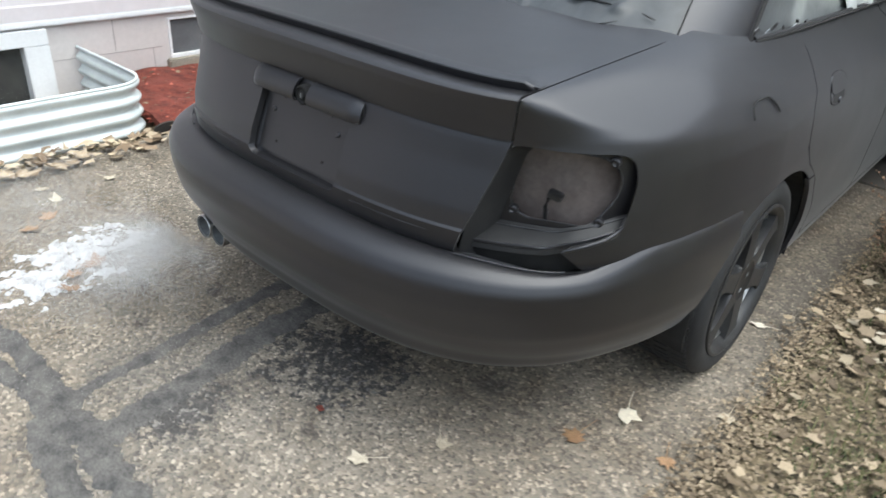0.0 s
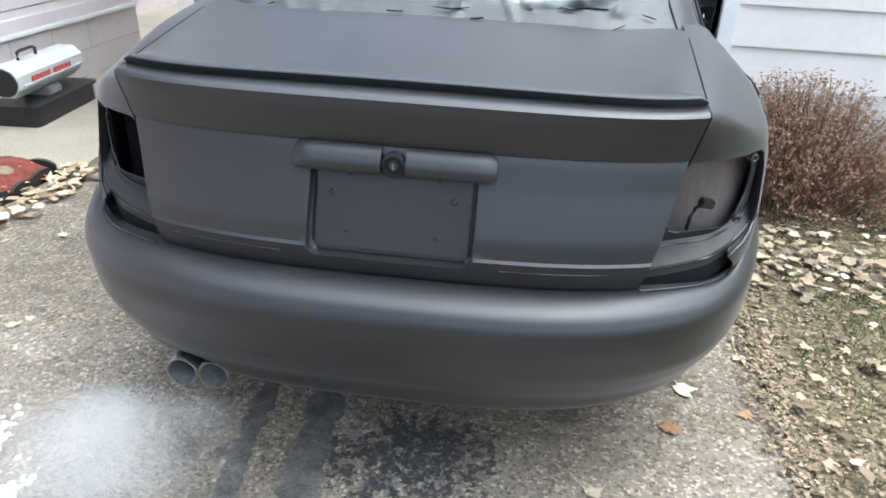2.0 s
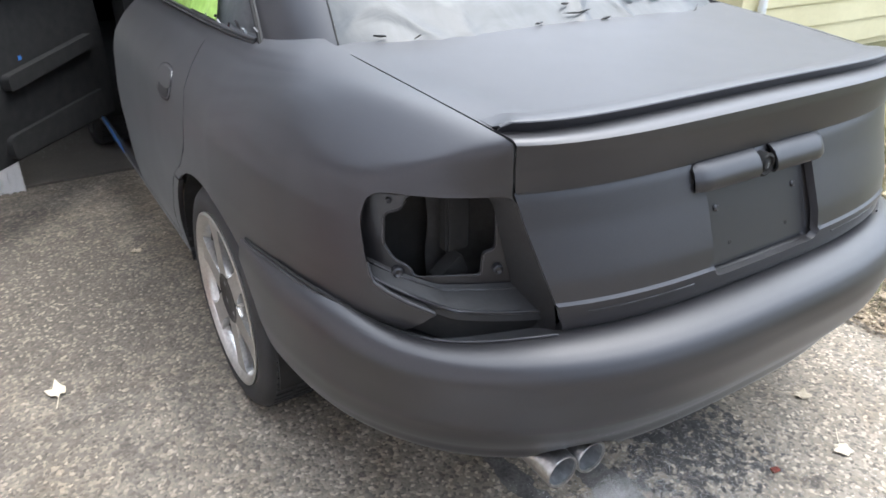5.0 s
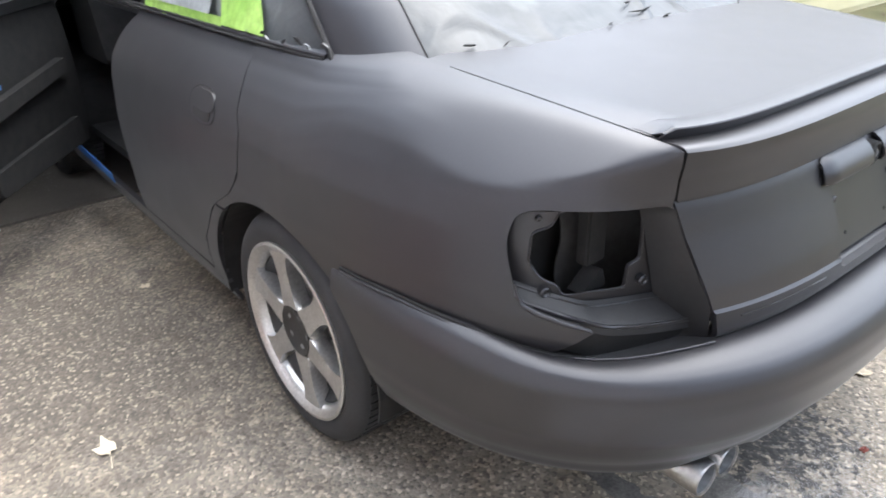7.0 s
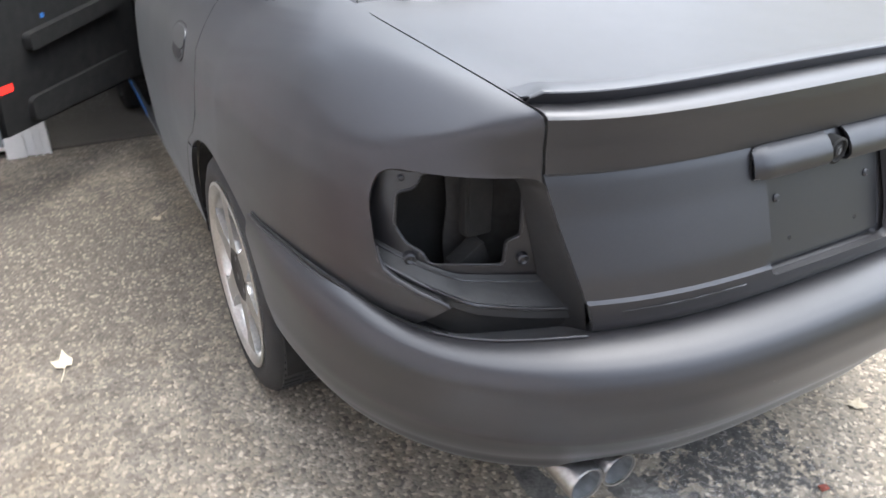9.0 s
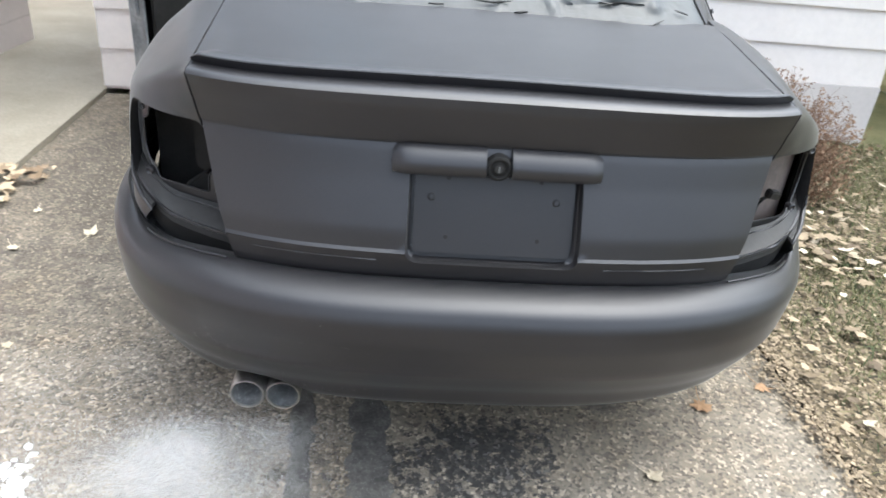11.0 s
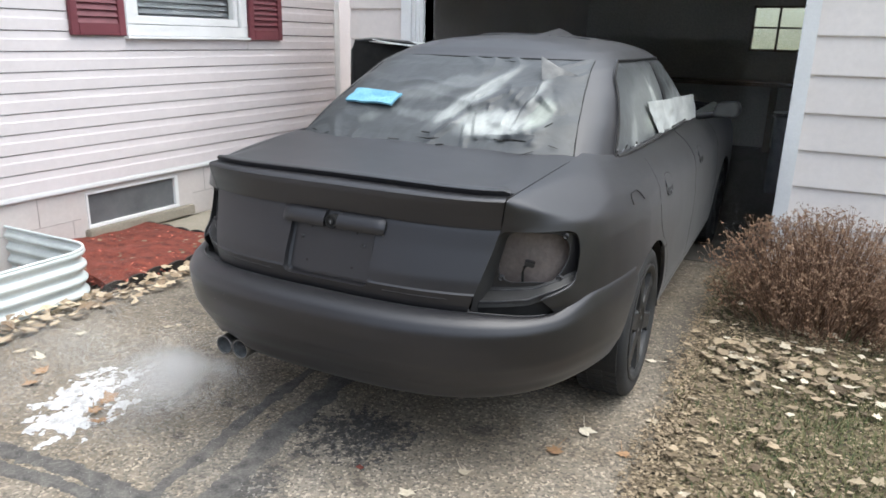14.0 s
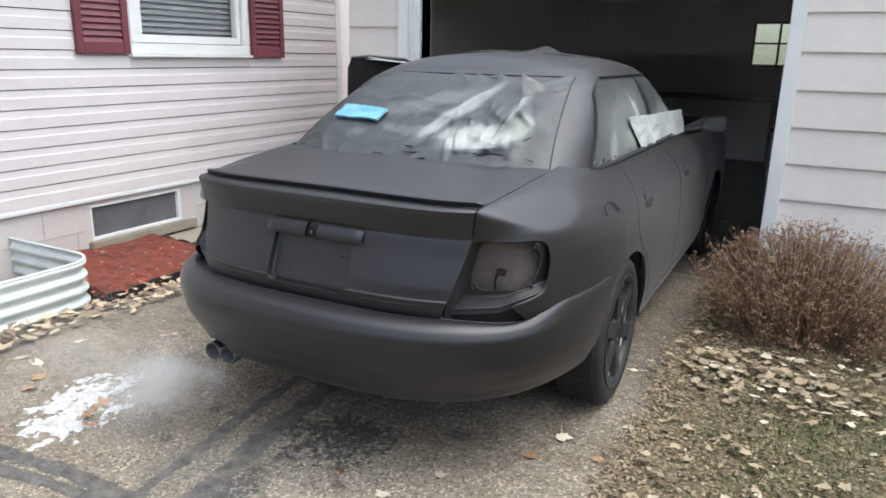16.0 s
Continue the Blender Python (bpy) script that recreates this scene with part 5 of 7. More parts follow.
# corrugated window well against the foundation
rows = []
path = [(-2.835, 0.50)] + [(-2.20, 0.50)] + [(-2.20 + 0.18 * math.sin(a), 0.32 + 0.18 * math.cos(a)) for a in np.linspace(0, math.pi / 2, 9)[1:]] + [(-2.02, -0.80)] + [(-2.20 + 0.18 * math.cos(a), -0.80 - 0.18 * math.sin(a)) for a in np.linspace(0, math.pi / 2, 9)[1:]] + [(-2.835, -0.98)]
for z in np.linspace(-0.05, 0.262, 43):
    wave = 0.012 * math.sin(z * 2 * math.pi / 0.076)
    row = []
    for k, (x, y) in enumerate(path):
        a, b = np.array(path[max(k - 1, 0)]), np.array(path[min(k + 1, len(path) - 1)])
        d = (b - a) / np.linalg.norm(b - a)
        row.append(np.array([x - d[1] * wave, y + d[0] * wave, z]))
    rows.append(row)
well = thing("window_well", "white corrugated steel window well against the house", "window well")
part("corrugated_wall", shell(np.array(rows), 0.003), GALVANISED, well, "", 60)
part("rolled_rim", tube([(x, y, 0.266) for x, y in path], 0.0085, 8), GALVANISED, well, "", 60)

# garage
H_OPEN = 2.08
gf = wall_with_holes("wall_garage_front", "x", GARAGE_Y, 0.14, GARAGE_L, GARAGE_R, 0.03, 2.30, [(OPEN_L, OPEN_R, 0.0, H_OPEN)], GARAGE_SIDING, "garage front wall of pale greige lap siding with an open doorway")
lap_boards(gf, GARAGE_SIDING, "x", (GARAGE_Y, -1), OPEN_R + 0.085, GARAGE_R, 0.364, 2.30, 0.2235, 0.020)
lap_boards(gf, GARAGE_SIDING, "x", (GARAGE_Y, -1), GARAGE_L, OPEN_L - 0.19, 0.0535, 2.30, 0.2235, 0.020)
lap_boards(gf, GARAGE_SIDING, "x", (GARAGE_Y, -1), OPEN_L - 0.185, OPEN_R + 0.08, H_OPEN + 0.12, 2.30, 0.2235, 0.020)
tagged(part("wall_garage_base", box(OPEN_R + 0.09, GARAGE_R, GARAGE_Y - 0.03, GARAGE_Y - 0.001, -0.1, 0.358), BLOCKWORK), "low block base under the garage siding", "wall", "", "structure")
tr = thing("door_1", "white-trimmed open garage doorway", "doorway", "", "structure")
part("jamb", box(OPEN_R, OPEN_R + 0.085, GARAGE_Y - 0.045, GARAGE_Y + 0.15, 0.0, H_OPEN, 0.004), WHITE_TRIM, tr)
part("jamb", box(OPEN_L - 0.10, OPEN_L, GARAGE_Y - 0.03, GARAGE_Y + 0.15, 0.0, H_OPEN, 0.004), WHITE_TRIM, tr)
part("jamb_casing", box(OPEN_L - 0.185, OPEN_L - 0.101, GARAGE_Y - 0.045, GARAGE_Y + 0.02, 0.0, H_OPEN, 0.004), WHITE_TRIM, tr)
part("header", box(OPEN_L - 0.185, OPEN_R + 0.085, GARAGE_Y - 0.045, GARAGE_Y + 0.15, H_OPEN + 0.001, H_OPEN + 0.11, 0.004), WHITE_TRIM, tr)
for k in range(3):
    part("stop_moulding", box(OPEN_L - 0.03 * k - 0.012, OPEN_L - 0.03 * k, GARAGE_Y - 0.037 - 0.004 * k, GARAGE_Y - 0.029, 0.0, H_OPEN, 0.001), WHITE_TRIM, tr)
DEPTH = 9.1
wall_with_holes("wall_garage_left", "y", GARAGE_L + 0.12, 0.12, GARAGE_Y + 0.141, DEPTH, 0.0, 2.31, [], GARAGE_SIDING, "side wall of the garage")
wall_with_holes("wall_garage_right", "y", GARAGE_R, 0.12, GARAGE_Y + 0.141, DEPTH, 0.0, 2.31, [], DRYWALL, "inner side wall of the garage")
GW = (0.52, 1.20, 1.33, 1.93)
wall_with_holes("wall_garage_back", "x", DEPTH + 0.001, 0.12, GARAGE_L, GARAGE_R, 0.0, 2.31, [GW], DRYWALL, "unlit back wall of the garage")
tagged(part("ceiling", box(GARAGE_L, GARAGE_R, GARAGE_Y + 0.141, DEPTH, 2.22, 2.30), DRYWALL), "unlit garage ceiling", "ceiling", "", "structure")
tagged(part("roof_garage", prism([(GARAGE_Y - 0.15, 2.312), (DEPTH + 0.4, 2.312), (6.0, 2.85)], GARAGE_L - 0.25, GARAGE_R + 0.25, "x"), SHELF_WOOD), "gable roof of the garage", "roof", "", "structure")
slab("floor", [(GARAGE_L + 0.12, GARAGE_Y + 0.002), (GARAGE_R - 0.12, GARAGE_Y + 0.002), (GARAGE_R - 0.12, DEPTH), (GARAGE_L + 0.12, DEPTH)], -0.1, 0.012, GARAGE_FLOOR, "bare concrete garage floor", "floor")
gwin = thing("window_4", "small four-pane window in the garage back wall", "window", "", "structure", (0, DEPTH, 0))
bm = box(GW[0], GW[1], 0.0, 0.05, GW[2], GW[2] + 0.03)
for a in ((GW[0], GW[1], GW[3] - 0.03, GW[3]), (GW[0], GW[0] + 0.03, GW[2] + 0.031, GW[3] - 0.031), (GW[1] - 0.03, GW[1], GW[2] + 0.031, GW[3] - 0.031), (0.845, 0.875, GW[2] + 0.031, GW[3] - 0.031), (GW[0] + 0.031, 0.844, 1.63, 1.655), (0.876, GW[1] - 0.031, 1.63, 1.655)):
    box(a[0], a[1], 0.0, 0.05, a[2], a[3], 0, bm)
part("window_frame", bm, SHELF_WOOD, gwin)
part("pane", box(GW[0] + 0.01, GW[1] - 0.01, 0.055, 0.06, GW[2] + 0.01, GW[3] - 0.01), glass("grimy_garage_glass", (0.62, 0.66, 0.58), 0.25), gwin).visible_shadow = False
shelf = thing("workbench", "long workbench along the dark garage back wall", "workbench")
part("worktop", box(-1.0, 2.8, DEPTH - 0.55, DEPTH - 0.02, 0.88, 0.93, 0.005), SHELF_WOOD, shelf)
for x in (-0.95, 0.9, 2.7):
    part("leg", box(x, x + 0.09, DEPTH - 0.5, DEPTH - 0.41, 0.012, 0.879, 0.005), SHELF_WOOD, shelf)
bin_ = thing("bin", "grey plastic bin inside the garage", "bin")
part("bin_body", prism(rounded([(1.10, 5.6), (1.42, 5.6), (1.42, 5.9), (1.10, 5.9)], 0.04), 0.012, 0.75, "z"), DULL_METAL, bin_)
part("bin_lid", prism(rounded([(1.08, 5.58), (1.44, 5.58), (1.44, 5.92), (1.08, 5.92)], 0.04), 0.751, 0.79, "z"), PLASTIC, bin_)

# buildings further off
far = wall_with_holes("wall_annex", "y", -3.75, 0.2, 4.9, 12.0, 0.0, 2.9, [], SIDING, "pale siding of a building at the end of the walk")
yel = thing("yellow_house", "neighbouring house clad in cream yellow lap siding", "house", "", "structure")
part("house_core", box(3.95, 12.0, 2.85, 12.0, -0.2, 2.6), YELLOW_SIDING, yel)
lap_boards(yel, YELLOW_SIDING, "x", (2.85, -1), 3.93, 12.0, 0.03, 2.55, 0.20, 0.02)
lap_boards(yel, YELLOW_SIDING, "y", (3.95, -1), 2.83, 12.0, 0.03, 2.55, 0.20, 0.02)
part("roof", prism([(3.6, 2.61), (12.5, 2.61), (8.0, 3.9)], 2.4, 12.4), SHELF_WOOD, yel)

# unseen dark belts, made up to dim what the car's rear and side reflect
def dim_belt(name, x0, x1, y0, y1, seed, label):
    """An unseen far dark belt with an uneven top, added to dim reflections."""
    n = 120
    rows = []
    for k in range(n + 1):
        s = k / n
        x, y = x0 + (x1 - x0) * s, y0 + (y1 - y0) * s
        h = 7.0 + 2.2 * noise.noise(Vector((s * 9, seed, 0))) + 1.2 * noise.noise(Vector((s * 33, seed, 4)))
        rows.append([np.array([x, y, z]) for z in (-0.2, h * 0.5, h)])
    tagged(part(name, shell(np.array(rows), 0.8), BELT_DARK), label, "trees", "", "structure")


dim_belt("backdrop_dim_rear", -50, 50, -28, -25, 3.0, "unseen dark belt behind the camera, added to dim reflections")
dim_belt("backdrop_dim_side", 60, 60, -44, 60, 5.0, "unseen dark belt beyond the lawn, added to dim reflections")
# ---- the car's smaller parts ----
def flank_x(z):
    return body_level(v_at(z))[1]


# open front door on the driver's side, hinged at its front edge
HINGE = (-0.868, 2.95)
door = part("front_door_open", shell(mirror_rows(flank_rows(1.975, 2.945, -0.44, 0.80), -1) - np.array([HINGE[0], HINGE[1], 0]), 0.012, False), PAINT, car, "matte black front door standing wide open", 32)
door.matrix_basis = pose(HINGE[0], HINGE[1], 0, 0, 0, -39)
inner = [[np.array([0.075 + 0.02 * math.sin((z - 0.3) * 5), y, z]) for y in np.linspace(-0.93, -0.02, 12)] for z in np.linspace(0.32, 0.93, 10)]
part("door_trim", shell(np.array(inner), 0.02), SOOT, door, "black plastic door trim", 40)
part("armrest", prism(rounded([(-0.75, 0.60), (-0.15, 0.66), (-0.15, 0.72), (-0.75, 0.66)], 0.02), 0.07, 0.15, "x"), SOOT, door, "", 40)
part("door_pocket", prism(rounded([(-0.80, 0.34), (-0.12, 0.34), (-0.12, 0.46), (-0.80, 0.43)], 0.03), 0.07, 0.13, "x"), SOOT, door, "", 40)
edge = [[np.array([x, -0.968 + 0.008 * math.sin(x * 30), z]) for x in np.linspace(-0.012, 0.105, 6)] for z in np.linspace(0.30, 0.95, 14)]
part("door_edge", shell(np.array(edge), 0.01), DULL_METAL, door, "bare bluish metal door edge", 40)
part("door_lamp", prism(rounded([(-0.925, 0.478), (-0.855, 0.478), (-0.855, 0.512), (-0.925, 0.512)], 0.008), 0.098, 0.112, "x"), RED_LENS, door, "glowing red door marker lamp")
frame_pts = [(0.02, -0.965, 0.95), (0.055, -0.975, 1.15), (0.09, -0.98, 1.32), (0.108, -0.965, 1.378), (0.13, -0.85, 1.392), (0.15, -0.6, 1.375), (0.145, -0.45, 1.32), (0.07, -0.18, 1.10), (0.02, -0.02, 0.96)]
part("window_frame", tube(frame_pts, 0.012, 8), PLASTIC, door, "", 60)
rows = []
for k in np.linspace(0, 1, 10):
    rows.append([np.array([0.02 + 0.10 * k, -0.965 - 0.01 * k + (0.92 - 0.38 * k) * s, 0.955 + 0.43 * k - 0.05 * k * s]) for s in np.linspace(0, 1, 14)])
part("window_film", shell(wrinkle(np.array(rows), 0.008, 21.0, 6.0), 0.002), SOOT, door, "black masking film over the door glass", 60)
sheet_top = [[np.array([0.11 + 0.05 * k + 0.02 * s, -0.86 + 0.50 * s, 1.402 - 0.035 * s - 0.030 * k * math.sin(math.pi * (0.15 + 0.85 * s))]) for s in np.linspace(0, 1, 14)] for k in np.linspace(0, 1, 4)]
part("film_edge", shell(np.array(sheet_top), 0.002), FILM_WHITE, door, "white edge of the masking film", 60)
part("tape_bit", box(0.150, 0.152, -0.669, -0.651, 0.706, 0.722), BLUE_TAPE, door, "scrap of blue masking tape")
part("door_latch", box(0.02, 0.06, -0.985, -0.97, 0.60, 0.70, 0.006), DULL_METAL, door)

# cabin shapes seen through the doorway
for side in (-1, 1):
    seat = part("front_seat", prism(rounded([(1.95, 0.33), (2.50, 0.38), (2.50, 0.55), (2.05, 0.50)], 0.06), side * 0.36 - 0.24, side * 0.36 + 0.24, "x"), SOOT, car, "dark cloth front seat", 45)
    part("backrest", prism(rounded([(2.02, 0.48), (2.16, 0.50), (1.95, 1.10), (1.82, 1.08)], 0.05), side * 0.36 - 0.23, side * 0.36 + 0.23, "x"), SOOT, seat, "", 45)
    part("headrest", prism(rounded([(1.84, 1.12), (1.94, 1.12), (1.92, 1.26), (1.82, 1.26)], 0.03), side * 0.36 - 0.13, side * 0.36 + 0.13, "x"), SOOT, seat, "", 45)
part("dashboard", prism(rounded([(2.75, 0.65), (3.15, 0.65), (3.15, 0.95), (2.85, 0.95)], 0.05), -0.68, 0.68, "x"), SOOT, car, "", 45)
part("cabin_floor", box(-0.74, 0.74, 1.0, 3.1, 0.281, 0.32), SOOT, car)
part("rear_bulkhead", box(-0.62, 0.62, 0.62, 0.66, 0.30, 0.99), SOOT, car)
part("sill_tape", shell(mirror_rows([[np.array([flank_x(z) + 0.004, y, z + 0.02 * (y - 2.5)]) for y in np.linspace(2.33, 2.86, 8)] for z in (0.275, 0.30, 0.32)], -1), 0.002), BLUE_TAPE, car, "strip of bright blue masking tape on the sill")

# pull handles
for side, ys in ((-1, (1.20,)), (1, (1.20, 2.19))):
    for y in ys:
        z = 0.828
        def oval(cy, cz, ry, rz, out, n=28):
            """A rounded plate lying on the door's curved skin."""
            outline = [(cy + ry * math.copysign(abs(math.cos(q)) ** 0.75, math.cos(q)), cz + rz * math.copysign(abs(math.sin(q)) ** 0.8, math.sin(q))) for q in (k * 2 * math.pi / n for k in range(n))]
            bm = prism(outline, -0.006, out, "x")
            for v in bm.verts:
                v.co.x = side * (flank_x(v.co.z) + v.co.x)
            bmesh.ops.recalc_face_normals(bm, faces=bm.faces)
            return bm
        h = part("door_handle", oval(y, z - 0.004, 0.084, 0.047, 0.0005), DARK, car, "flush rounded pull handle", 60)
        part("handle_cup", oval(y, z - 0.004, 0.081, 0.044, 0.0011), PAINT, h, "", 60)
        # raised dark oval: shade of the cup's lower half put into colour
        part("handle_hollow", oval(y, z - 0.024, 0.056, 0.019, 0.0017), DARK, h, "", 60)
        part("handle_paddle", oval(y - 0.004, z + 0.010, 0.074, 0.026, 0.0032), PAINT, h, "", 60)
part("door_lock", lathe([(0.0, 0.0005), (0.0, 0.010), (0.006, 0.009), (0.006, 0.0005)], 12), PAINT, car).matrix_basis = pose(flank_x(0.79), 1.205, 0.79)

# fuel flap, on the right-hand rear quarter
def skin(y, z, lift):
    v = v_at(z)
    zz, w, yr, p, _ = body_level(v)
    x = w * (1 - max(0.0, (YC - y) / (YC - yr)) ** p) ** (1 / p) if y < YC else w
    return np.array([x + lift, y, z])


loop = rounded([(0.535, 0.775), (0.545, 0.872), (0.575, 0.889), (0.665, 0.889), (0.70, 0.86), (0.70, 0.79), (0.68, 0.770), (0.56, 0.765)], 0.03, 4)
part("fuel_flap_gap", tube([tuple(skin(y, z, 0.0006)) for y, z in loop if z > 0.845], 0.0024, 6), SOOT, car, "", 60)
# window surrounds
for side in (-1, 1):
    pts = []
    for v in np.linspace(V_BELT, V_HEAD - 0.05, 16):
        q = top_point(v, s_of_y(v, window_rear(top_level(v)[0]) + 0.006), -0.002)
        pts.append((side * q[0], q[1], q[2]))
    top = [top_point(V_HEAD - 0.03, s_of_y(V_HEAD, y), -0.002) for y in np.linspace(1.315, 2.30, 12)]
    part("window_trim", tube(pts, 0.008, 8), PAINT, car, "", 60)
    part("window_seal", tube([(q[0] * 1.009, q[1] - 0.011, q[2]) for q in pts], 0.0055, 6), SOOT, car, "", 60)
    part("window_head_trim", tube([(side * q[0], q[1], q[2]) for q in top], 0.006, 6), PLASTIC, car, "", 60)
    belt = [top_point(V_BELT, s_of_y(V_BELT, y), -0.003) for y in np.linspace(0.78, 2.95, 24)]
    part("belt_seal", tube([(side * (q[0] + 0.004), q[1], q[2] + 0.012) for q in belt], 0.005, 6), SOOT, car, "", 60)
    part("belt_trim", tube([(side * (q[0] - 0.001), q[1], q[2] + 0.020) for q in belt], 0.006, 8), PAINT, car, "", 60)
    for k in range(7):
        rng = random.Random(80 + k)
        y0 = 0.80 + 0.055 * k + rng.uniform(-0.02, 0.02)
        q = top_point(0.75, s_of_y(0.75, y0), -0.006)
        w, h = rng.uniform(0.02, 0.045), rng.uniform(0.006, 0.014)
        ob = part("tape_end", prism([(-w / 2, 0), (w * 0.2, -h * 0.3), (w / 2, h * 0.5), (0, h)], -0.002, 0.002, "x"), (PAINT, DULL_METAL, SOOT)[k % 3], car)
        ob.matrix_basis = pose(side * q[0], q[1], q[2] + rng.uniform(0.0, 0.02), rng.uniform(-40, 40), side * 14, 0)
for side in (-1, 1):
    run = []
    for v in np.linspace(0.45, V_HEAD - 0.02, 20):
        x = glass_edge(top_level(v)[0]) + 0.002
        q = top_point(v, s_of_x(v, x), -0.001)
        run.append((side * q[0], q[1], q[2]))
    part("glass_seam", tube(run, 0.0022, 6), SOOT, car, "", 60)
head = [top_point(V_HEAD, s_of_x(V_HEAD, abs(x)), -0.001) * np.array([0 if x == 0 else math.copysign(1, x), 1, 1]) for x in np.linspace(-0.49, 0.49, 24)]
part("glass_seam", tube([tuple(q) for q in head], 0.0024, 6), SOOT, car, "", 60)
# mirror on the closed front door
mirror = part("wing_mirror", prism(rounded([(0.84, 0.985), (0.985, 0.985), (1.0, 1.03), (0.985, 1.08), (0.86, 1.072)], 0.03), 2.70, 2.80), PLASTIC, car, "", 40)
part("mirror_glass", prism(rounded([(0.855, 0.995), (0.975, 0.995), (0.985, 1.03), (0.975, 1.075), (0.872, 1.062)], 0.025), 2.694, 2.699), PANE, mirror)
part("mirror_foot", tube([(0.74, 2.76, 0.975), (0.86, 2.75, 1.0)], 0.022, 8), PLASTIC, mirror, "", 60)

# loose corners and folds of the masking film
FILM_GREY = speckled("oversprayed_grey_film", (0.05, 0.053, 0.055), (0.13, 0.135, 0.14), 14, 40, 0.35, relief=0.3)
FOLDED_WHITE = speckled("folded_white_film", (0.30, 0.315, 0.315), (0.52, 0.54, 0.53), 4, 20, 0.35, relief=0.2, grain=0.08)
def sheet_patch(name, corners, mat, bulge, parent, label, seed, n=14, m=10):
    a, b, c, d = (np.array(p, float) for p in corners)
    P = np.array([[(1 - u) * (1 - v) * a + u * (1 - v) * b + u * v * c + (1 - u) * v * d for u in np.linspace(0, 1, n)] for v in np.linspace(0, 1, m)])
    return part(name, shell(wrinkle(P, bulge, seed, 12.0), 0.0015), mat, parent, label, 60)


sheet_patch("film_flap", [(0.350, 0.900, 1.256), (0.481, 0.976, 1.278), (0.39, 0.965, 1.312), (0.321, 0.960, 1.351)], FILM_GREY, 0.004, car, "loose oversprayed flap of masking film", 31.0)
sheet_patch("green_paper", [(-0.735, 1.05, 1.0), (-0.735, 1.30, 1.0), (-0.69, 1.36, 1.12), (-0.685, 1.14, 1.12)], FILM_GREEN, 0.006, car, "bright green masking paper behind the side glass", 39.0)
sheet_patch("green_paper", [(-0.738, 1.30, 0.985), (-0.738, 1.90, 0.985), (-0.732, 1.90, 1.02), (-0.732, 1.30, 1.02)], FILM_GREEN, 0.004, car, "bright green masking paper behind the side glass", 40.0)
sheet_patch("white_paper", [(-0.733, 1.38, 1.02), (-0.733, 1.90, 1.02), (-0.68, 1.90, 1.15), (-0.68, 1.40, 1.15)], FILM_WHITE, 0.006, car, "white masking film behind the side glass", 41.0)
def beside_glass(y, z, out=0.012):
    return (float(np.interp(z, TOP[:, 1], TOP[:, 2])) + out, y, z)


sheet_patch("folded_sheet", [beside_glass(1.58, 0.99), beside_glass(2.10, 0.985), beside_glass(2.10, 1.125), beside_glass(1.44, 1.15)], FOLDED_WHITE, 0.014, car, "folded white masking film hanging outside the window", 51.0)
sheet_patch("folded_sheet", [beside_glass(2.08, 0.985), beside_glass(2.74, 0.975), beside_glass(2.70, 1.115, 0.03), beside_glass(2.08, 1.13)], FOLDED_WHITE, 0.010, car, "folded white masking film hanging outside the window", 53.0)
hump = [[np.array([x, y, roof_z(x, y) + 0.034 * math.exp(-(((x - 0.09) / 0.05) ** 2) - ((y - 1.9) / 0.12) ** 2) + 0.012 * math.exp(-(((x + 0.2) / 0.10) ** 2) - ((y - 1.8) / 0.2) ** 2) + 0.002]) for x in np.linspace(-0.4, 0.36, 24)] for y in np.linspace(1.6, 2.2, 12)]
part("roof_film", shell(wrinkle(np.array(hump), 0.006, 44.0, 9.0), 0.002), PAINT, car, "black film bunched on the roof", 60)
# torn tape ends along the foot of the rear glass
for k in range(9):
    rng = random.Random(50 + k)
    x = rng.uniform(-0.05, 0.56) if k < 6 else rng.uniform(-0.55, -0.1)
    v = rng.uniform(0.72, 1.5)
    z = top_level(v)[0]
    y = float(top_point(v, s_of_x(v, abs(x)))[1]) - 0.004
    w, h = rng.uniform(0.03, 0.06), rng.uniform(0.0015, 0.0035)
    ob = part("tape_end", prism([(-w / 2, -h * 0.4), (0, -h), (w / 2, h * 0.2), (w * 0.1, h * 0.8), (-w * 0.3, h * 0.3)], -0.002, 0.002, "z"), SOOT if k % 3 else DARK, car)
    ob.matrix_basis = pose(x, y, z + 0.006, 32, rng.uniform(-8, 8), rng.uniform(-25, 25))
def film_point(x, z):
    v = float(np.interp(z, TOP[:, 1], TOP[:, 0]))
    return (x, float(top_point(v, s_of_x(v, abs(x)))[1]) - 0.010, z)


# shade along folds and slits of the film, put in as thin black tubes
creases = [((0.065, 1.052), (0.115, 1.100)), ((0.381, 1.197), (0.352, 1.155)), ((0.385, 1.195), (0.43, 1.165), (0.474, 1.148)), ((0.446, 1.203), (0.48, 1.18), (0.509, 1.149)), ((0.466, 1.095), (0.492, 1.112)), ((0.30, 1.046), (0.37, 1.051), (0.43, 1.049)),
           ((0.39, 1.004), (0.44, 1.009), (0.474, 1.02)), ((0.514, 1.041), (0.553, 1.031)), ((-0.022, 1.034), (0.03, 1.032), (0.076, 1.037)), ((0.134, 1.322), (0.181, 1.322)), ((-0.46, 1.016), (-0.44, 1.022)), ((0.16, 1.176), (0.205, 1.187))]
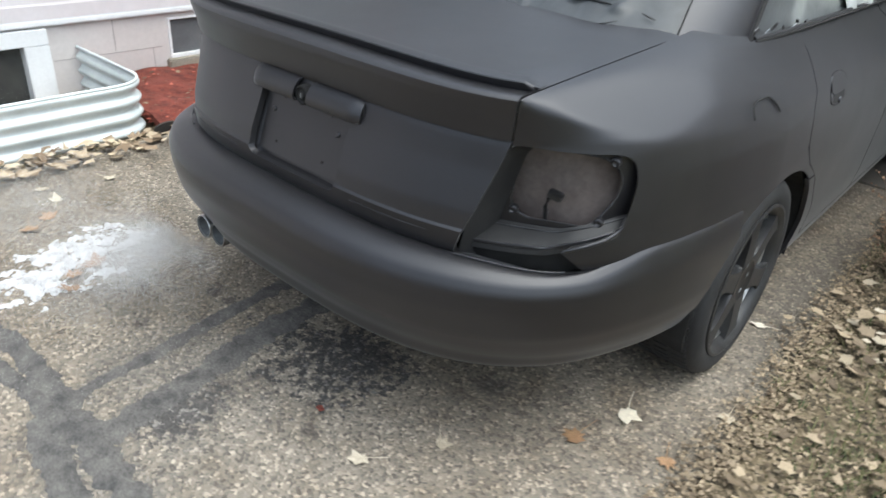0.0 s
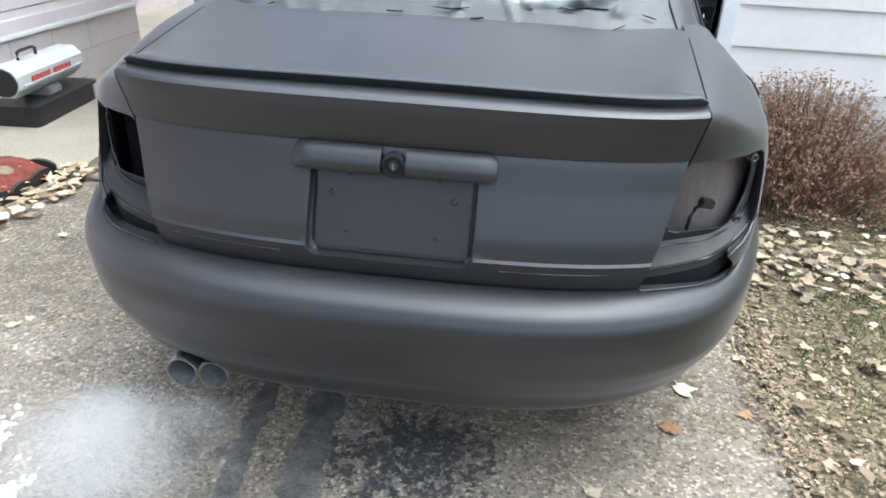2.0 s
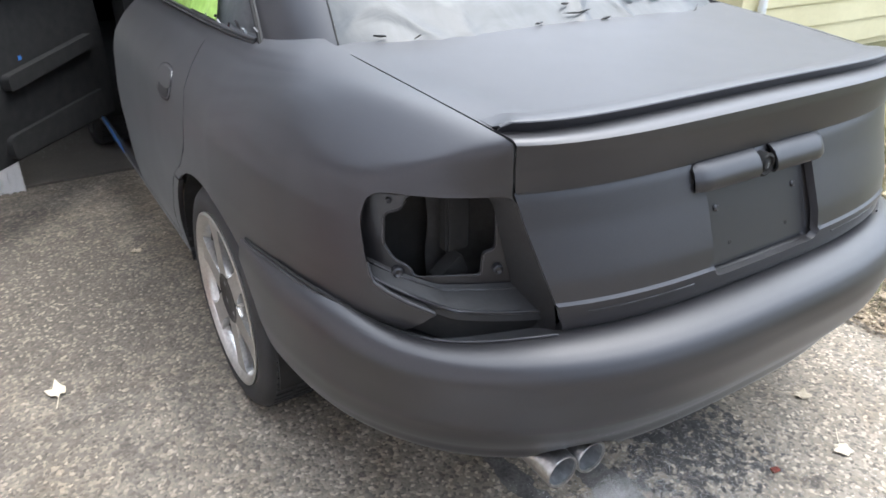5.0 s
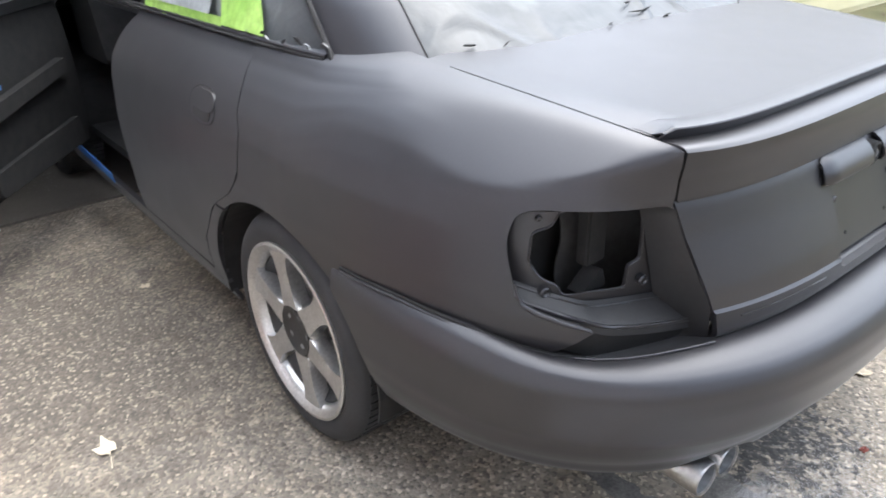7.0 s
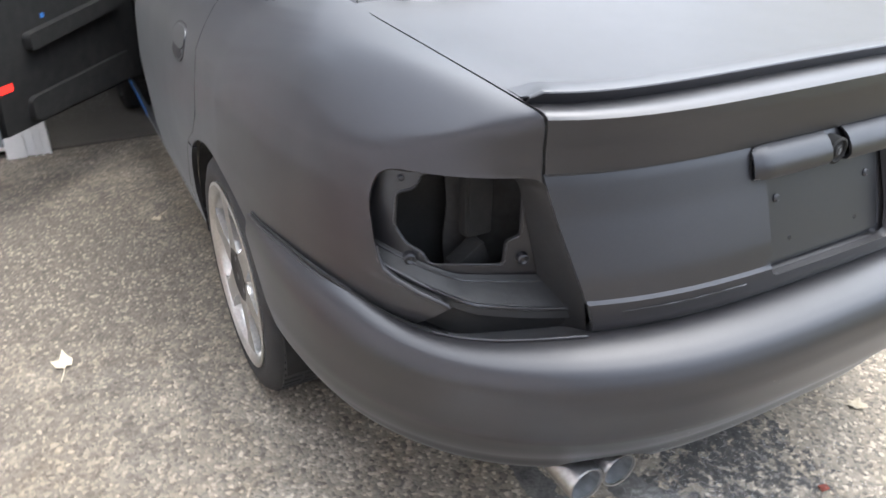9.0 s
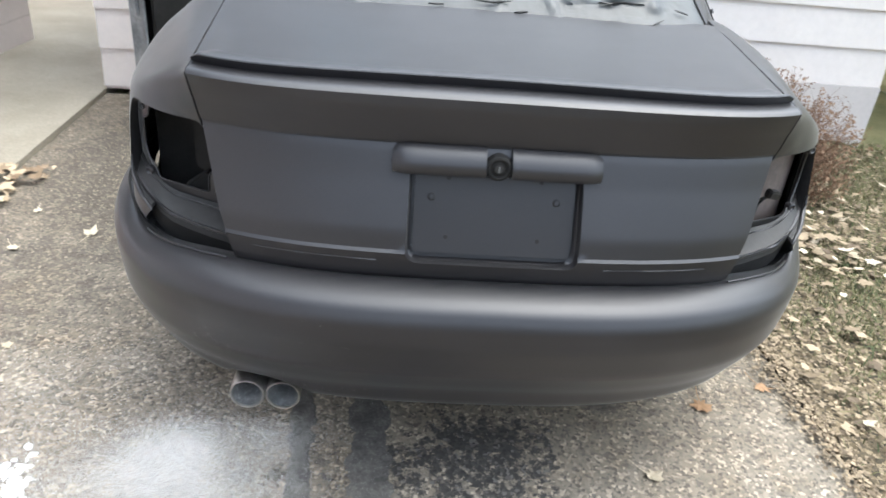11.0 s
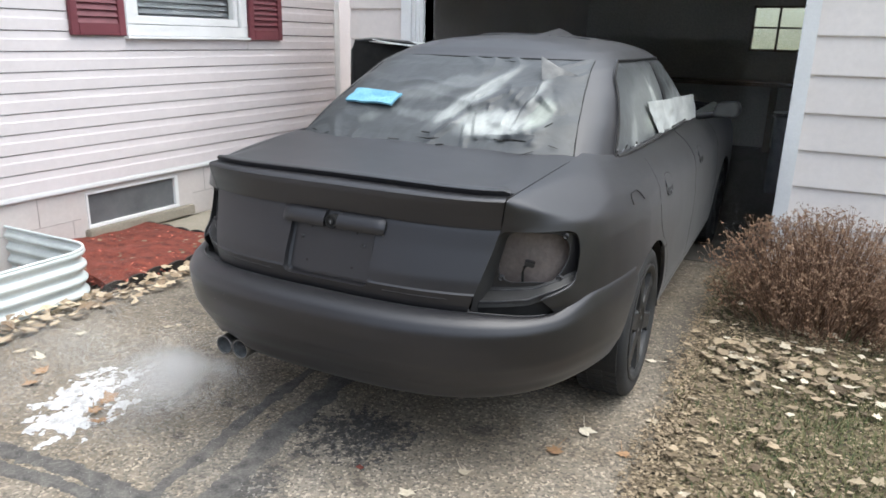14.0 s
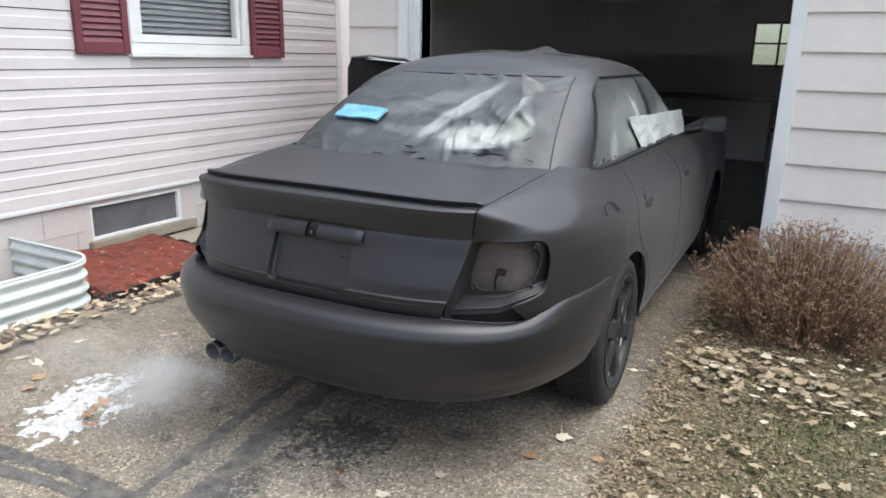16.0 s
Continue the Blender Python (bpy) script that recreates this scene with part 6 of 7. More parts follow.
for k, path in enumerate(creases):
    dense = []
    for (xa, za), (xb, zb) in zip(path, path[1:]):
        dense += [film_point(xa + (xb - xa) * s, za + (zb - za) * s) for s in np.linspace(0, 1, 5)[:-1]]
    dense.append(film_point(*path[-1]))
    radii = [0.0005 + 0.0016 * math.sin(math.pi * (i + 0.3) / len(dense)) * (0.7 + 0.3 * (k % 3)) for i in range(len(dense))]
    part("film_crease", tube(dense, radii, 5), SOOT, car, "", 60)
rag = thing("shop_towel", "bright blue folded paper shop towel lying on the rear window", "towel")
rows = [[np.array([x, y, 0.0]) for x in np.linspace(-0.125, 0.125, 16)] for y in np.linspace(-0.045, 0.045, 8)]
part("towel_sheet", shell(wrinkle(np.array(rows), 0.010, 61.0, 7.0), 0.010, True), BLUE_RAG, rag, "", 60)
rag.matrix_basis = pose(-0.345, 0.690, 1.168, 29, 2, -6)

# ---- beside the house ----
def rand_leaf(rng, size, lobes=5):
    """A lobed leaf outline with a curl: points round a centre."""
    n = lobes * 2 + 2
    pts = []
    for k in range(n):
        a = 2 * math.pi * k / n
        r = size * (0.66 if k % 2 else 1.0) * rng.uniform(0.62, 1.15) * (0.75 + 0.25 * math.cos(a))
        pts.append((r * math.cos(a), 0.78 * r * math.sin(a)))
    return pts


def litter(name, spots, sizes, mat, label, seed, lobes=3, lift=0.006, ground=0.0, category="leaves"):
    """Very many leaves as one object: each a curled fan of triangles."""
    rng = random.Random(seed)
    verts, faces = [], []
    for x, y in spots:
        s = rng.uniform(*sizes)
        pts = rand_leaf(rng, s, lobes)
        turn, tilt = rng.uniform(0, 6.28), rng.uniform(-0.5, 0.5)
        curl = rng.uniform(-1.2, 1.8) / max(s, 0.02)
        base = len(verts)
        z0 = ground + rng.uniform(0.002, lift)
        loc = [(0.0, 0.0)] + pts
        low = 1e9
        made = []
        for px, py in loc:
            h = curl * (0.7 * px * px + 0.3 * py * py) * 0.5 + tilt * py * 0.6
            c, d = math.cos(turn), math.sin(turn)
            made.append([x + c * px - d * py, y + d * px + c * py, h])
            low = min(low, h)
        verts += [(p[0], p[1], z0 + p[2] - low) for p in made]
        n = len(pts)
        faces += [(base, base + 1 + k, base + 1 + (k + 1) % n) for k in range(n)]
    me = bpy.data.meshes.new(name)
    me.from_pydata(verts, [], faces)
    return tagged(part(name, me, mat), label, category, "", "stuff")


rng = random.Random(7)
spots = []
while len(spots) < 420:
    y = rng.uniform(-1.6, 1.65)
    x = rng.gauss(-1.90, 0.075) + (0.04 if y > 0.4 else -0.01)
    if -2.0 < x < -1.62:
        spots.append((x, y))
DRIFT_LEAF = per_piece("pale_tan_leaf", (0.20, 0.135, 0.08), (0.62, 0.51, 0.36), 0.75, 90, 0.3, "ISLAND")
litter("leaf_litter", spots, (0.028, 0.066), DRIFT_LEAF, "drift of dry tan leaves along the window well and flower bed", 11, 4, 0.05)
spots = [(rng.uniform(-2.75, -2.0), rng.uniform(0.56, 1.47)) for _ in range(120)]
litter("leaf_litter", spots, (0.008, 0.034), DRY_LEAF, "dry leaves scattered on the red mulch", 12, 4, 0.02, 0.058)

# red mulch
bed = [[np.array([x, y, 0.035 + 0.018 * noise.noise(Vector((x * 5, y * 5, 2.0))) - 0.03 * max(0.0, (x + 2.1) / 0.12)]) for x in np.linspace(-2.835, -1.985, 34)] for y in np.linspace(0.52, 1.50, 40)]
tagged(part("mulch_bed", shell(np.array(bed), 0.04), MULCH_BED), "bed of red-dyed wood mulch", "mulch", "", "structure")
rng = random.Random(17)
verts, faces = [], []
for k in range(3600):
    x, y = rng.uniform(-2.82, -1.99), rng.uniform(0.53, 1.49)
    z = rng.uniform(0.036, 0.056) + 0.018 * noise.noise(Vector((x * 5, y * 5, 2.0))) - 0.03 * max(0.0, (x + 2.1) / 0.12)
    L, w, h = rng.uniform(0.014, 0.050), rng.uniform(0.005, 0.014), rng.uniform(0.002, 0.006)
    R = Euler((rng.uniform(-0.8, 0.8), rng.uniform(-0.6, 0.6), rng.uniform(0, 6.28))).to_matrix()
    base = len(verts)
    for sx, sy, sz in ((-1, -1, -1), (1, -0.7, -1), (1, 0.6, -1), (-1, 1, -1), (-0.9, -0.8, 1), (0.9, -0.5, 1), (0.8, 0.5, 1), (-0.8, 0.8, 1)):
        q = R @ Vector((sx * L, sy * w, sz * h))
        verts.append((x + q.x, y + q.y, z + q.z))
    faces += [tuple(base + i for i in f) for f in ((0, 3, 2, 1), (4, 5, 6, 7), (0, 1, 5, 4), (1, 2, 6, 5), (2, 3, 7, 6), (3, 0, 4, 7))]
me = bpy.data.meshes.new("mulch")
me.from_pydata(verts, [], faces)
tagged(part("mulch", me, MULCH), "red-dyed wood mulch chips", "mulch", "", "stuff")
edging = thing("garden_edging", "black scalloped plastic edging round the mulch bed", "edging")
scallop = prism([(-0.075, -0.06)] + [(0.075 * math.cos(a), 0.055 + 0.030 * math.sin(a)) for a in np.linspace(math.pi, 0, 9)] + [(0.075, -0.06)], -0.008, 0.008)
bmesh.ops.recalc_face_normals(scallop, faces=scallop.faces)
sm = bpy.data.meshes.new("scallop")
scallop.to_mesh(sm)
scallop.free()
for k in range(6):
    part("scallop", sm, EDGING, edging).matrix_basis = pose(-2.76 + 0.148 * k, 1.505 + 0.004 * (k % 2), 0.0, rng.uniform(-6, 6), 0, rng.uniform(-4, 4))
for k in range(7):
    part("scallop", sm, EDGING, edging).matrix_basis = pose(-1.972 + 0.004 * (k % 2), 1.43 - 0.148 * k, -0.025, rng.uniform(-6, 6), 0, 90 + rng.uniform(-4, 4))
stone = thing("bed_stone", "round tan fieldstone on the mulch", "stone")
bm = bmesh.new()
bmesh.ops.create_icosphere(bm, subdivisions=3, radius=0.06)
for v in bm.verts:
    v.co = Vector((v.co.x * 1.2, v.co.y, v.co.z * 0.75)) * (1 + 0.12 * noise.noise(v.co * 18))
part("stone_body", bm, SHELF_WOOD, stone, "", 60)
stone.matrix_basis = pose(-2.10, 1.36, 0.06)
stone.scale = (0.7, 0.7, 0.7)

# block joints of the foundation
JOINT = speckled("mortar_joint", (0.36, 0.33, 0.31), (0.46, 0.425, 0.40), 6, 60, 0.9, grain=0.1)
def joint(y0, y1, z0, z1):
    tagged(part("baseboard", box(HOUSE_X - 0.002, HOUSE_X + 0.002, y0, y1, z0, z1), JOINT), "mortar joint of the block foundation", "joint", "", "structure")


joint(-6.0, -0.66, 0.198, 0.203)
joint(0.37, BW_Y0 - 0.05, 0.198, 0.203)
joint(BW_Y1 + 0.14, HOUSE_Y1, 0.198, 0.203)
for k in range(4):
    joint(-1.10 - 0.4 * k, -1.096 - 0.4 * k, 0.204, 0.395)
    joint(2.12 + 0.4 * k, 2.124 + 0.4 * k, 0.204, 0.395)
joint(0.72, 0.724, 0.204, 0.395)
joint(0.95, 0.954, 0.06, 0.197)

# torpedo heater
heater = thing("space_heater", "white torpedo kerosene space heater on a black tank base", "heater", at=(-2.56, 2.36, 0.03), rz=94)
heater.scale = (0.84, 0.84, 0.84)
part("barrel", lathe([(-0.40, 0.085), (-0.39, 0.105), (-0.36, 0.112), (0.34, 0.112), (0.40, 0.098), (0.40, 0.09), (0.30, 0.09), (-0.33, 0.08)], 8), HEATER_WHITE, heater, "", 20).matrix_basis = pose(0, 0, 0.295, 22.5)
part("fan_guard", lathe([(-0.405, 0.0005), (-0.405, 0.088), (-0.37, 0.100), (-0.36, 0.0005)], 32), PLASTIC, heater, "", 40).matrix_basis = pose(0, 0, 0.295)
part("nose_cone", lathe([(0.36, 0.0005), (0.36, 0.085), (0.395, 0.085), (0.395, 0.06), (0.38, 0.0005)], 32), DULL_METAL, heater, "", 40).matrix_basis = pose(0, 0, 0.295)
part("belt_rail", box(-0.36, 0.36, -0.118, 0.118, 0.268, 0.280, 0.004), HEATER_WHITE, heater)
part("fuel_tank", prism(rounded([(-0.36, -0.15), (0.40, -0.15), (0.40, 0.15), (-0.36, 0.15)], 0.04), 0.0, 0.12, "z"), PLASTIC, heater, "", 40)
part("tank_rim", prism(rounded([(-0.38, -0.17), (0.42, -0.17), (0.42, 0.17), (-0.38, 0.17)], 0.04), 0.121, 0.140, "z"), PLASTIC, heater, "", 40)
part("control_box", box(-0.10, 0.06, -0.10, 0.10, 0.141, 0.20, 0.008), DULL_METAL, heater)
part("carry_handle", tube([(-0.20, 0, 0.40), (-0.20, 0, 0.445), (-0.17, 0, 0.455), (-0.03, 0, 0.455), (0.0, 0, 0.445), (0.0, 0, 0.40)], 0.011, 8), PLASTIC, heater, "", 60)
for k in range(10):
    x0 = -0.27 + 0.045 * k + (0.03 if k > 4 else 0)
    for s in (-1, 1):
        part("printed_bar", box(x0, x0 + 0.034, s * 0.1125 - 0.002, s * 0.1125 + 0.002, 0.285, 0.318), RED_PRINT, heater)

# ---- on the driveway ----
def tar_band(points, width, seed):
    """A ribbon of tar with ragged sides."""
    rng = random.Random(seed)
    dense = []
    for a, b in zip(points, points[1:]):
        n = max(2, int(math.hypot(b[0] - a[0], b[1] - a[1]) / 0.008))
        dense += [(a[0] + (b[0] - a[0]) * k / n, a[1] + (b[1] - a[1]) * k / n) for k in range(n)]
    dense.append(points[-1])
    rows = []
    for k, (x, y) in enumerate(dense):
        a, b = dense[max(k - 5, 0)], dense[min(k + 5, len(dense) - 1)]
        d = Vector((b[0] - a[0], b[1] - a[1])).normalized()
        w = width * (0.5 + 0.16 * noise.noise(Vector((x * 7, y * 7, seed))) + 0.22 * noise.noise(Vector((x * 25, y * 25, seed))) + rng.uniform(-0.06, 0.06))
        off = 0.02 * noise.noise(Vector((x * 4, y * 4, seed + 9)))
        row = []
        for s in np.linspace(-1.15, 1.15, 15):
            px, py = x - d.y * (s * w + off), y + d.x * (s * w + off)
            worn = noise.noise(Vector((px * 30, py * 30, seed))) + 0.8 * noise.noise(Vector((px * 95, py * 95, seed + 3)))
            row.append(np.array([px, py, 0.0005 * seed + max(-0.010, min(0.0016, 0.0030 - 0.0040 * abs(s) ** 3 + 0.0042 * min(0.0, worn + 0.18)))]))
        rows.append(row)
    tagged(part("tar_seam", shell(np.array(rows), 0.006), TAR), "band of black tar sealing a driveway joint", "tar", "", "structure")


tar_band([(-0.43, 1.4), (-0.425, 0.45), (-0.405, 0.05), (-0.365, -0.25), (-0.335, -0.58), (-0.31, -0.70)], 0.058, 1)
tar_band([(-0.30, 1.4), (-0.27, 0.45), (-0.235, 0.10), (-0.20, -0.22), (-0.15, -0.54), (-0.13, -0.70)], 0.100, 2)
tar_band([(-1.9, -0.82), (-1.06, -0.735), (-0.72, -0.705), (-0.45, -0.70), (-0.30, -0.705)], 0.066, 3)
tar_band([(-1.9, -0.92), (-0.95, -0.80), (-0.61, -0.770), (-0.40, -0.745), (-0.30, -0.755)], 0.050, 4)
tar_band([(-0.31, -0.71), (-0.09, -0.72), (0.13, -0.73), (0.6, -0.75), (1.0, -0.76)], 0.075, 5)
tar_band([(-0.30, -0.76), (-0.16, -0.796), (0.0, -0.825), (0.5, -0.85)], 0.064, 6)

def snow_height(x, y):
    r = math.hypot((x + 1.02 + 0.25 * (y + 0.35)) / 0.165, (y + 0.36) / 0.25)
    lumps = noise.noise(Vector((x * 11, y * 11, 0))) + 0.8 * noise.noise(Vector((x * 30, y * 30, 3))) + 0.65 * noise.noise(Vector((x * 75, y * 75, 6)))
    bare = 0.9 * math.exp(-(((x + 0.90) / 0.06) ** 2) - ((y + 0.36) / 0.10) ** 2)
    return max(-0.010, min(0.0065, 0.012 * (0.12 + 1.45 * lumps - 0.62 * r**3 - bare + 0.5 * math.exp(-(((x + 1.0) / 0.08) ** 2) - ((y + 0.50) / 0.06) ** 2))))


rows = [[np.array([x, y, snow_height(x, y)]) for x in np.linspace(-1.26, -0.76, 150)] for y in np.linspace(-0.68, -0.02, 190)]
tagged(part("snow_patch", shell(np.array(rows), 0.004), SNOW, None, "", 50), "patch of crusty old snow with leaves frozen in", "snow", "", "stuff")
leafy = [(0.492, -0.077, 0.045, 0), (0.785, 0.39, 0.062, 0), (0.728, 0.205, 0.060, 1), (1.00, 0.59, 0.05, 0), (0.894, 1.134, 0.04, 0), (-1.33, 1.073, 0.055, 0), (-1.325, 0.318, 0.038, 0), (-1.289, 0.357, 0.03, 0),
         (-1.348, -0.381, 0.06, 1), (-1.40, -0.30, 0.06, 1), (-1.528, -0.209, 0.05, 0), (-1.672, -0.198, 0.05, 0), (0.388, -0.264, 0.045, 0), (-0.95, -0.33, 0.07, 1), (-0.93, -0.40, 0.055, 1), (-0.84, -0.44, 0.05, 1), (-1.62, 0.05, 0.045, 0),
         (-1.55, 0.942, 0.045, 0), (-1.60, 1.25, 0.035, 0), (0.92, -0.35, 0.05, 0), (0.95, 0.30, 0.045, 1), (-0.95, 1.9, 0.04, 0), (0.62, -0.85, 0.05, 0), (-1.5, -0.9, 0.06, 1)]
for k, (x, y, s, kind) in enumerate(leafy):
    r = random.Random(100 + k)
    bm = bmesh.new()
    pts = rand_leaf(r, s, 5 if not kind else 7)
    curl = r.uniform(3, 9)
    def lift(px, py):
        return 0.004 + curl * (px * px * 0.8 + py * py * 0.5)
    c = bm.verts.new((0, 0, 0.004))
    ring_in = [bm.verts.new((px * 0.5, py * 0.5, lift(px * 0.5, py * 0.5) + 0.002)) for px, py in pts]
    ring_out = [bm.verts.new((px, py, lift(px, py) + r.uniform(-0.003, 0.004))) for px, py in pts]
    n = len(pts)
    for i in range(n):
        bm.faces.new((c, ring_in[i], ring_in[(i + 1) % n]))
        bm.faces.new((ring_in[i], ring_out[i], ring_out[(i + 1) % n], ring_in[(i + 1) % n]))
    tube([(-s * 0.2, 0, 0.005), (-s * 0.8, 0.004, 0.006), (-s * 1.5, 0.012, 0.010)], 0.0012, 4, bm)
    ob = part("fallen_leaf", bm, ORANGE_LEAF if kind else PALE_LEAF, None)
    ob.matrix_basis = pose(x, y, 0.0, 0, 0, r.uniform(0, 360))
    tagged(ob, "curled orange-brown fallen leaf on the driveway" if kind else "pale dry lobed leaf on the driveway", "leaf", "fallen leaves on the driveway")
red = part("red_chip", prism([(-0.012, -0.006), (0.010, -0.009), (0.014, 0.004), (-0.006, 0.010)], 0.0, 0.004, "z"), MULCH_BED)
red.matrix_basis = pose(0.17, -0.22, 0.0)
tagged(red, "small red plastic chip on the driveway", "chip")

# ---- lawn, leaf litter and the bare shrub ----
rng = random.Random(31)
spots = []
while len(spots) < 24500:
    x, y = rng.uniform(0.99, 3.4), rng.uniform(-2.4, 2.8)
    if rng.random() > min(1.0, (3.4 - x) / 0.7) * min(1.0, (y + 2.4) / 0.9):
        continue
    edge = 1.045 + 0.05 * noise.noise(Vector((y * 3, 0, 5)))
    dens = 1.0 if x < 1.6 else 0.75
    if x > edge + rng.gauss(0, 0.025) - 0.03 and rng.random() < dens * (0.6 + 0.6 * noise.noise(Vector((x * 3, y * 3, 1)))):
        spots.append((x, y))
for k in range(5200):
    y = rng.uniform(-1.5, 2.8)
    spots.append((1.04 + rng.gauss(0, 0.032 + 0.02 * abs(noise.noise(Vector((y * 4, 2, 0))))) + 0.05 * noise.noise(Vector((y * 2.2, 0, 4))), y))
litter("leaf_litter", spots, (0.004, 0.017), DRY_LEAF, "crumbled brown leaf bits over the lawn edge", 41, 2, 0.018, 0.008)
spots = [(x, y) for x, y in ((rng.uniform(1.06, 2.9), rng.uniform(-1.3, 2.75)) for _ in range(950)) if rng.random() < 0.45 + 0.9 * noise.noise(Vector((x * 2, y * 2, 3))) + 0.35 * (y > 1.1)]
litter("leaf_litter", spots, (0.020, 0.048), DRY_LEAF, "pale dry leaves scattered on the lawn", 43, 4, 0.03, 0.012)
PALE_LITTER = per_piece("bleached_leaf", (0.29, 0.23, 0.15), (0.55, 0.49, 0.38), 0.75, 90, 0.3, "ISLAND")
spots = [(x, y) for x, y in ((rng.uniform(1.1, 2.7), rng.uniform(-1.4, 2.3)) for _ in range(330)) if rng.random() < 0.35 + 0.5 * (1.0 < y < 1.7)]
litter("leaf_litter", spots, (0.026, 0.052), PALE_LITTER, "bleached lobed leaves lying on the lawn edge", 46, 5, 0.03, 0.018)
spots = [(1.48 + rng.gauss(0, 0.20), 1.27 + rng.gauss(0, 0.16)) for _ in range(150)]
litter("leaf_litter", spots, (0.022, 0.056), DRY_LEAF, "curled tan leaves heaped in front of the shrub", 47, 4, 0.05, 0.014)
spots = [(1.40 + rng.gauss(0, 0.20), 1.24 + rng.gauss(0, 0.15)) for _ in range(32)]
litter("leaf_litter", spots, (0.026, 0.052), PALE_LITTER, "bleached leaves heaped in front of the shrub", 48, 5, 0.055, 0.02)
spots = [(x, y) for x, y in ((rng.uniform(2.9, 9), rng.uniform(-6, 2.75)) for _ in range(700))]
litter("leaf_litter", spots, (0.03, 0.07), DRY_LEAF, "dry leaves over the far lawn", 44, 3, 0.03, -0.03)

verts, faces = [], []
for k in range(92000):
    x, y = rng.uniform(1.03, 3.7), rng.uniform(-2.5, 2.8)
    if rng.random() > min(1.0, (3.7 - x) / 0.7) * min(1.0, (y + 2.5) / 1.0):
        continue
    green = noise.noise(Vector((x * 1.6, y * 1.6, 8))) + 0.55 * (x - 1.75)
    if rng.random() > 0.35 + 0.8 * green + 0.15:
        continue
    h, a, lean = rng.uniform(0.010, 0.034), rng.uniform(0, 6.28), rng.uniform(0.01, 0.05)
    dx, dy = 0.0018 * math.cos(a), 0.0018 * math.sin(a)
    lx, ly = lean * math.cos(a + 1.5), lean * math.sin(a + 1.5)
    base = len(verts)
    verts += [(x - dx, y - dy, 0.006), (x + dx, y + dy, 0.006), (x + dx + lx * 0.5, y + dy + ly * 0.5, 0.006 + h * 0.75), (x - dx + lx * 0.5, y - dy + ly * 0.5, 0.006 + h * 0.75), (x + lx, y + ly, 0.006 + h)]
    faces += [(base, base + 1, base + 2, base + 3), (base + 3, base + 2, base + 4)]
me = bpy.data.meshes.new("grass")
me.from_pydata(verts, [], faces)
tagged(part("grass", me, GRASS), "short matted winter grass, half green half straw", "grass", "", "stuff")


def shrub(cx, cy, rx, ry, height, stems, seed):
    rng = random.Random(seed)
    bush = thing("shrub", "leafless brown shrub full of dry twigs and seed heads", "shrub", at=(cx, cy, 0))
    bm_v, bm_f, sv, sf = [], [], [], []
    def strut(pts, r0, r1):
        base = len(bm_v)
        for k, p in enumerate(pts):
            r = r0 + (r1 - r0) * k / (len(pts) - 1)
            for j in range(3):
                a = 2.09 * j + k * 0.3
                bm_v.append((p[0] + r * math.cos(a), p[1] + r * math.sin(a), p[2]))
        for k in range(len(pts) - 1):
            for j in range(3):
                o = base + 3 * k
                bm_f.append((o + j, o + (j + 1) % 3, o + 3 + (j + 1) % 3, o + 3 + j))
    def head(p, s):
        base = len(sv)
        q = [(1, 0, -0.3), (-0.5, 0.87, -0.3), (-0.5, -0.87, -0.3), (0, 0, 1)]
        a = rng.uniform(0, 6.28)
        for x, y, z in q:
            sv.append((p[0] + s * (x * math.cos(a) - y * math.sin(a)) * rng.uniform(0.6, 1.3), p[1] + s * (x * math.sin(a) + y * math.cos(a)) * rng.uniform(0.6, 1.3), p[2] + s * z * rng.uniform(0.5, 1.2)))
        sf.extend(((base, base + 2, base + 1), (base, base + 1, base + 3), (base + 1, base + 2, base + 3), (base + 2, base, base + 3)))
    for _ in range(stems):
        a, rr = rng.uniform(0, 6.28), math.sqrt(rng.random())
        low = rng.random() < 0.28 and rr > 0.45
        spread = 0.72 if low else 0.50
        foot = np.array([spread * rx * rr * math.cos(a), spread * ry * rr * math.sin(a), 0.0])
        top_z = height * (1.0 - 0.42 * rr**2.2) * (rng.uniform(0.22, 0.6) if low else rng.uniform(0.66, 1.06))
        tip = np.array([rx * rr * math.cos(a) * rng.uniform(0.85, 1.1), ry * rr * math.sin(a) * rng.uniform(0.85, 1.1), top_z])
        sway = np.array([rng.gauss(0, 0.02), rng.gauss(0, 0.02), 0])
        pts = [foot + (tip - foot) * np.array([t**1.3, t**1.3, t]) + sway * math.sin(t * 3.1) + np.array([rng.gauss(0, 0.004), rng.gauss(0, 0.004), 0]) * (0 < t < 1) for t in np.linspace(0, 1, 6)]
        strut(pts, rng.uniform(0.0018, 0.0032), 0.0009)
        for _ in range(rng.randint(4, 7)):
            t = rng.uniform(0.3, 0.98)
            k = min(4, int(t * 5))
            p = pts[k] + (pts[k + 1] - pts[k]) * (t * 5 - k)
            d = np.array([rng.gauss(0, 0.035), rng.gauss(0, 0.035), rng.uniform(0.02, 0.09)])
            mid = p + d * 0.5 + np.array([rng.gauss(0, 0.006), rng.gauss(0, 0.006), 0])
            strut([p, mid, p + d], 0.0012, 0.0007)
            if rng.random() < 0.75:
                for _ in range(rng.randint(1, 3)):
                    head(p + d + np.array([rng.gauss(0, 0.006), rng.gauss(0, 0.006), rng.gauss(0, 0.004)]), rng.uniform(0.003, 0.0075))
        for _ in range(rng.randint(2, 4)):
            head(pts[-1] + np.array([rng.gauss(0, 0.007), rng.gauss(0, 0.007), rng.gauss(0, 0.005)]), rng.uniform(0.004, 0.009))
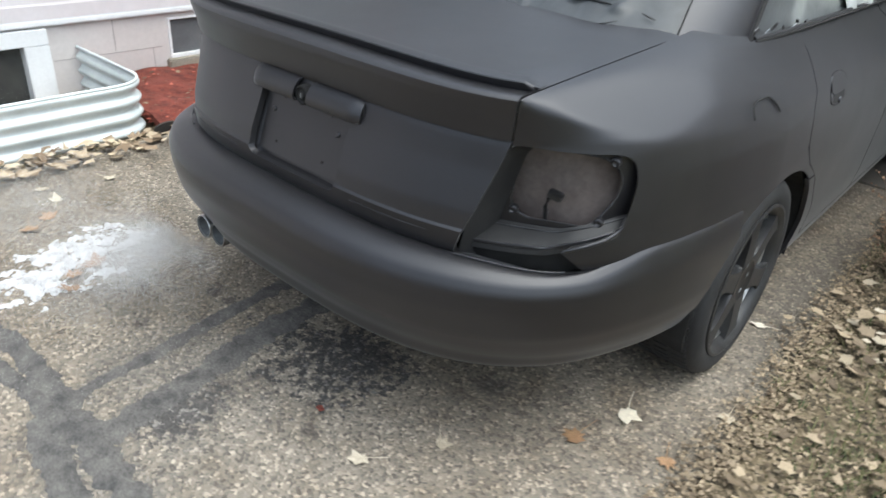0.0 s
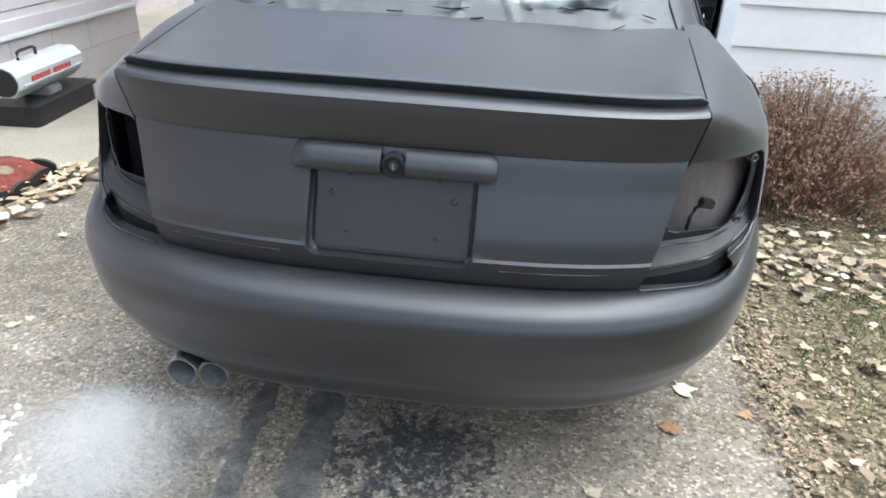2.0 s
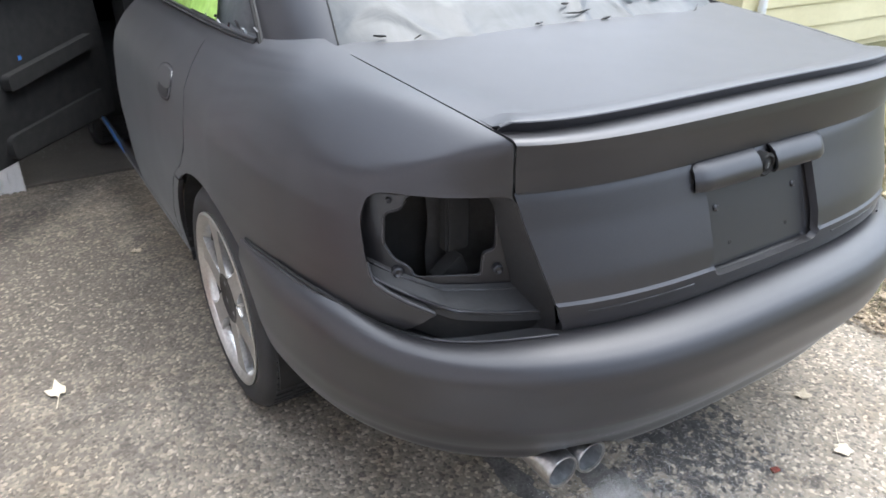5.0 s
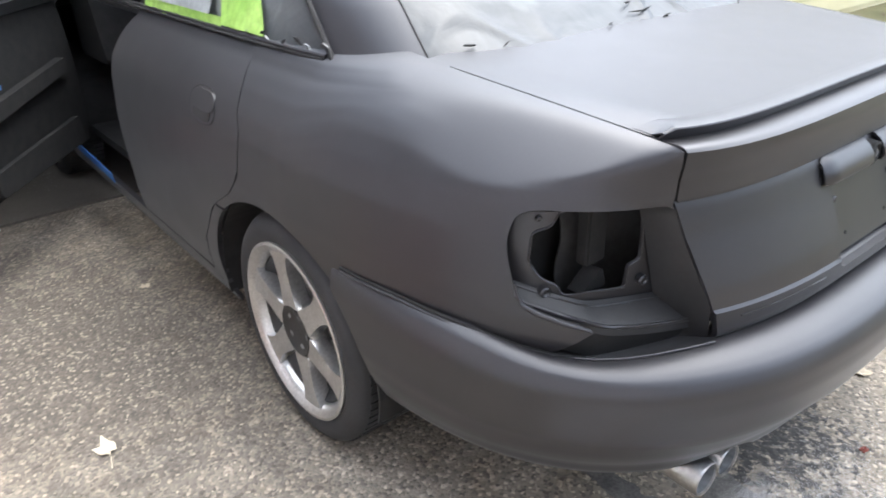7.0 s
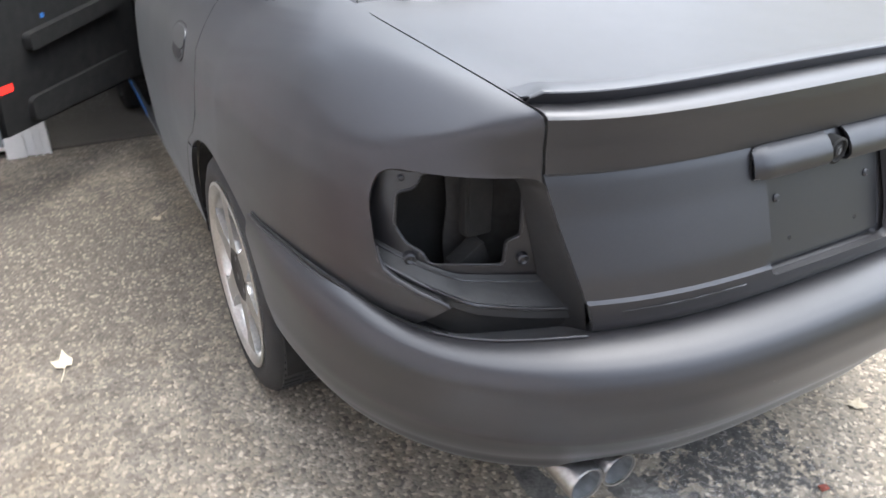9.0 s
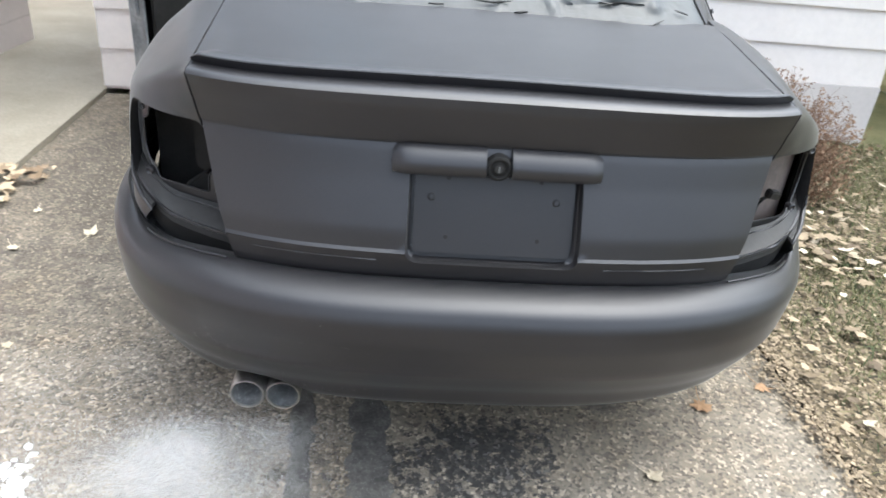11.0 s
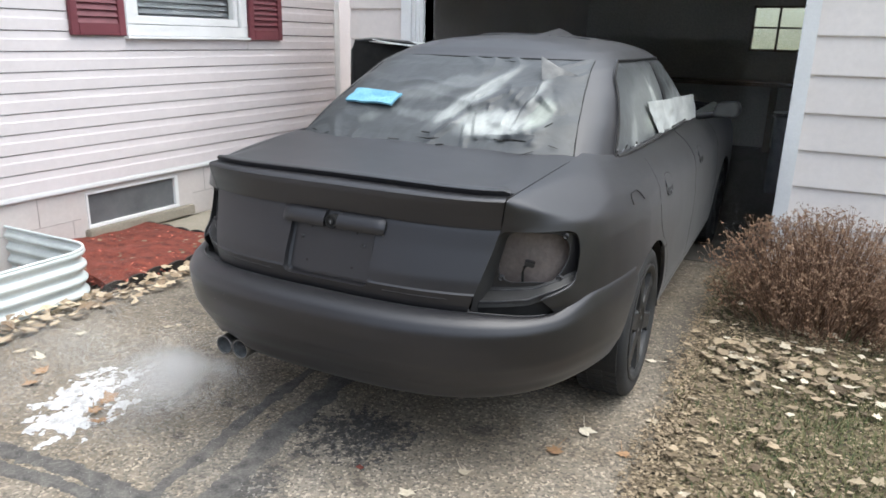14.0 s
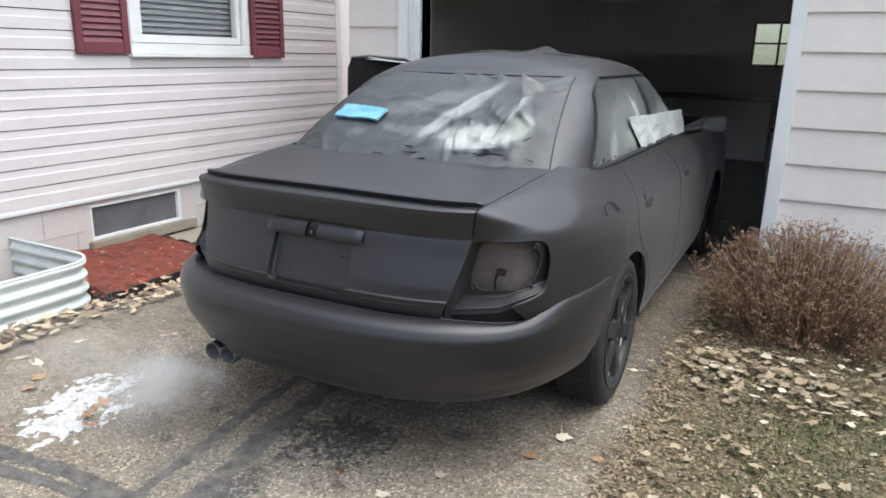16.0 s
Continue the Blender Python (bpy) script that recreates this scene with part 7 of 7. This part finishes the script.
    for name, v, f, mat in (("twig_mass", bm_v, bm_f, TWIG), ("seed_mass", sv, sf, SEED)):
        me = bpy.data.meshes.new(name)
        me.from_pydata(v, [], f)
        tagged(part(name, me, mat, bush), "", "", "", "stuff")
    return bush


shrub(1.56, 2.06, 0.60, 0.56, 0.58, 980, 77)

# a white rain pipe foot on the lawn by the neighbouring house
pipe = thing("drain_pipe", "white rain pipe elbow at the yellow house corner", "drain pipe")
part("elbow", tube([(4.14, 2.79, 0.60), (4.14, 2.79, 0.12), (4.14, 2.72, 0.02), (4.14, 2.55, -0.01)], 0.035, 8), WHITE_TRIM, pipe, "", 40)

# exhaust vapour drifting low behind the tips: very many small droplets
WHITE_VAPOUR = material("white_vapour_droplets", 1.0)[0]
WHITE_VAPOUR.node_tree.nodes["Principled BSDF"].inputs["Base Color"].default_value = (0.60, 0.60, 0.60, 1)
WHITE_VAPOUR.node_tree.nodes["Principled BSDF"].inputs["Specular IOR Level"].default_value = 0.0


def droplets(name, at, size, rng, label):
    """Very many tiny flakes at the given places, as one mesh."""
    n = len(at)
    axes = rng.normal(0, 1, (n, 2, 3))
    axes /= np.linalg.norm(axes, axis=2, keepdims=True)
    side = size * rng.uniform(0.6, 1.3, (n, 1))
    co = np.stack([at, at + axes[:, 0] * side, at + axes[:, 1] * side], 1).reshape(-1, 3)
    me = bpy.data.meshes.new(name)
    me.vertices.add(3 * n)
    me.vertices.foreach_set("co", co.astype(np.float32).ravel())
    me.loops.add(3 * n)
    me.loops.foreach_set("vertex_index", np.arange(3 * n, dtype=np.int32))
    me.polygons.add(n)
    me.polygons.foreach_set("loop_start", np.arange(0, 3 * n, 3, dtype=np.int32))
    me.update(calc_edges=True)
    me.validate()
    return tagged(part(name, me, WHITE_VAPOUR), label, "vapour", "", "stuff")


def vapour(count, size, seed):
    """A plume that leaves the twin tips, sinks, widens and thins out over the driveway."""
    rng = np.random.default_rng(seed)
    many = count * 5
    s = rng.random(many)
    spread = 0.042 + 0.19 * s
    at = np.stack([-0.46 - 0.44 * s, -0.18 - 0.34 * s, 0.245 - 0.08 * s + 0.16 * s * s], 1) + rng.normal(0, 1, (many, 3)) * np.stack([spread + 0.015, spread, 0.7 * spread], 1)
    puff = np.zeros(many)
    for k in range(9):
        way = rng.normal(0, 1, 3) * (9 + 4 * k)
        puff += np.sin(at @ way + rng.uniform(0, 6.28)) / (1 + 0.25 * k)
    soft = np.abs(rng.normal(0, 0.035, many))
    keep = (at[:, 2] > 0.004) & (at[:, 1] > -0.85) & (at[:, 0] > -1.22) & (at[:, 2] < 0.6) & (at[:, 1] < np.where(at[:, 2] < 0.265 - 0.5 * soft, -0.17 - soft, np.where(s > 0.45 + 2 * soft, -0.32, -9.0))) & (rng.random(many) < 0.30 + 0.16 * puff)
    at = at[keep][:count]
    droplets("exhaust_vapour", at, size, rng, "pale exhaust vapour drifting over the driveway behind the tips")


vapour(950000, 0.00075, 5)
# pale haze flakes, added to lift the garage's dark interior
rng = np.random.default_rng(8)
at = rng.uniform((-1.25, 3.05, 0.05), (1.9, 5.0, 2.2), (520000, 3))
droplets("garage_haze", at[(np.abs(at[:, 0]) > 0.95) | (at[:, 2] > 1.45) | (at[:, 1] > 4.45)], 0.0028, rng, "thin pale haze added inside the open garage to lift its blacks")
